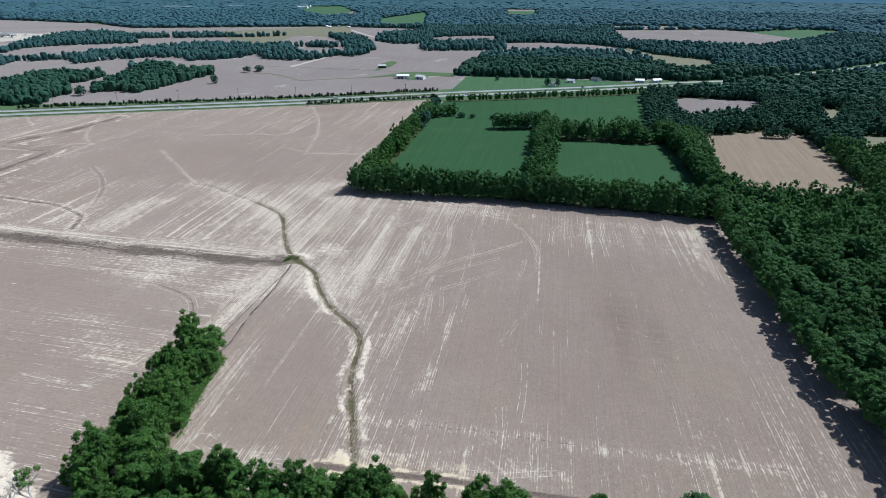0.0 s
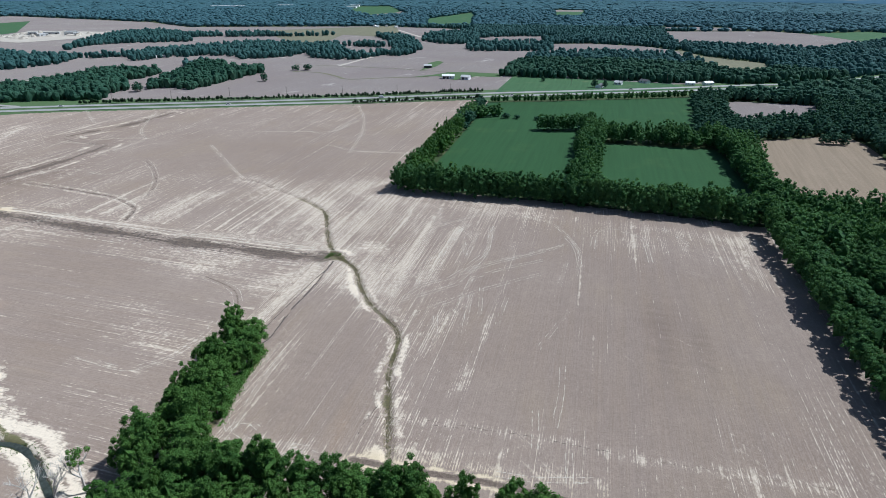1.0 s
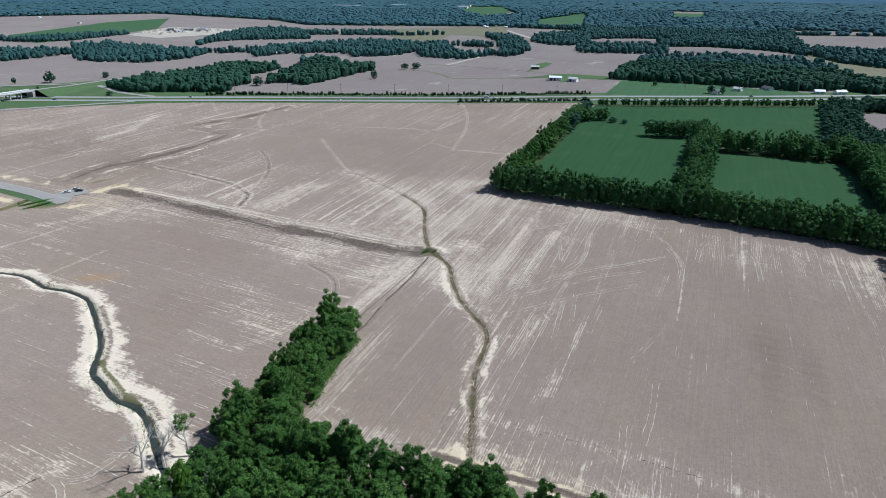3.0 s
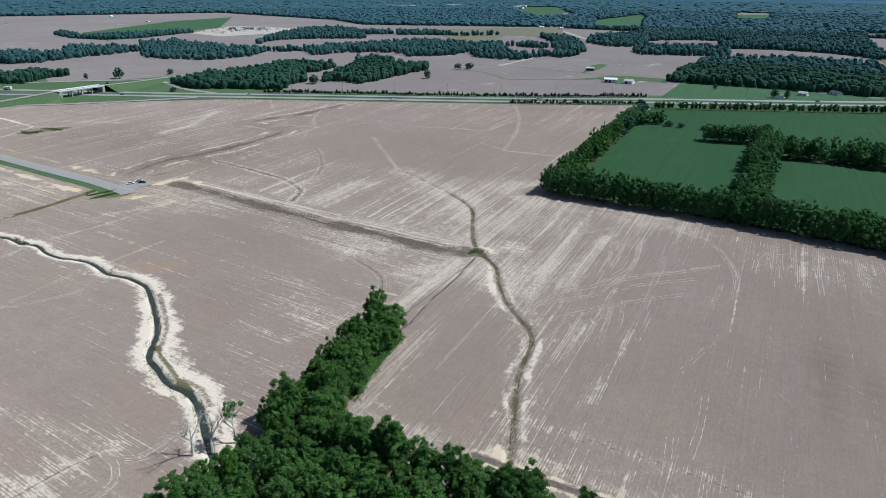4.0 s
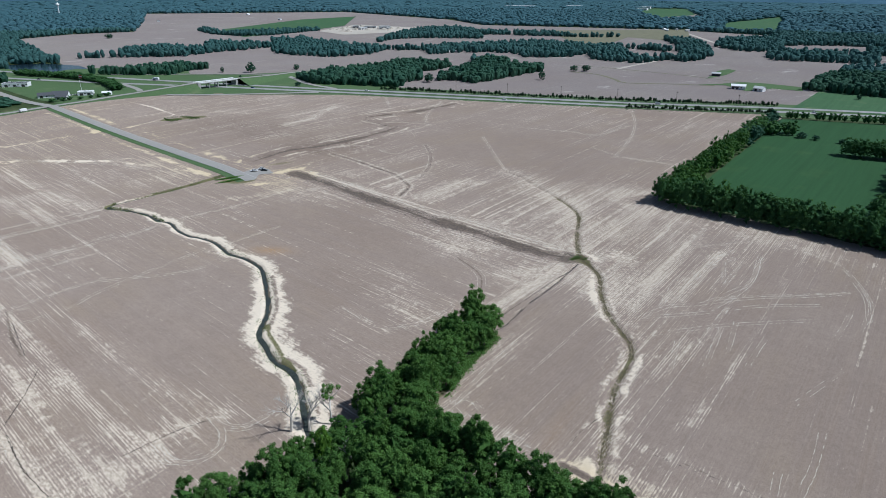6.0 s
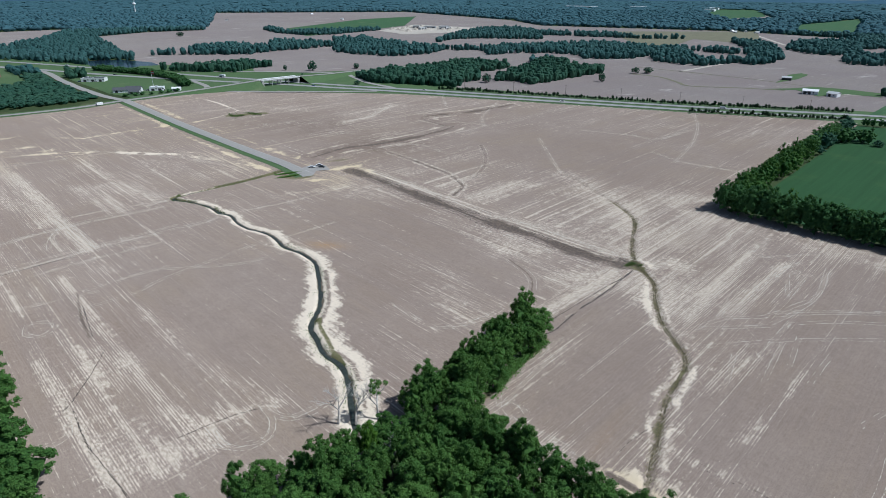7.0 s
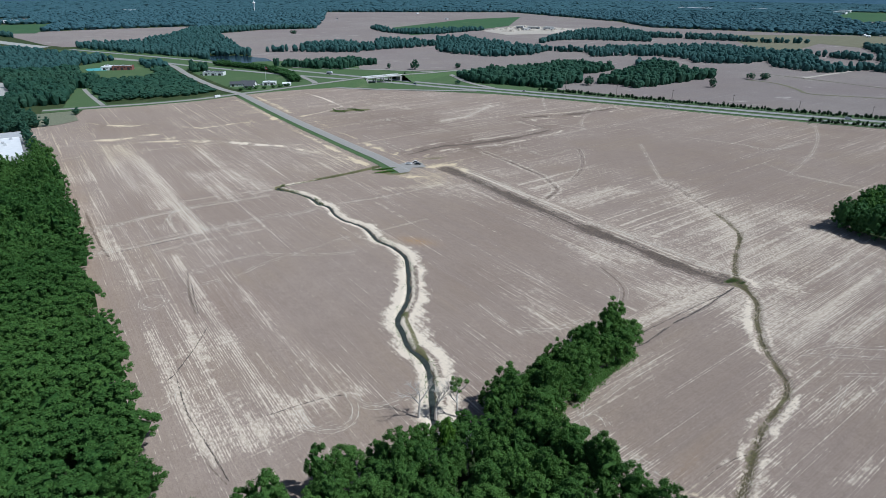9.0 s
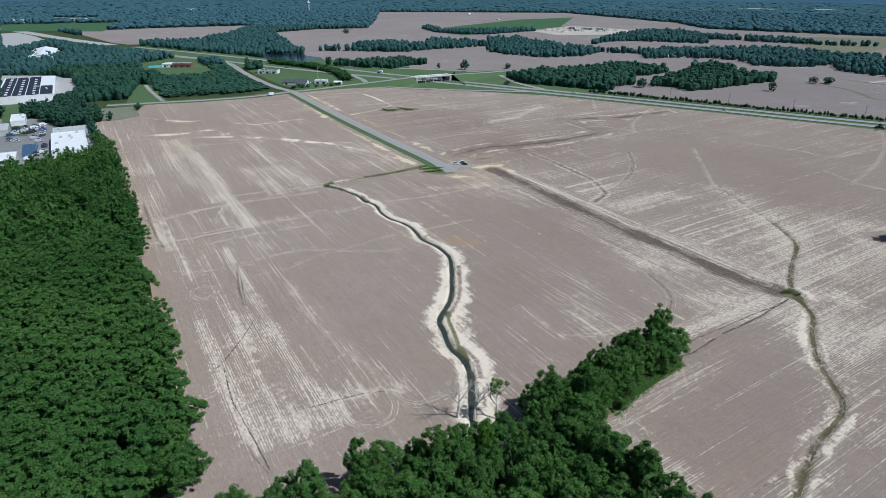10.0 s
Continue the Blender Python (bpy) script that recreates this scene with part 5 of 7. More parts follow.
def crown_template(seed, lobes, leaves, leaf, core, width=4.6, low=0.18, top=14.0, pointed=0.0, turn=0.42, small=0.17, large=0.40, hull=0.74, shell=(0.62, 0.68), heart=None):
    """A crown of leaf clumps round several lobes; the tree's foot is at the origin."""
    rng = np.random.RandomState(seed)
    cz, hz = top * (1 + low) / 2, top * (1 - low) / 2
    cen, rad = [], []
    for i in range(lobes):
        d = rng.normal(size=3)
        d /= np.linalg.norm(d)
        k = rng.uniform(0.45, 0.80 if hull < 0.8 else 0.66) if i else 0.0
        r = rng.uniform(small, large) if i else ((0.66 if hull < 0.8 else 0.76) if lobes > 2 else 0.95)
        shrink = 1 - pointed * max(0, d[2] * k)
        cen.append((d[0] * k * width * shrink, d[1] * k * width * shrink, cz + d[2] * k * hz))
        rad.append((r * width * shrink, r * width * shrink, r * (min(hz, width * 1.1) if i else hz) * 0.95))
    if heart:
        rad[0] = (heart * width, heart * width, min(heart, 0.8) * hz)
    cen, rad = np.array(cen), np.array(rad)
    V, T, tint, n = [], [], [], 0
    lobe_tint = rng.rand(lobes)
    iv, it = ICO[core]
    for i in range(lobes):
        jit = 1 + rng.uniform(-0.16, 0.10, (len(iv), 1)) * (1.0 if hull < 0.8 else 1.9)
        V.append(cen[i] + iv * rad[i] * jit * hull)
        T.append(it + n)
        tint.append(np.full(len(iv), 0.15 + 0.3 * lobe_tint[i]))
        n += len(iv)
    if leaves:
        w = rad[:, 0] ** 2
        which = rng.choice(lobes, leaves * 4, p=w / w.sum())
        d = rng.normal(size=(leaves * 4, 3))
        d[:, 2] += 0.3
        d /= np.linalg.norm(d, axis=1)[:, None]
        p = cen[which] + d * rad[which] * (shell[0] + shell[1] * rng.rand(leaves * 4, 1) ** 0.8)
        deep = np.zeros(len(p), bool)
        for i in range(lobes):
            deep |= (((p - cen[i]) / rad[i]) ** 2).sum(1) < 0.36
        k = np.where(~deep)[0][:leaves]
        p, d, which = p[k], d[k], which[k]
        m = len(p)
        nrm = d + rng.normal(size=(m, 3)) * turn
        nrm[:, 2] += 0.35
        nrm /= np.linalg.norm(nrm, axis=1)[:, None]
        a = np.cross(nrm, rng.normal(size=(m, 3)))
        a /= np.linalg.norm(a, axis=1)[:, None]
        b = np.cross(nrm, a)
        s = leaf * rng.uniform(0.55, 1.35, (m, 1))
        q = np.stack([p - a * s - b * s * 0.5, p + a * s - b * s * 0.4, p + b * s * 0.95 + a * s * rng.uniform(-0.4, 0.4, (m, 1))], 1)
        V.append(q.reshape(-1, 3))
        T.append(n + np.arange(m * 3).reshape(-1, 3))
        tint.append(np.repeat(np.clip(0.3 + 0.4 * lobe_tint[which] + rng.uniform(-0.25, 0.3, m), 0, 1), 3))
    return np.concatenate(V), np.concatenate(T), np.concatenate(tint)


def puff_crown(seed, lobes, leaves, leaf, width=4.6, top=14.0, low=0.08, puff=(0.17, 0.30), lean=0.45, turn=0.5, floor=-0.35, hull=0):
    """A crown of many rounded puffs of leaves over a dark heart; the tree's foot is at the origin."""
    rng = np.random.RandomState(seed)
    cz, hz = top * (1 + low) / 2, top * (1 - low) / 2
    iv, it = ICO[hull]
    up = np.linspace(1, floor, lobes) + rng.uniform(-0.08, 0.08, lobes)
    up = np.clip(up, -0.98, 0.98)
    spin = np.arange(lobes) * 2.39996 + rng.uniform(-0.5, 0.5, lobes)
    d = np.stack([np.cos(spin) * np.sqrt(1 - up ** 2), np.sin(spin) * np.sqrt(1 - up ** 2), up], 1)
    k = rng.uniform(0.66, 0.92, (lobes, 1))
    cen = d * k * (width, width, hz) + (0, 0, cz)
    r = rng.uniform(*puff, lobes) * width
    rad = np.stack([r, r, r * rng.uniform(0.75, 1.0, lobes)], 1)
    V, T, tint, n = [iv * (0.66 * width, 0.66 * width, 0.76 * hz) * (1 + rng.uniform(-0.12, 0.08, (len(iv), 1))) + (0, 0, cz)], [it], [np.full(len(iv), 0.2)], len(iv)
    own = rng.rand(lobes)
    for i in range(lobes):
        V.append(cen[i] + iv * rad[i] * (0.86 + rng.uniform(-0.14, 0.10, (len(iv), 1))))
        T.append(it + n)
        tint.append(np.full(len(iv), 0.20 + 0.3 * own[i]))
        n += len(iv)
    which = rng.choice(lobes, leaves * 3, p=r ** 2 / (r ** 2).sum())
    e = rng.normal(size=(leaves * 3, 3)) + d[which] * 0.7
    e[:, 2] += lean
    e /= np.linalg.norm(e, axis=1)[:, None]
    p = cen[which] + e * rad[which] * (0.78 + 0.62 * rng.rand(leaves * 3, 1) ** 1.5)
    deep = (((p - (0, 0, cz)) / (0.66 * width, 0.66 * width, 0.76 * hz)) ** 2).sum(1) < 0.9
    for i in range(lobes):
        deep |= (((p - cen[i]) / rad[i]) ** 2).sum(1) < 0.5
    pick = np.where(~deep)[0][:leaves]
    p, e, which = p[pick], e[pick], which[pick]
    m = len(p)
    nrm = e + rng.normal(size=(m, 3)) * turn
    nrm[:, 2] += 0.25
    nrm /= np.linalg.norm(nrm, axis=1)[:, None]
    a = np.cross(nrm, rng.normal(size=(m, 3)))
    a /= np.linalg.norm(a, axis=1)[:, None]
    b = np.cross(nrm, a)
    s = leaf * rng.uniform(0.6, 1.4, (m, 1))
    q = np.stack([p - a * s - b * s * 0.6, p + a * s - b * s * 0.5, p + b * s * 1.0 + a * s * rng.uniform(-0.5, 0.5, (m, 1))], 1)
    V.append(q.reshape(-1, 3))
    T.append(n + np.arange(m * 3).reshape(-1, 3))
    tint.append(np.repeat(np.clip(0.30 + 0.4 * own[which] + rng.uniform(-0.28, 0.32, m), 0, 1), 3))
    return np.concatenate(V), np.concatenate(T), np.concatenate(tint)


def dome_crown(seed, bumps, cards, card, width=4.6, top=13.0, sides=6, rings=(36, 74, 108)):
    """A distant crown: an uneven dome on a skirt down to the ground, lesser domes on it, and a few clumps of leaves."""
    rng = np.random.RandomState(seed)
    V, T, tint, n = [], [], [], 0

    def dome(cx, cy, z0, w, h, m, steps, foot, shade):
        nonlocal n
        rows = [(w * math.sin(radians(t)) ** 0.85, z0 + h * math.cos(radians(t))) for t in steps] + [(w * 0.6, foot)]
        pts = [(cx + rng.uniform(-0.2, 0.2) * w, cy + rng.uniform(-0.2, 0.2) * w, z0 + h * rng.uniform(0.92, 1.05))]
        for j, (r, z) in enumerate(rows):
            for i in range(m):
                a = 6.2832 * (i + 0.5 * (j % 2)) / m + rng.uniform(-0.2, 0.2)
                k = r * rng.uniform(0.72, 1.2)
                pts.append((cx + k * math.cos(a), cy + k * math.sin(a), z + rng.uniform(-0.09, 0.09) * h * (j < len(rows) - 1)))
        tri = [(0, 1 + i, 1 + (i + 1) % m) for i in range(m)]
        for j in range(len(rows) - 1):
            o, q = 1 + j * m, 1 + (j + 1) * m
            for i in range(m):
                k = (i + 1) % m
                tri += [(o + i, q + i, q + k), (o + i, q + k, o + k)] if j % 2 else [(o + i, q + i, o + k), (o + k, q + i, q + k)]
        V.append(np.array(pts))
        T.append(np.array(tri) + n)
        tint.append(np.full(len(pts), shade))
        n += len(pts)

    dome(0, 0, top * 0.46, width, top * 0.52, sides, rings, 0.0, rng.uniform(0.3, 0.6))
    for i in range(bumps):
        a, k = 2.4 * i + rng.uniform(-0.5, 0.5), rng.uniform(0.45, 0.85)
        r = rng.uniform(0.28, 0.46) * width
        z = top * (0.5 + 0.46 * math.sqrt(1 - k * k)) - r * 0.45
        dome(k * width * math.cos(a), k * width * math.sin(a), z, r, r * 1.05, 5, (48,), z - r * 0.9, rng.uniform(0.25, 0.75))
    if cards:
        d = rng.normal(size=(cards, 3))
        d[:, 2] = np.abs(d[:, 2]) + 0.1
        d /= np.linalg.norm(d, axis=1)[:, None]
        p = d * (width, width, top * 0.5) * rng.uniform(0.95, 1.10, (cards, 1)) + (0, 0, top * 0.5)
        nrm = d + rng.normal(size=(cards, 3)) * 0.5
        a = np.cross(nrm, rng.normal(size=(cards, 3)))
        a /= np.linalg.norm(a, axis=1)[:, None]
        b = np.cross(nrm / np.linalg.norm(nrm, axis=1)[:, None], a)
        s = card * rng.uniform(0.6, 1.4, (cards, 1))
        V.append(np.stack([p - a * s - b * s * 0.6, p + a * s - b * s * 0.5, p + b * s], 1).reshape(-1, 3))
        T.append(n + np.arange(cards * 3).reshape(-1, 3))
        tint.append(np.repeat(rng.uniform(0.2, 0.9, cards), 3))
    return np.concatenate(V), np.concatenate(T), np.concatenate(tint)


FINE = [puff_crown(10 + i, 60, 3600, 0.20, 4.2 + 0.3 * (i % 4), 15 + (i % 3), -0.05, (0.09, 0.24), turn=0.7) for i in range(6)]
MIDDLE = [puff_crown(30 + i, 36, 1300, 0.27, 4.8, 14, 0.0, (0.11, 0.20), 0.8, floor=0.0) for i in range(6)]
LESSER = [puff_crown(40 + i, 28, 300, 0.46, 4.8, 14, -0.02, (0.17, 0.28), 0.6, floor=-0.8) for i in range(6)]
SPARE = [puff_crown(46 + i, 8, 70, 0.60, 4.5, 13.5, -0.1, (0.30, 0.42), 0.6, floor=-0.1, hull=1) for i in range(6)]
COARSE = [dome_crown(50 + i, 2, 16, 0.55, 4.4, 13.5, 6, (30, 62, 94)) for i in range(8)]
FAR = [dome_crown(60 + i, 0, 4, 0.8, 4.4, 13.5, 5) for i in range(8)]
BLOCK = [dome_crown(70 + i, 0, 3, 1.0, 4.6, 13, 5, (40, 85)) for i in range(8)]


def joined(name, templates, spots, mat, label):
    """Many crowns in one mesh, for woods that nobody could count."""
    rng = np.random.RandomState(len(spots))
    V, T, A, n = [], [], [], 0
    for x, y, wide, tall in spots:
        v, t, a = templates[rng.randint(len(templates))]
        c, s = math.cos(r := rng.uniform(0, 6.28)), math.sin(r)
        V.append(np.stack([(v[:, 0] * c - v[:, 1] * s) * wide + x, (v[:, 0] * s + v[:, 1] * c) * wide + y, v[:, 2] * tall], 1))
        T.append(t + n)
        A.append(np.clip(a * 0.75 + rng.uniform(-0.2, 0.12) + 0.9 * (float(fbm(x, y, 38, 3, 2)) - 0.42), 0, 1))
        n += len(v)
    me = mesh_from(name, np.concatenate(V), np.concatenate(T), mat, dict(tint=np.concatenate(A)))
    return tagged(new(name, me), label, "woods", kind="stuff")


ROADSIDE = [(-14, 640), (99, 670), (218, 700), (330, 740), (330, 790), (160, 745), (-20, 695)]
OPEN = [MAIN, ROADSIDE, GREEN_A, GREEN_B, GREEN_N, BROWN_E, *BARE, *SLIVERS, *GREENS, *STUBBLE, QUARRY, LAKE_SHORE, POND_SHORE, YARD, PLANT_LOT, DEPOT, SCHOOL, LAWN, CORNER_LOT, INTERCHANGE, LAWN_B, LAWN_C, WEST_LOT]
CORRIDORS = [([p for p in HIGHWAY if p[0] < 270], 44), ([p for p in HIGHWAY if p[0] > 240], 22), (COUNTY, 32), (NORTH_ROAD, 12), (ROAD, 14), (STREAM, 3.2), (WEST_ROAD, 60)]


def woodland(spacing, r0, r1, seed, right=-41):
    """Spots for trees wherever the plan leaves the land open to woods."""
    rng = np.random.RandomState(seed)
    n = int(r1 / spacing) + 2
    gx, gy = np.meshgrid(np.arange(-n, n + 1), np.arange(-n, n + 1))
    x = (gx.ravel() + rng.uniform(-0.42, 0.42, gx.size)) * spacing
    y = (gy.ravel() + rng.uniform(-0.42, 0.42, gx.size)) * spacing
    r, a = np.hypot(x, y), np.degrees(np.arctan2(-x, y))
    k = (r >= r0) & (r < r1) & (a > right) & (a < 92)
    x, y = x[k], y[k]
    ok = np.ones(len(x), bool)
    wooded = np.zeros(len(x), bool)
    for poly in WOODS:
        wooded |= inside(x, y, poly) | (away(x, y, poly + poly[:1])[0] < 4.5)
    ok &= wooded | ~inside(x, y, FARMLAND)
    for poly in OPEN:
        ok &= wooded | ~inside(x, y, poly)
    d, _, _ = away(x, y, MAIN + MAIN[:1])
    ok &= d > 2.6
    for line, half in CORRIDORS:
        d, _, _ = away(x, y, line[::3] + line[-1:])
        ok &= d > half
    ok &= np.hypot(x + 97, y - 104) > 7.0
    return x[ok], y[ok]


def low_scrub(x, y):
    """Height factor of the young growth between lane and road."""
    return np.where(inside(x, y, SCRUB), 0.42, 1.0)


rng = np.random.RandomState(5)
x, y = woodland(6.4, 70, 300, 1, -50)
order = np.argsort(np.hypot(x + 60, y - 105))
x, y = x[order], y[order]
near_spots = list(zip(x[:240], y[:240]))
for line, half in (([(-80, 130), (-79, 145), (-78, 160), (-78, 172)], 0), ([(-86, 128), (-85, 144), (-84, 160), (-83, 171)], 0), ([(-68, 112), (-49, 109), (-30, 107)], 0), ([(-26, 107), (-12, 105)], 0), ([(-4, 104.5), (5, 103)], 0)):
    near_spots += [(a + rng.uniform(-1, 1), b + rng.uniform(-0.8, 0.8)) for a, b in smooth_line(line, 4.6)]
mid_spots = []
for a, b in zip(x[240:], y[240:]):
    west_wood = a < -100
    mid_spots.append((a, b, rng.uniform(1.05, 1.35) if west_wood else rng.uniform(0.95, 1.6), rng.uniform(0.88, 1.1) if west_wood else rng.uniform(0.75, 1.25)))
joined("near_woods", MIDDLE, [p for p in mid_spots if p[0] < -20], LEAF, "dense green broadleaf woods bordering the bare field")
joined("oak_woods", MIDDLE, [p for k, p in enumerate(mid_spots) if p[0] >= -20 and (k % 10 < 5 or away(np.array([p[0]]), np.array([p[1]]), [(112, 96), (119, 174), (138, 300)])[0][0] < 9)], LEAF_SHADED, "shade-darkened green woods with uneven crowns beside the bare field")
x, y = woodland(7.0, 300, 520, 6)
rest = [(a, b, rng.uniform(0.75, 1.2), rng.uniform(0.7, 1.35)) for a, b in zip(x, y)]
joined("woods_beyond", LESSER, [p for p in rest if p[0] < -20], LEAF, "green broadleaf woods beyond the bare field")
joined("oak_woods", LESSER, [p for p in rest if p[0] >= -20], LEAF_SHADED, "shade-darkened green woods beyond the crop fields")


def hedgerow(line, step, height, wide, rows=2, gap=3.5, seed=1, templates=None, label="", mat=None):
    """A belt of trees along a line of the plan."""
    r = np.random.RandomState(seed)
    spots = []
    pts = smooth_line(line, step)
    for i, (a, b) in enumerate(pts):
        for k in range(rows):
            off = (k - (rows - 1) / 2) * gap
            spots.append((a + r.uniform(-1, 1) * step * 0.3, b + off + r.uniform(-1, 1), wide * r.uniform(0.8, 1.25), height / 14 * r.uniform(0.82, 1.15)))
    return joined("hedgerow", templates or LESSER, spots, mat or LEAF_SHADED, label)


hedgerow([(-55, 353), (-20, 345), (21, 340), (58, 332), (87, 324), (140, 310)], 5.0, 16.5, 1.05, 2, 4.5, 11, label="tall green hedgerow along the foot of the crop fields")
hedgerow([(-55, 355), (-48, 412), (-38, 478), (-20, 590)], 4.6, 13, 0.95, 1, 0, 12, label="long green hedgerow at the edge of the crop field")
hedgerow([(51, 345), (60, 400), (72, 470), (81, 535)], 4.6, 16, 1.05, 1, 0, 13, label="tall green hedgerow between two crop fields")
hedgerow([(152, 318), (158, 370), (168, 440), (174, 500)], 4.6, 16, 1.05, 1, 0, 14, label="tall green hedgerow beside the crop field")
hedgerow(plan_midhedge, 5.0, 13, 1.0, 2, 6, 19, label="hedgerow of broadleaf trees behind the crop field")
hedgerow([(113, 97), (117, 131), (118.5, 174), (123.5, 200), (129.5, 240), (137, 296)], 4.2, 14.5, 0.92, 1, 0, 21, MIDDLE, label="dense shade-darkened green edge of the eastern woods")
hedgerow([(-4, 655), (19, 659), (61, 667), (99, 678), (156, 691), (216, 708)], 4.2, 8, 0.62, 1, 0, 15, SPARE, label="low shrubby hedgerow before the highway")
hedgerow(plan_lotrow, 6.0, 8, 1.0, 2, 6, 17, SPARE, label="dark tree belt behind the roadside lots")
hedgerow(plan_lotrow2, 7.0, 3.5, 0.8, 1, 0, 18, SPARE, label="low shrubs along the county road")
hedgerow([(-30, 572), (-8, 578), (2, 584)], 5.0, 11, 1.0, 2, 8, 16, SPARE, label="clump of trees at the corner of the crop field")
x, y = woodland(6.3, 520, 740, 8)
joined("middle_woods", SPARE, [(a, b, rng.uniform(0.68, 1.15), rng.uniform(0.5, 1.05) * k) for a, b, k in zip(x, y, low_scrub(x, y))], LEAF_MID_HAZE, "green broadleaf woods round the lots and crossroads")
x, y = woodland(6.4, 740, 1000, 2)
joined("middle_woods", COARSE, [(a, b, rng.uniform(0.68, 1.12), rng.uniform(0.5, 1.02) * k) for a, b, k in zip(x, y, low_scrub(x, y))], LEAF_MID_HAZE, "green broadleaf woods and shelter belts between fields")
x, y = woodland(9.6, 1000, 1800, 3)
x2, y2 = woodland(19.0, 1800, 2930, 4)
joined("far_woods", FAR, [(a, b, rng.uniform(0.7, 1.3), rng.uniform(0.5, 1.0)) for a, b in zip(x, y)], LEAF_FAR_HAZE, "distant blue-green woods between bare fields")
joined("far_woods", BLOCK, [(a, b, rng.uniform(1.5, 2.5), rng.uniform(0.55, 1.05)) for a, b in zip(x2, y2)], LEAF_REMOTE_HAZE, "distant blue-green woods stretching to the horizon")
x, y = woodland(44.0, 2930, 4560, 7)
joined("remote_woods", BLOCK, [(a, b, rng.uniform(4.0, 7.0), rng.uniform(0.5, 0.8)) for a, b in zip(x, y)], LEAF_REMOTE_HAZE, "hazy blue woods at the horizon")


def trunk_mesh(height, r, seed, limbs=5):
    rng = random.Random(seed)
    bm = bmesh.new()

    def limb(a, b, ra, rb, sides=6):
        m = look(a, b).to_3x3()
        rows = [[bm.verts.new(c + m @ Vector((k * math.cos(6.2832 * i / sides), k * math.sin(6.2832 * i / sides), 0))) for i in range(sides)] for c, k in ((Vector(a), ra), (Vector(b), rb))]
        for i in range(sides):
            bm.faces.new((rows[0][i], rows[0][(i + 1) % sides], rows[1][(i + 1) % sides], rows[1][i]))

    bend = Vector((rng.uniform(-0.4, 0.4), rng.uniform(-0.4, 0.4), height * 0.5))
    limb((0, 0, -0.3), bend, r, r * 0.75)
    limb(bend, (bend.x * 1.8, bend.y * 1.8, height), r * 0.75, r * 0.25)
    for i in range(limbs):
        a = bend * rng.uniform(0.7, 1.4)
        t = rng.uniform(0, 6.28)
        limb(a, a + Vector((math.cos(t) * height * 0.3, math.sin(t) * height * 0.3, height * rng.uniform(0.15, 0.3))), r * 0.4, r * 0.12, 5)
    bmesh.ops.recalc_face_normals(bm, faces=bm.faces)
    return bm


def tree(name, crown, mat, label, seed, trunk_height=9.0, r=0.3):
    root = new(name)
    v, t, a = crown
    me = mesh_from("crown", v, t, mat, dict(tint=a))
    c = new("crown", me)
    c.parent = root
    part("trunk", trunk_mesh(trunk_height, r, seed), BARK, root)
    return tagged(root, label, "tree", group="trees of the near wood")


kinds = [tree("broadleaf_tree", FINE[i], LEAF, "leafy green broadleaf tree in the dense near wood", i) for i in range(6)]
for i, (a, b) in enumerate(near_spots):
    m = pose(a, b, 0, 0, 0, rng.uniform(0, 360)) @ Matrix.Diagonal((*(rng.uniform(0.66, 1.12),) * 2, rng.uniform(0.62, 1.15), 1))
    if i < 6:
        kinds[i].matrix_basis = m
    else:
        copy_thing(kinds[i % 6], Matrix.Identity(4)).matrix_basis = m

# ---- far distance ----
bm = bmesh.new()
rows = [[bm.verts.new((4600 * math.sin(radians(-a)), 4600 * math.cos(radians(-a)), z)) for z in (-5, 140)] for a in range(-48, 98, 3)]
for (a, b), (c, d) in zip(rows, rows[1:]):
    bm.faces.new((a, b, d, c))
# distance haze painted as emission: the wall glows blue by itself
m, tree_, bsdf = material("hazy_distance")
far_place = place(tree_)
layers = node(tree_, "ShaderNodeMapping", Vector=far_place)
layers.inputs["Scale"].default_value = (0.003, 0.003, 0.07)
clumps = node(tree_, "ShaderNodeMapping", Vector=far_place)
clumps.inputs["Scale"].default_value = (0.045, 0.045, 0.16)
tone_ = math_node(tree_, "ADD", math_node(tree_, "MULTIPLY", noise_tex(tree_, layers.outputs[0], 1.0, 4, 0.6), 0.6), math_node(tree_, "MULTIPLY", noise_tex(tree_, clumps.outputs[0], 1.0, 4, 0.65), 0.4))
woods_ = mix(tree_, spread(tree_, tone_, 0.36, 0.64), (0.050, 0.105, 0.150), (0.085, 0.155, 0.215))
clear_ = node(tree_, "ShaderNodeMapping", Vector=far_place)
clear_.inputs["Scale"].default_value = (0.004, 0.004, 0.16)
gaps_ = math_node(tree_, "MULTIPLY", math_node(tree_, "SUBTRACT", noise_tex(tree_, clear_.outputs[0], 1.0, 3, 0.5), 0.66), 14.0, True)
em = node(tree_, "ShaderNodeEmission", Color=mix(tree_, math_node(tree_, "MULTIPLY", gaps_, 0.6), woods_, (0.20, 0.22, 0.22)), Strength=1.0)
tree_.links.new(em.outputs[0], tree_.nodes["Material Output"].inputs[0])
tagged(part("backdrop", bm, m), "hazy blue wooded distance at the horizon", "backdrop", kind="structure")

# ---- raised road and bridge ----
def county_height(x, y):
    run = np.interp(y, [380, 432, 493, 545, 600, 690], [0.25, 2.6, 7.0, 7.0, 4.0, 0.25])
    return float(run)


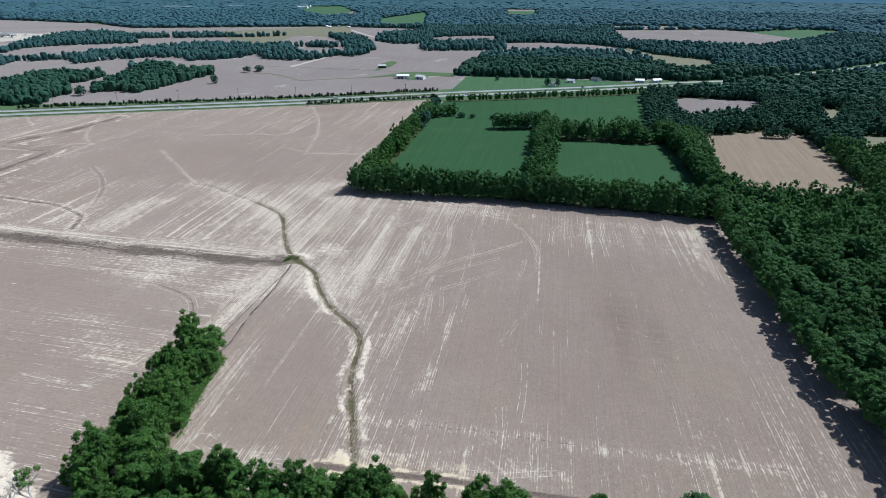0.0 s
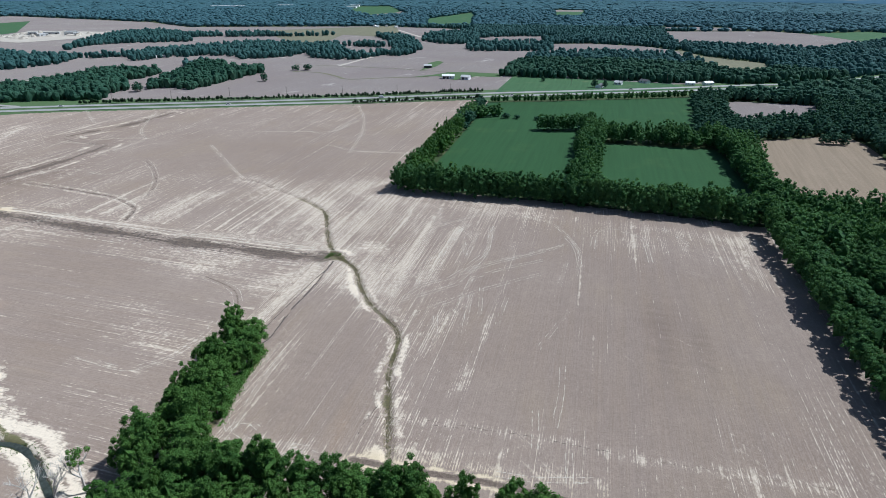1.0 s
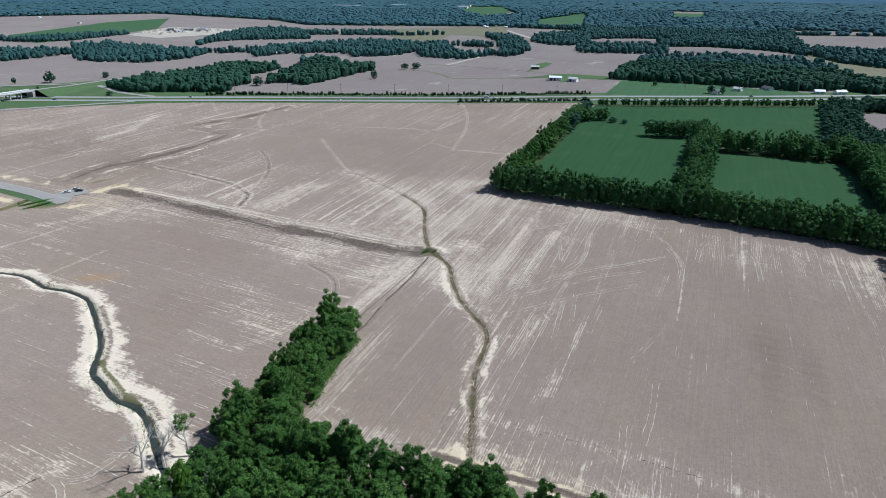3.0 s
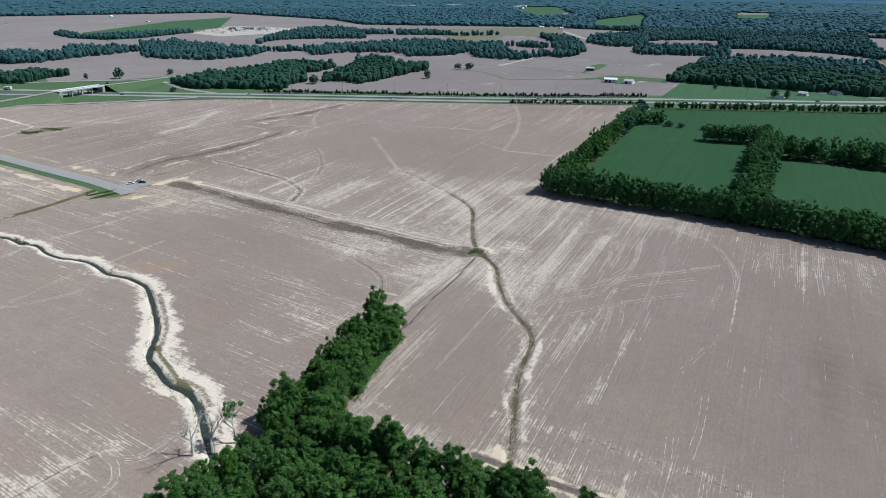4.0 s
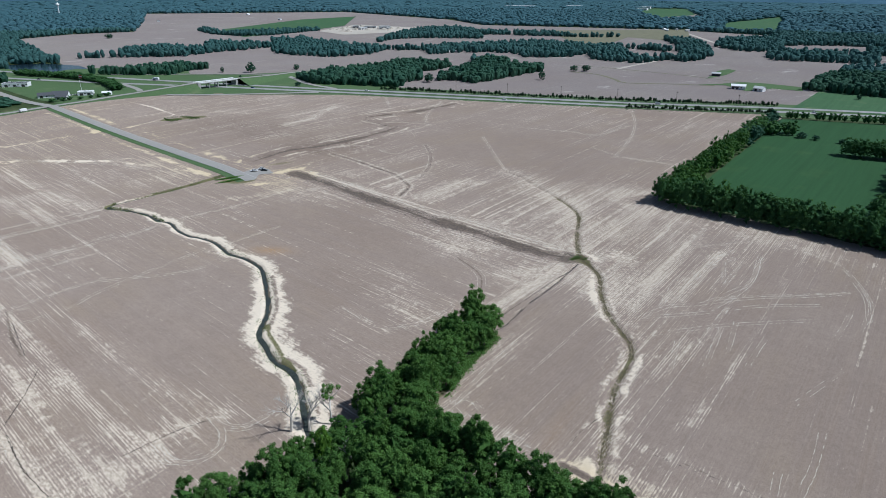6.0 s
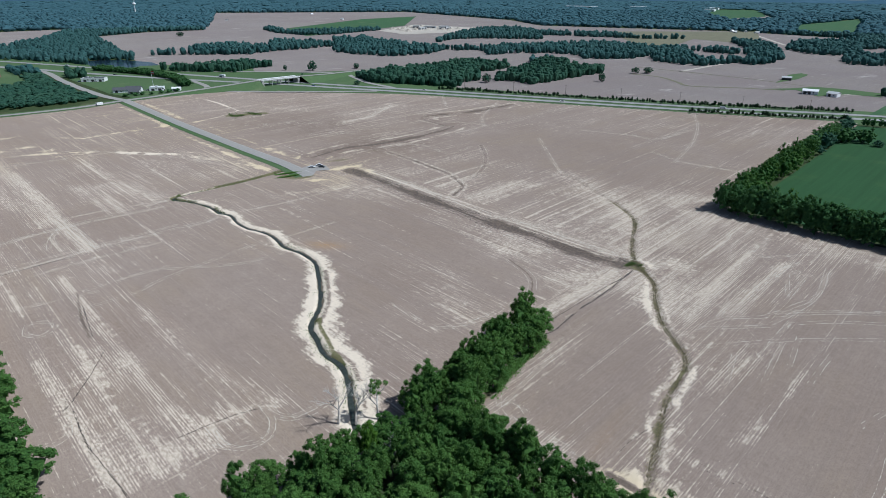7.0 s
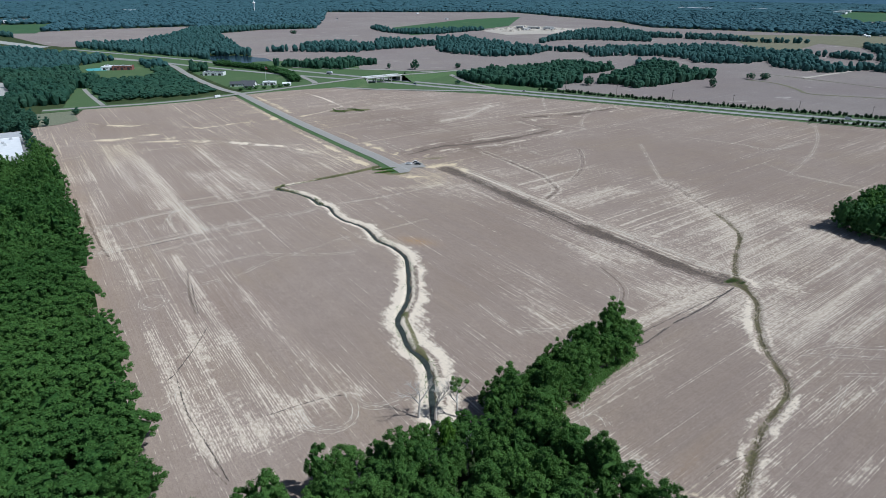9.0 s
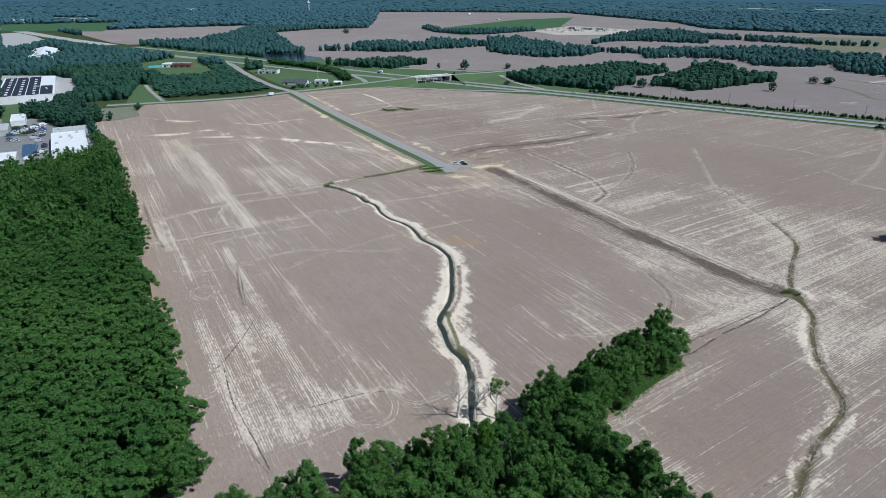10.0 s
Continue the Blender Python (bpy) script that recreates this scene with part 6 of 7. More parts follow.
def bank(line, half, slope):
    """A grass bank that carries a road: a flat top and sloping sides."""
    bm = bmesh.new()
    rows = []
    for i, (x, y) in enumerate(line):
        a, b = line[max(0, i - 1)], line[min(len(line) - 1, i + 1)]
        d = Vector((b[0] - a[0], b[1] - a[1])).normalized()
        n = Vector((-d.y, d.x))
        z = county_height(x, y)
        rows.append([bm.verts.new((x + n.x * o, y + n.y * o, k)) for o, k in ((half + slope * z + 3, -0.1), (half, z - 0.15), (-half, z - 0.15), (-half - slope * z - 3, -0.1))])
    for r, s in zip(rows, rows[1:]):
        for k in range(3):
            bm.faces.new((r[k], r[k + 1], s[k + 1], s[k]))
    bmesh.ops.recalc_face_normals(bm, faces=bm.faces)
    if sum(f.normal.z for f in bm.faces) < 0:
        bmesh.ops.reverse_faces(bm, faces=bm.faces)
    return bm


SPAN0, SPAN1 = 497, 543
for span in ([p for p in COUNTY if p[1] <= SPAN0 + 2], [p for p in COUNTY if p[1] >= SPAN1 - 2]):
    tagged(part("road_bank", bank(span, 7.5, 2.0), GRASS), "green grass bank carrying the county road", "verge", kind="structure")
road_runs = [county_height(*p) for p in COUNTY]
tagged(part("road", ribbon(COUNTY, 3.8, lambda t: road_runs[round(t * (len(COUNTY) - 1))] + 0.05), ASPHALT), "grey county road climbing over the highway", "road", kind="structure")
for pts, label in (([(-764, 486), (-712, 474), (-660, 458), (-634, 440)], "grey slip road curving up to the county road"), ([(-636, 436), (-600, 452), (-560, 476), (-513, 513), (-470, 548)], "grey slip road running down to the highway"),
                   ([(-598, 634), (-560, 612), (-520, 590), (-470, 578)], "grey slip road joining the highway"), ([(-600, 640), (-660, 610), (-740, 560), (-800, 520)], "grey slip road leaving the highway")):
    tagged(part("road", ribbon(smooth_line(pts, 6), 3.4, 0.42), ASPHALT), label, "road", kind="structure")


def box(bm, x0, x1, y0, y1, z0, z1):
    v = [bm.verts.new((x, y, z)) for z in (z0, z1) for x, y in ((x0, y0), (x1, y0), (x1, y1), (x0, y1))]
    for f in ((3, 2, 1, 0), (4, 5, 6, 7), (0, 1, 5, 4), (1, 2, 6, 5), (2, 3, 7, 6), (3, 0, 4, 7)):
        bm.faces.new([v[k] for k in f])
    return v


def boxes(*sizes, bevel=0.0):
    bm = bmesh.new()
    for s in sizes:
        box(bm, *s)
    if bevel:
        bmesh.ops.bevel(bm, geom=bm.edges[:], offset=bevel, segments=1, affect="EDGES")
    return bm


WHITE = plain("white_metal", (0.74, 0.75, 0.75), 0.45, vary=0.06, scale=0.3)
GREY_ROOF = plain("grey_metal_roof", (0.45, 0.46, 0.46), 0.5, vary=0.08, scale=0.3)
DARK_ROOF = plain("dark_shingle_roof", (0.07, 0.075, 0.085), 0.8, vary=0.15, scale=0.8)
PANEL = plain("dark_solar_panel", (0.014, 0.018, 0.034), 0.7, vary=0.15, scale=0.3)
BRICK = plain("red_brick", (0.22, 0.095, 0.075), 0.85, vary=0.15, scale=1.2)
DARK = plain("dark_opening", (0.03, 0.032, 0.035), 0.6, vary=0.1)
TEAL = plain("turquoise_pool_paint", (0.10, 0.42, 0.42), 0.3, vary=0.1)
GLASS = plain("dark_window_glass", (0.02, 0.025, 0.03), 0.08, vary=0.1)
TYRE = plain("tyre_rubber", (0.02, 0.02, 0.02), 0.9)
POLE = plain("weathered_pole", (0.16, 0.13, 0.11), 0.9, vary=0.2, scale=2)
RED = plain("red_cloth", (0.45, 0.03, 0.03), 0.8)

bridge = tagged(new("bridge"), "white concrete road bridge with parapets over the highway", "bridge")
bridge.matrix_basis = pose(-602, 520, 0, 0, 0, -12.5)
part("deck", boxes((-5.4, 5.4, -24, 24, 5.9, 6.95), bevel=0.05), CONCRETE, bridge)
for s in (-1, 1):
    part("parapet", boxes((s * 5.15 - 0.2, s * 5.15 + 0.2, -26, 26, 6.9, 7.8), bevel=0.04), WHITE, bridge, "white concrete parapet")
    part("abutment", boxes((-5.6, 5.6, s * 24 - 1.5, s * 24 + 1.5, -0.5, 5.95)), CONCRETE, bridge)
for y0 in (-11, 0, 11):
    part("pier", boxes((-5, 5, y0 - 0.5, y0 + 0.5, 4.7, 5.9), (-4.2, -3.0, y0 - 0.5, y0 + 0.5, -0.5, 4.7), (3.0, 4.2, y0 - 0.5, y0 + 0.5, -0.5, 4.7)), CONCRETE, bridge)


# ---- buildings ----
def gable(name, x, y, turn, length, width, eave, ridge, wall, roof, label, doors=1, windows=3, category="building", z=0.0):
    root = tagged(new(name), label, category)
    root.matrix_basis = pose(x, y, z, 0, 0, turn)
    l, w = length / 2, width / 2
    bm = boxes((-l, l, -w, w, -0.3, eave))
    for s in (-1, 1):
        bm.faces.new([bm.verts.new(c) for c in ((s * l, -w, eave), (s * l, w, eave), (s * l, 0, ridge))])
    part("wall", bm, wall, root)
    bm = bmesh.new()
    o = 0.5
    drop = (ridge - eave) * o / w
    top = [[bm.verts.new((a, b, c + 0.12)) for b, c in ((-w - o, eave - drop), (0, ridge), (w + o, eave - drop))] for a in (-l - o, l + o)]
    low = [[bm.verts.new((v.co.x, v.co.y, v.co.z - 0.2)) for v in row] for row in top]
    for k in range(2):
        bm.faces.new((top[0][k], top[1][k], top[1][k + 1], top[0][k + 1]))
        bm.faces.new((low[0][k + 1], low[1][k + 1], low[1][k], low[0][k]))
        for e in (0, 1):
            bm.faces.new((top[e][k], top[e][k + 1], low[e][k + 1], low[e][k]))
    for k in (0, 2):
        bm.faces.new((top[0][k], low[0][k], low[1][k], top[1][k]))
    bmesh.ops.recalc_face_normals(bm, faces=bm.faces)
    part("roof", bm, roof, root)
    for i in range(doors):
        c = -l + (i + 0.5) * length / max(1, doors) * 0.6
        part("door", boxes((c - 1.4, c + 1.4, -w - 0.06, -w + 0.05, 0, min(3.2, eave * 0.8))), DARK, root)
    for i in range(windows):
        c = -l + (i + 0.7) * length / (windows + 0.4)
        for s in (-1, 1):
            part("window", boxes((c - 0.7, c + 0.7, s * (w + 0.01) - 0.05, s * (w + 0.01) + 0.05, eave * 0.38, eave * 0.75)), GLASS, root)
    return root


def flat(name, x, y, turn, length, width, height, wall, roof, label, units=6, docks=4, seed=1):
    r = random.Random(seed)
    root = tagged(new(name), label, "building")
    root.matrix_basis = pose(x, y, 0, 0, 0, turn)
    l, w = length / 2, width / 2
    part("wall", boxes((-l, l, -w, w, -0.3, height)), wall, root)
    part("roof", boxes((-l + 0.3, l - 0.3, -w + 0.3, w - 0.3, height + 0.004, height + 0.15)), roof, root)
    for a, b, c, d in ((-l - 0.1, l + 0.1, -w - 0.1, -w + 0.3), (-l - 0.1, l + 0.1, w - 0.3, w + 0.1), (-l - 0.1, -l + 0.3, -w + 0.3, w - 0.3), (l - 0.3, l + 0.1, -w + 0.3, w - 0.3)):
        part("parapet", boxes((a, b, c, d, height - 0.3, height + 0.5)), wall, root)
    for i in range(units):
        a, b = r.uniform(-l * 0.85, l * 0.85), r.uniform(-w * 0.8, w * 0.8)
        part("roof_unit", boxes((a - 1.2, a + 1.2, b - 0.9, b + 0.9, height + 0.1, height + 1.4), bevel=0.08), GREY_ROOF, root)
    for i in range(docks):
        c = -l + (i + 0.5) * length / docks
        part("door", boxes((c - 1.7, c + 1.7, -w - 0.06, -w + 0.05, 0.1, min(4.0, height * 0.7))), DARK, root)
        part("window", boxes((c + 2.6, c + 4.6, -w - 0.05, -w + 0.05, height * 0.5, height * 0.72)), GLASS, root)
    return root


gable("barn", -62, 820, 3, 15.5, 9, 4.0, 5.6, WHITE, WHITE, "long white metal barn on the farm lawn", 2, 2, "barn")
gable("barn", -39, 816, -20, 11, 9, 3.6, 5.4, WHITE, GREY_ROOF, "white metal barn with a pale grey roof", 1, 2, "barn")
gable("shed", -100, 926, 5, 11, 7, 3.4, 4.8, DARK, GREY_ROOF, "dark open-sided farm shed with a grey roof", 2, 0, "shed")
sheet("lawn", plan_farmlawn, 0.2, GRASS, "green farm lawn round the white barns", "ground")
sheet("lawn", plan_farmlawn2, 0.2, GRASS, "narrow green strip beside the dark farm shed", "ground")

flat("warehouse", -524, 95, -11.5, 66, 23, 5.5, WHITE, WHITE, "white flat-roofed warehouse beside the wood", 5, 5, 3)
flat("warehouse", -571, 106, -11.5, 22, 24, 4.5, GREY_ROOF, GREY_ROOF, "lower grey-roofed wing beside the white warehouse", 2, 2, 4)
works = flat("factory", -830, 124, -12, 150, 52, 7.5, WHITE, WHITE, "large white factory with dark panels on its roof", 4, 9, 5)
for i in range(9):
    for j in range(4):
        if j < 3 or i > 4:
            x0, y0 = -74 + i * 16.4, -24.5 + j * 12.2
            part("roof_panel", boxes((x0, x0 + 15.6, y0, y0 + 11.4, 7.66, 7.9)), PANEL, works, "dark roof panel field")
for i in range(22):
    x0, y0 = -66 + (i * 37 % 130), -19 + 12.2 * (i % 3)
    part("skylight", boxes((x0, x0 + 4.5, y0, y0 + 2.6, 7.91, 8.4)), WHITE, works, "white skylight")
gable("depot", -1205, 212, -14, 150, 34, 8, 12, WHITE, WHITE, "long white depot with a pitched roof among trees", 5, 6)
flat("school", -946, 338, 52, 26, 12, 5.5, BRICK, GREY_ROOF, "red brick school with a grey flat roof", 3, 3, 7)
flat("school_wing", -962, 326, 52, 18, 20, 4.5, WHITE, WHITE, "low white wing beside the brick school", 2, 2, 8)
flat("shop", -806, 402, 42, 27, 12, 4, WHITE, DARK_ROOF, "low white shop with a dark roof by the road", 2, 3, 9)
gable("house", -691, 386, 45, 16, 10, 3.2, 6.2, WHITE, DARK_ROOF, "white house with a dark blue-grey roof", 1, 3, "house")
flat("shop", -679, 407, 45, 15, 9, 3.8, WHITE, WHITE, "small white roadside shop", 1, 2, 11)
gable("house", -700, 374, 50, 12, 8, 3.0, 5.4, WHITE, DARK_ROOF, "low house with a dark roof by the crossroads", 1, 2, "house")
gable("house", -676, 378, 40, 11, 7, 2.8, 5.0, GREY_ROOF, DARK_ROOF, "grey house with a dark roof by the crossroads", 1, 2, "house")
gable("shed", -660, 419, 45, 9, 6, 2.8, 4.0, WHITE, WHITE, "small white shed by the county road", 1, 0, "shed")
flat("annex", -505, 52, -11, 26, 12, 4.5, GREY_ROOF, WHITE, "low white-roofed annex at the yard's edge", 1, 2, 12)
flat("annex", -655, 84, -11, 34, 11, 4, WHITE, WHITE, "long low white building in the yard", 2, 3, 14)
flat("annex", -640, 58, -11, 22, 9, 3.5, GREY_ROOF, WHITE, "small pale building in the yard", 1, 2, 16)
flat("annex", -618, 66, -11, 30, 10, 4, GREY_ROOF, GREY_ROOF, "low grey building in the yard", 1, 3, 13)
sheet("pool_water", plan_pool, 0.2, TEAL, "turquoise swimming pool beside the school", "pool")
sheet("basin_water", [(-517, 62), (-516, 71), (-556, 80), (-559, 70)], 0.1, BASIN, "blue retention pond in the yard", "pond")
for i, (x, y) in enumerate(plan_houses + plan_houses5):
    gable("house", x, y, 25 * i, 9 + 1.5 * (i % 3), 6.5, 2.8, 4.6, WHITE, (GREY_ROOF, DARK_ROOF, GREY_ROOF, WHITE)[i % 4], "small white distant house among trees", 1, 2, "house")
for x, y, l in ((-1290, 3060, 150), (-1060, 3217, 70), (-740, 3268, 90), (-690, 3070, 45), (-2750, 1058, 60), (-2310, 350, 80), (-2262, 512, 60)):
    flat("warehouse", x, y, 2, l, 40, 8, WHITE, WHITE, "very distant long white warehouse", 0, 3, 15)
for x, y in ((-2400, 1405), (-2978, 1745)):
    tower = tagged(new("water_tower"), "pale water tower far off above the woods", "water tower", group="water towers")
    tower.matrix_basis = pose(x, y, 0)
    bm = bmesh.new()
    bmesh.ops.create_cone(bm, cap_ends=True, segments=12, radius1=2.4, radius2=1.6, depth=32, matrix=Matrix.Translation((0, 0, 16)))
    part("shaft", bm, WHITE, tower)
    bm = bmesh.new()
    bmesh.ops.create_uvsphere(bm, u_segments=16, v_segments=10, radius=6.5, matrix=Matrix.Translation((0, 0, 35)) @ Matrix.Diagonal((1, 1, 0.75, 1)))
    part("tank", bm, WHITE, tower, smooth=True)
r = random.Random(4)
for i in range(30):
    bm = bmesh.new()
    bmesh.ops.create_cone(bm, cap_ends=True, segments=9, radius1=r.uniform(6, 13), radius2=r.uniform(0.5, 2), depth=r.uniform(3, 7))
    for v in bm.verts:
        v.co += Vector((r.uniform(-1.5, 1.5), r.uniform(-1.5, 1.5), 2.6))
    ob = part("gravel_heap", bm, GRAVEL)
    ob.matrix_basis = pose(r.uniform(-1100, -920), r.uniform(1300, 1490), 0)
    tagged(ob, "pale heap of gravel in the distant works", "heap", group="gravel heaps")
for i in range(7):
    flat("works_shed", r.uniform(-1090, -930), r.uniform(1330, 1480), r.uniform(0, 90), r.uniform(14, 28), 10, r.uniform(4, 8), GREY_ROOF, GREY_ROOF, "pale shed in the distant gravel works", 0, 2, 20 + i)


# ---- vehicles ----
def car(name, paint, label, van=False):
    root = tagged(new(name), label, "car")
    l, w, h = (2.9, 1.0, 1.35) if van else (2.25, 0.9, 0.78)
    part("body", boxes((-l, l, -w, w, 0.32, h), bevel=0.12), paint, root)
    bm = bmesh.new()
    v = box(bm, -l * 0.62 if not van else -l * 0.96, l * 0.42 if not van else l * 0.6, -w * 0.92, w * 0.92, h - 0.02, h + (0.62 if not van else 0.95))
    for k in v[4:]:
        k.co.x *= 0.72 if not van else 0.94
        k.co.y *= 0.84
    part("cabin", bm, paint if van else GLASS, root)
    if not van:
        part("roof", boxes((-l * 0.42, l * 0.27, -w * 0.74, w * 0.74, h + 0.6, h + 0.66)), paint, root)
    else:
        part("windscreen", boxes((l * 0.55, l * 0.61, -w * 0.7, w * 0.7, h + 0.2, h + 0.75)), GLASS, root)
    for a in (-0.62, 0.62):
        for b in (-1, 1):
            bm = bmesh.new()
            bmesh.ops.create_cone(bm, cap_ends=True, segments=10, radius1=0.34, radius2=0.34, depth=0.22, matrix=pose(a * l, b * (w - 0.1), 0.34, 90, 0, 0))
            part("wheel", bm, TYRE, root)
    return root


PAINTS = [plain("car_paint_" + n, c, 0.3, vary=0.03) for n, c in (("white", (0.75, 0.75, 0.75)), ("silver", (0.42, 0.43, 0.45)), ("red", (0.20, 0.035, 0.03)), ("dark", (0.03, 0.03, 0.035)), ("blue", (0.04, 0.08, 0.20)))]
CAR_NAMES = ("white", "silver grey", "dark red", "black", "dark blue")
parked = [(-301, 281, 40), (-296, 285, 30), (-300, 287, 20)]
for x, y in plan_lotcars:
    parked += [(x, y, r.uniform(60, 100)), (x + 3.2, y - 0.6, r.uniform(60, 100)), (x - 6.5, y + 1.3, r.uniform(60, 100))]
parked += [(-632 + 3.1 * k + 0.4 * q, 78 + 6.5 * q - 0.6 * k, 80 + 4 * (k % 3)) for q in range(4) for k in range(11) if (k * 5 + q * 3) % 4]
parked += [(-690 + 4 * k, 396 + 3.5 * k, 45) for k in range(5)] + [(-815 + 5 * k, 388 + 4 * k, 40) for k in range(4)] + [(-778 - 3 * k, 150 + k, 80) for k in range(6)]
driven = []
for k in range(12):
    line = (SOUTHBOUND, NORTHBOUND)[k % 2]
    i = 8 + (k * 7) % (len(line) - 20)
    (x0, y0), (x1, y1) = line[i], line[i + 1]
    driven.append((x0, y0 + 2 * (-1) ** k, math.degrees(math.atan2(y1 - y0, x1 - x0))))
made = {}
for i, (x, y, turn) in enumerate(parked + driven):
    k = (0, 3, 1, 0, 3, 2, 1, 4, 0, 1, 3)[(i * 3 + i // 7) % 11] if i > 2 else (0, 3, 0)[i]
    z = 0.37 if i >= len(parked) else (0.02 if i >= 3 else 0.30)
    van = i % 6 == 4
    m = pose(x, y, z, 0, 0, turn)
    if (k, van) in made:
        copy_thing(made[k, van], m)
    else:
        made[k, van] = car("van" if van else "car", PAINTS[k], CAR_NAMES[k] + (" delivery van on pale paving" if van else " car standing on pale paving"), van)
        made[k, van].matrix_basis = m
        tagged(made[k, van], group="vehicles")
lorry = tagged(new("box_truck"), "white box truck on the highway", "truck", group="vehicles")
lorry.matrix_basis = pose(-706, 516, 0.36, 0, 0, 195)
part("box", boxes((-4.5, 2.2, -1.2, 1.2, 1.0, 3.5), bevel=0.06), WHITE, lorry)
part("cab", boxes((2.4, 4.4, -1.1, 1.1, 0.6, 2.7), bevel=0.2), PAINTS[0], lorry)
for a in (-3, 3.2):
    for b in (-1, 1):
        bm = bmesh.new()
        bmesh.ops.create_cone(bm, cap_ends=True, segments=10, radius1=0.45, radius2=0.45, depth=0.3, matrix=pose(a, b * 1.0, 0.45, 90, 0, 0))
        part("wheel", bm, TYRE, lorry)
trailer = tagged(new("trailer"), "small white box trailer on the road shoulder", "trailer")
trailer.matrix_basis = pose(-638, 318, 0.3, 0, 0, 88)
part("body", boxes((-3, 3, -1.2, 1.2, 0.6, 2.9), bevel=0.05), WHITE, trailer)
for b in (-1, 1):
    bm = bmesh.new()
    bmesh.ops.create_cone(bm, cap_ends=True, segments=10, radius1=0.36, radius2=0.36, depth=0.22, matrix=pose(0, b * 1.1, 0.36, 90, 0, 0))
    part("wheel", bm, TYRE, trailer)

# ---- end of the access road ----
pad = [(-304, 271), (-290, 262), (-287, 268), (-293, 277), (-287, 284), (-297, 290), (-305, 286), (-306, 278)]
sheet("road_end", pad, 0.24, ASPHALT, "grey asphalt turning place at the end of the road", "road")

# ---- single trees, cedars, poles ----
def lone_tree(x, y, wide, tall, k):
    ob = copy_thing(lone_kinds[k % 3], Matrix.Identity(4)) if k > 2 else lone_kinds[k]
    ob.matrix_basis = pose(x, y, 0, 0, 0, 77 * k) @ Matrix.Diagonal((0.7 * wide, 0.7 * wide, tall, 1))
    ob["label"], ob["group"] = "single dark green broadleaf tree standing in open fields", "single trees"


LONE = [puff_crown(80 + i, 40, 800, 0.42, 4.6, 13, 0.0, (0.15, 0.27), floor=-0.85) for i in range(3)]
lone_kinds = [tree("broadleaf_tree", LONE[i], LEAF_MID_HAZE, "single dark green broadleaf tree standing in open fields", 60 + i) for i in range(3)]


for k, (x, y, wide, tall) in enumerate(((-289, 770, 1.35, 0.9), (-404, 680, 1.9, 0.85), (-281, 874, 1.7, 0.62), (-266, 882, 1.9, 0.7), (117, 764, 1.2, 0.85), (129, 762, 0.9, 0.7), (59, 806, 0.8, 0.5), (256, 497, 1.3, 0.62), (263, 496, 1.4, 0.78), (270, 495, 1.3, 0.66),
                                        (-660, 632, 2.0, 1.05), (-692, 611, 0.8, 0.6), (-626, 686, 1.3, 0.6), (-583, 552, 0.9, 0.35), (-522, 572, 1.1, 0.4), (-1328, 874, 2.4, 0.8), (10, 572, 1.2, 0.4), (20, 570, 0.9, 0.3), (38, 566, 0.8, 0.3), (-620, 575, 0.6, 0.45))):
    lone_tree(x, y, wide, tall, k)
young = tree("young_tree", FINE[2], LEAF_BRIGHT, "young bright yellow-green tree in the near wood", 40)
young.matrix_basis = pose(-86, 92, 0) @ Matrix.Diagonal((0.45, 0.45, 0.86, 1))

cedar_crown = crown_template(90, 5, 200, 0.34, 1, width=1.25, low=0.03, top=5.6, pointed=0.9)
cedar = tree("cedar", cedar_crown, CEDAR, "small dark cedar in the row along the highway", 50, 3.5, 0.09)
cedar["group"] = "cedars along the highway"
row = []
for line, off, x0, x1 in ((NORTHBOUND, 10, -420, -12), (SOUTHBOUND, -12, -150, -18)):
    pts = smooth_line(line, 2.3)
    for (a, b), (c, d) in zip(pts, pts[1:]):
        if x0 < a < x1:
            row.append((a - 0.25 * off, b + 0.97 * off))
rc = np.random.RandomState(8)
for i, (a, b) in enumerate(row):
    m = pose(a + rc.uniform(-1, 1), b + rc.uniform(-1, 1), 0, 0, 0, rc.uniform(0, 360)) @ Matrix.Diagonal((*(rc.uniform(0.9, 1.7),) * 2, rc.uniform(0.45, 1.15), 1))
    if i == 0:
        cedar.matrix_basis = m
    else:
        copy_thing(cedar, Matrix.Identity(4)).matrix_basis = m

pole = tagged(new("power_pole"), "slender weathered wooden power pole in the field", "pole", group="power poles")
bm = bmesh.new()
bmesh.ops.create_cone(bm, cap_ends=True, segments=7, radius1=0.2, radius2=0.13, depth=12, matrix=Matrix.Translation((0, 0, 6)))
part("post", bm, POLE, pole)
part("crossarm", boxes((-1.2, 1.2, -0.07, 0.07, 11.0, 11.2)), POLE, pole)
spots = [(-398 + 58 * k, 620 + 12.8 * k) for k in range(7)] + [(90 + 60 * k, 770 + 15 * k) for k in range(4)]
for i, (a, b) in enumerate(spots):
    if i == 0:
        pole.matrix_basis = pose(a, b, 0, 0, 0, 15)
    else:
        copy_thing(pole, pose(a, b, 0, 0, 0, 15))
flagpole = tagged(new("flagpole"), "tall pole with a large red and white flag", "flagpole")
flagpole.matrix_basis = pose(-681, 404, 0)
bm = bmesh.new()
bmesh.ops.create_cone(bm, cap_ends=True, segments=8, radius1=0.18, radius2=0.1, depth=22, matrix=Matrix.Translation((0, 0, 11)))
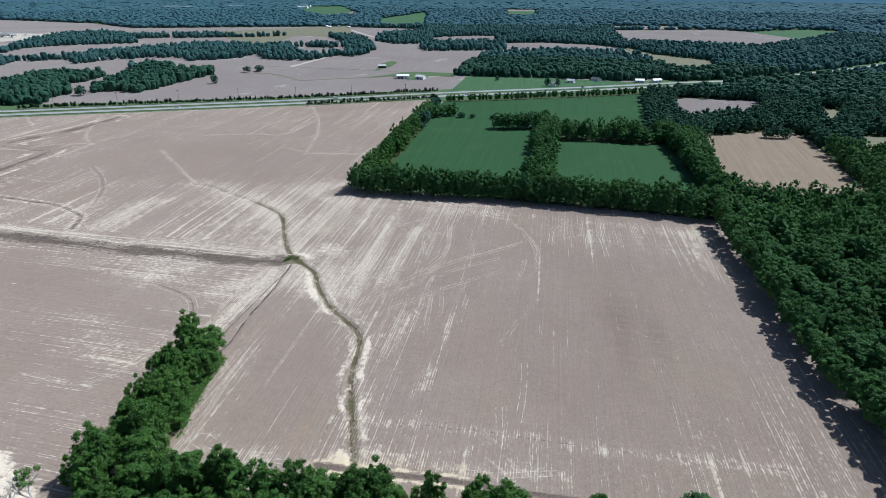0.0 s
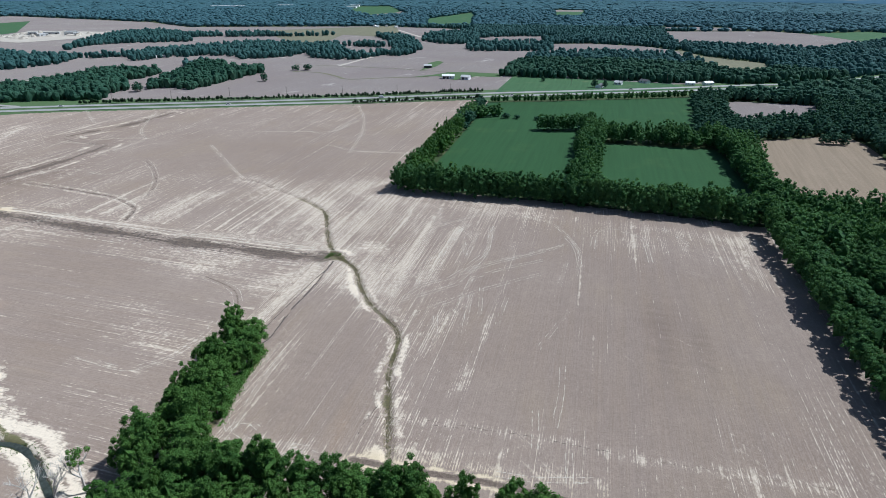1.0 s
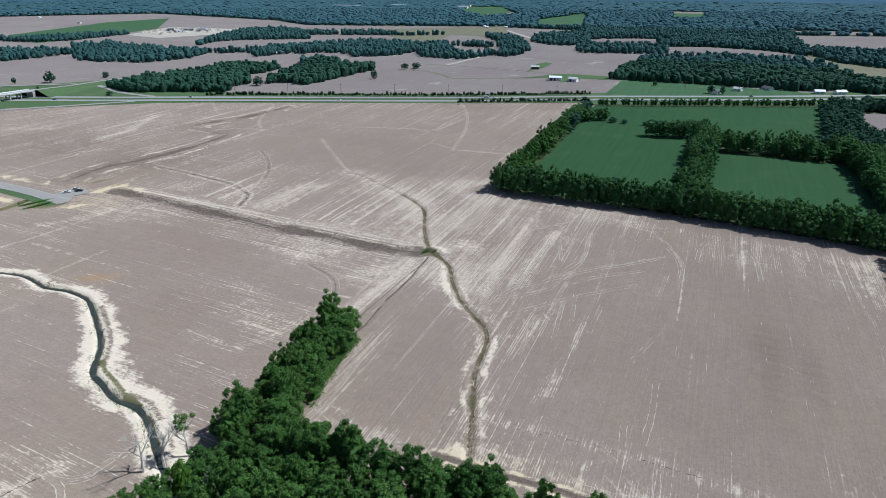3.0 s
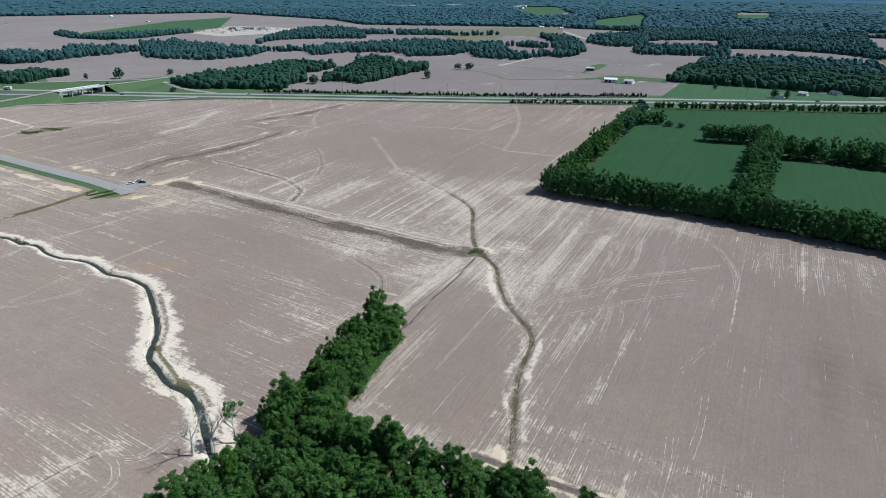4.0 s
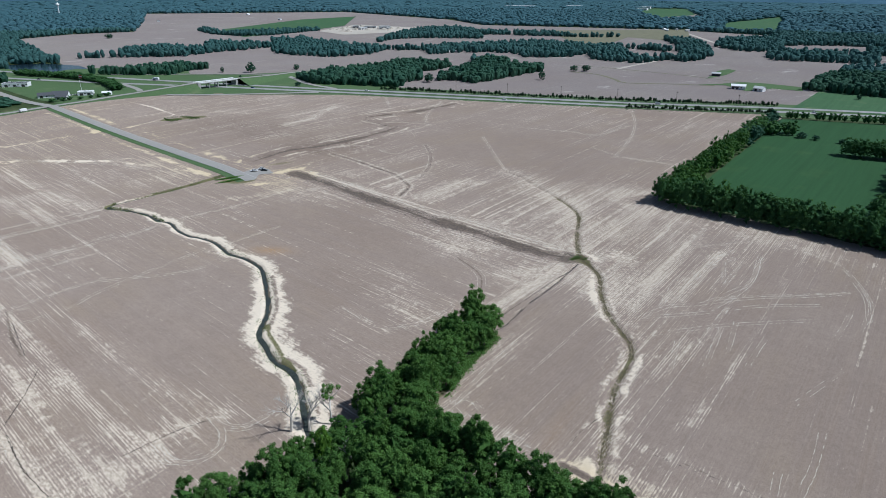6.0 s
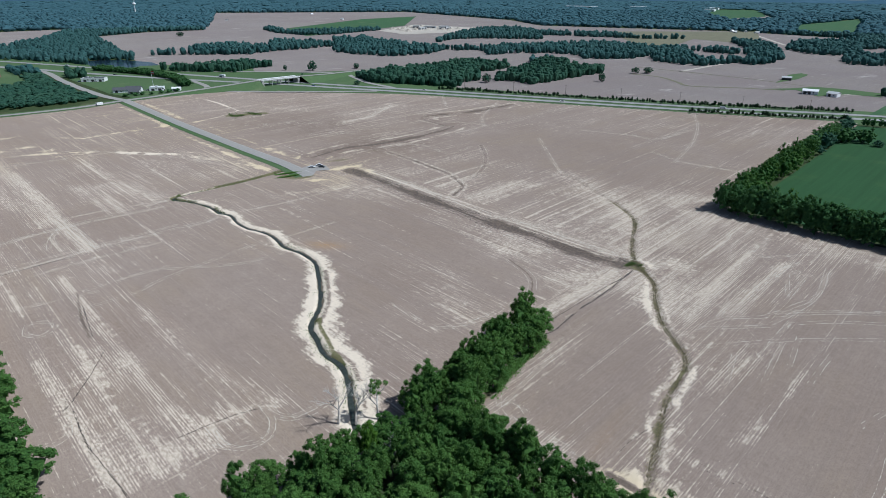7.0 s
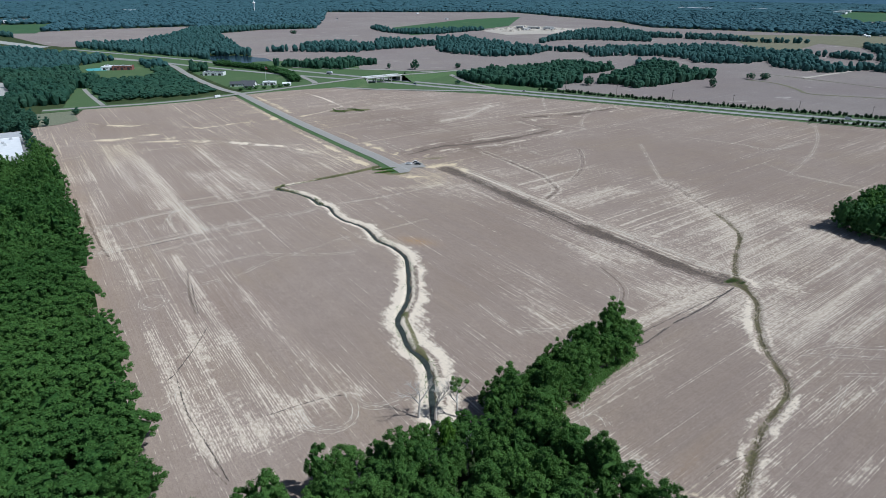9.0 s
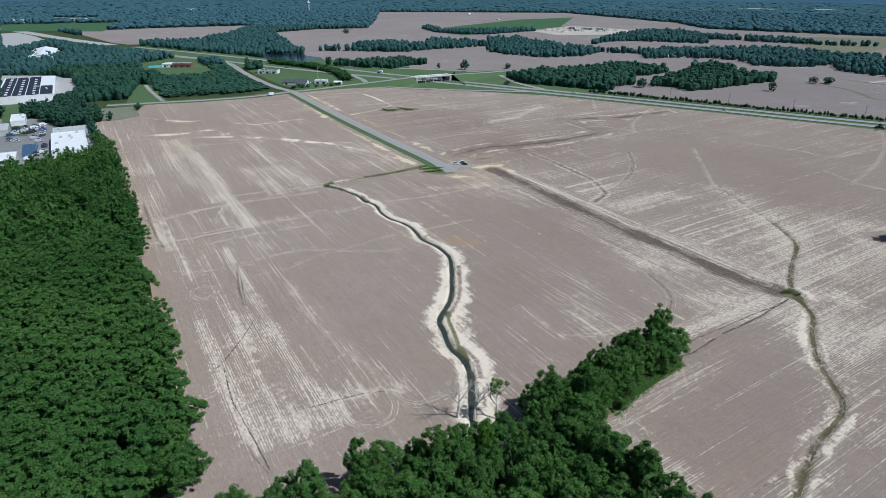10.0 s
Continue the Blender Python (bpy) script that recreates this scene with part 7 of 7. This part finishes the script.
part("post", bm, WHITE, flagpole)
part("flag", boxes((0.1, 5.5, -0.03, 0.03, 18.3, 21.6)), RED, flagpole)
part("flag_stripe", boxes((0.1, 5.5, -0.05, 0.05, 19.4, 20.4)), WHITE, flagpole)


# ---- dead trees by the stream ----
def dead_tree(x, y, height, seed, label):
    rr = random.Random(seed)
    bm = bmesh.new()

    def limb(a, way, length, r, depth):
        b = a + way * length
        m = look(a, b).to_3x3()
        sides = 6 if depth < 2 else 4
        rows = [[bm.verts.new(c + m @ Vector((k * math.cos(6.2832 * i / sides), k * math.sin(6.2832 * i / sides), 0))) for i in range(sides)] for c, k in ((a, r), (b, r * 0.6))]
        for i in range(sides):
            bm.faces.new((rows[0][i], rows[0][(i + 1) % sides], rows[1][(i + 1) % sides], rows[1][i]))
        if depth < 5:
            for _ in range(3 if depth < 4 else 2):
                side = Vector((rr.uniform(-1, 1), rr.uniform(-1, 1), rr.uniform(-0.25, 0.7)))
                limb(a + way * length * rr.uniform(0.7, 1.0), (way + side * 0.75).normalized(), length * rr.uniform(0.55, 0.8), r * 0.55, depth + 1)

    limb(Vector((0, 0, -0.2)), Vector((rr.uniform(-0.15, 0.15), rr.uniform(-0.15, 0.15), 1)).normalized(), height * 0.36, 0.40, 0)
    bmesh.ops.recalc_face_normals(bm, faces=bm.faces)
    root = tagged(new("dead_tree"), label, "tree", group="dead trees")
    root.matrix_basis = pose(x, y, 0)
    part("trunk", bm, DEAD, root)
    return root


leafy = dead_tree(-96, 107, 15, 3, "bleached dying tree with a few leaves at its top")
v, t, a = crown_template(95, 16, 520, 0.28, 1, width=3.6, low=0.58, top=14.5, small=0.12, large=0.24, hull=0.2, heart=0.2)
c = new("crown", mesh_from("crown", v, t, LEAF, dict(tint=a)))
c.parent = leafy
dead_tree(-104, 99, 16, 5, "bare bleached dead tree leaning over the stream")
dead_tree(-79, 92, 11, 8, "bare grey dead tree rising from the wood")
dead_tree(-100, 102, 13, 11, "low bare dead tree at the stream bank")
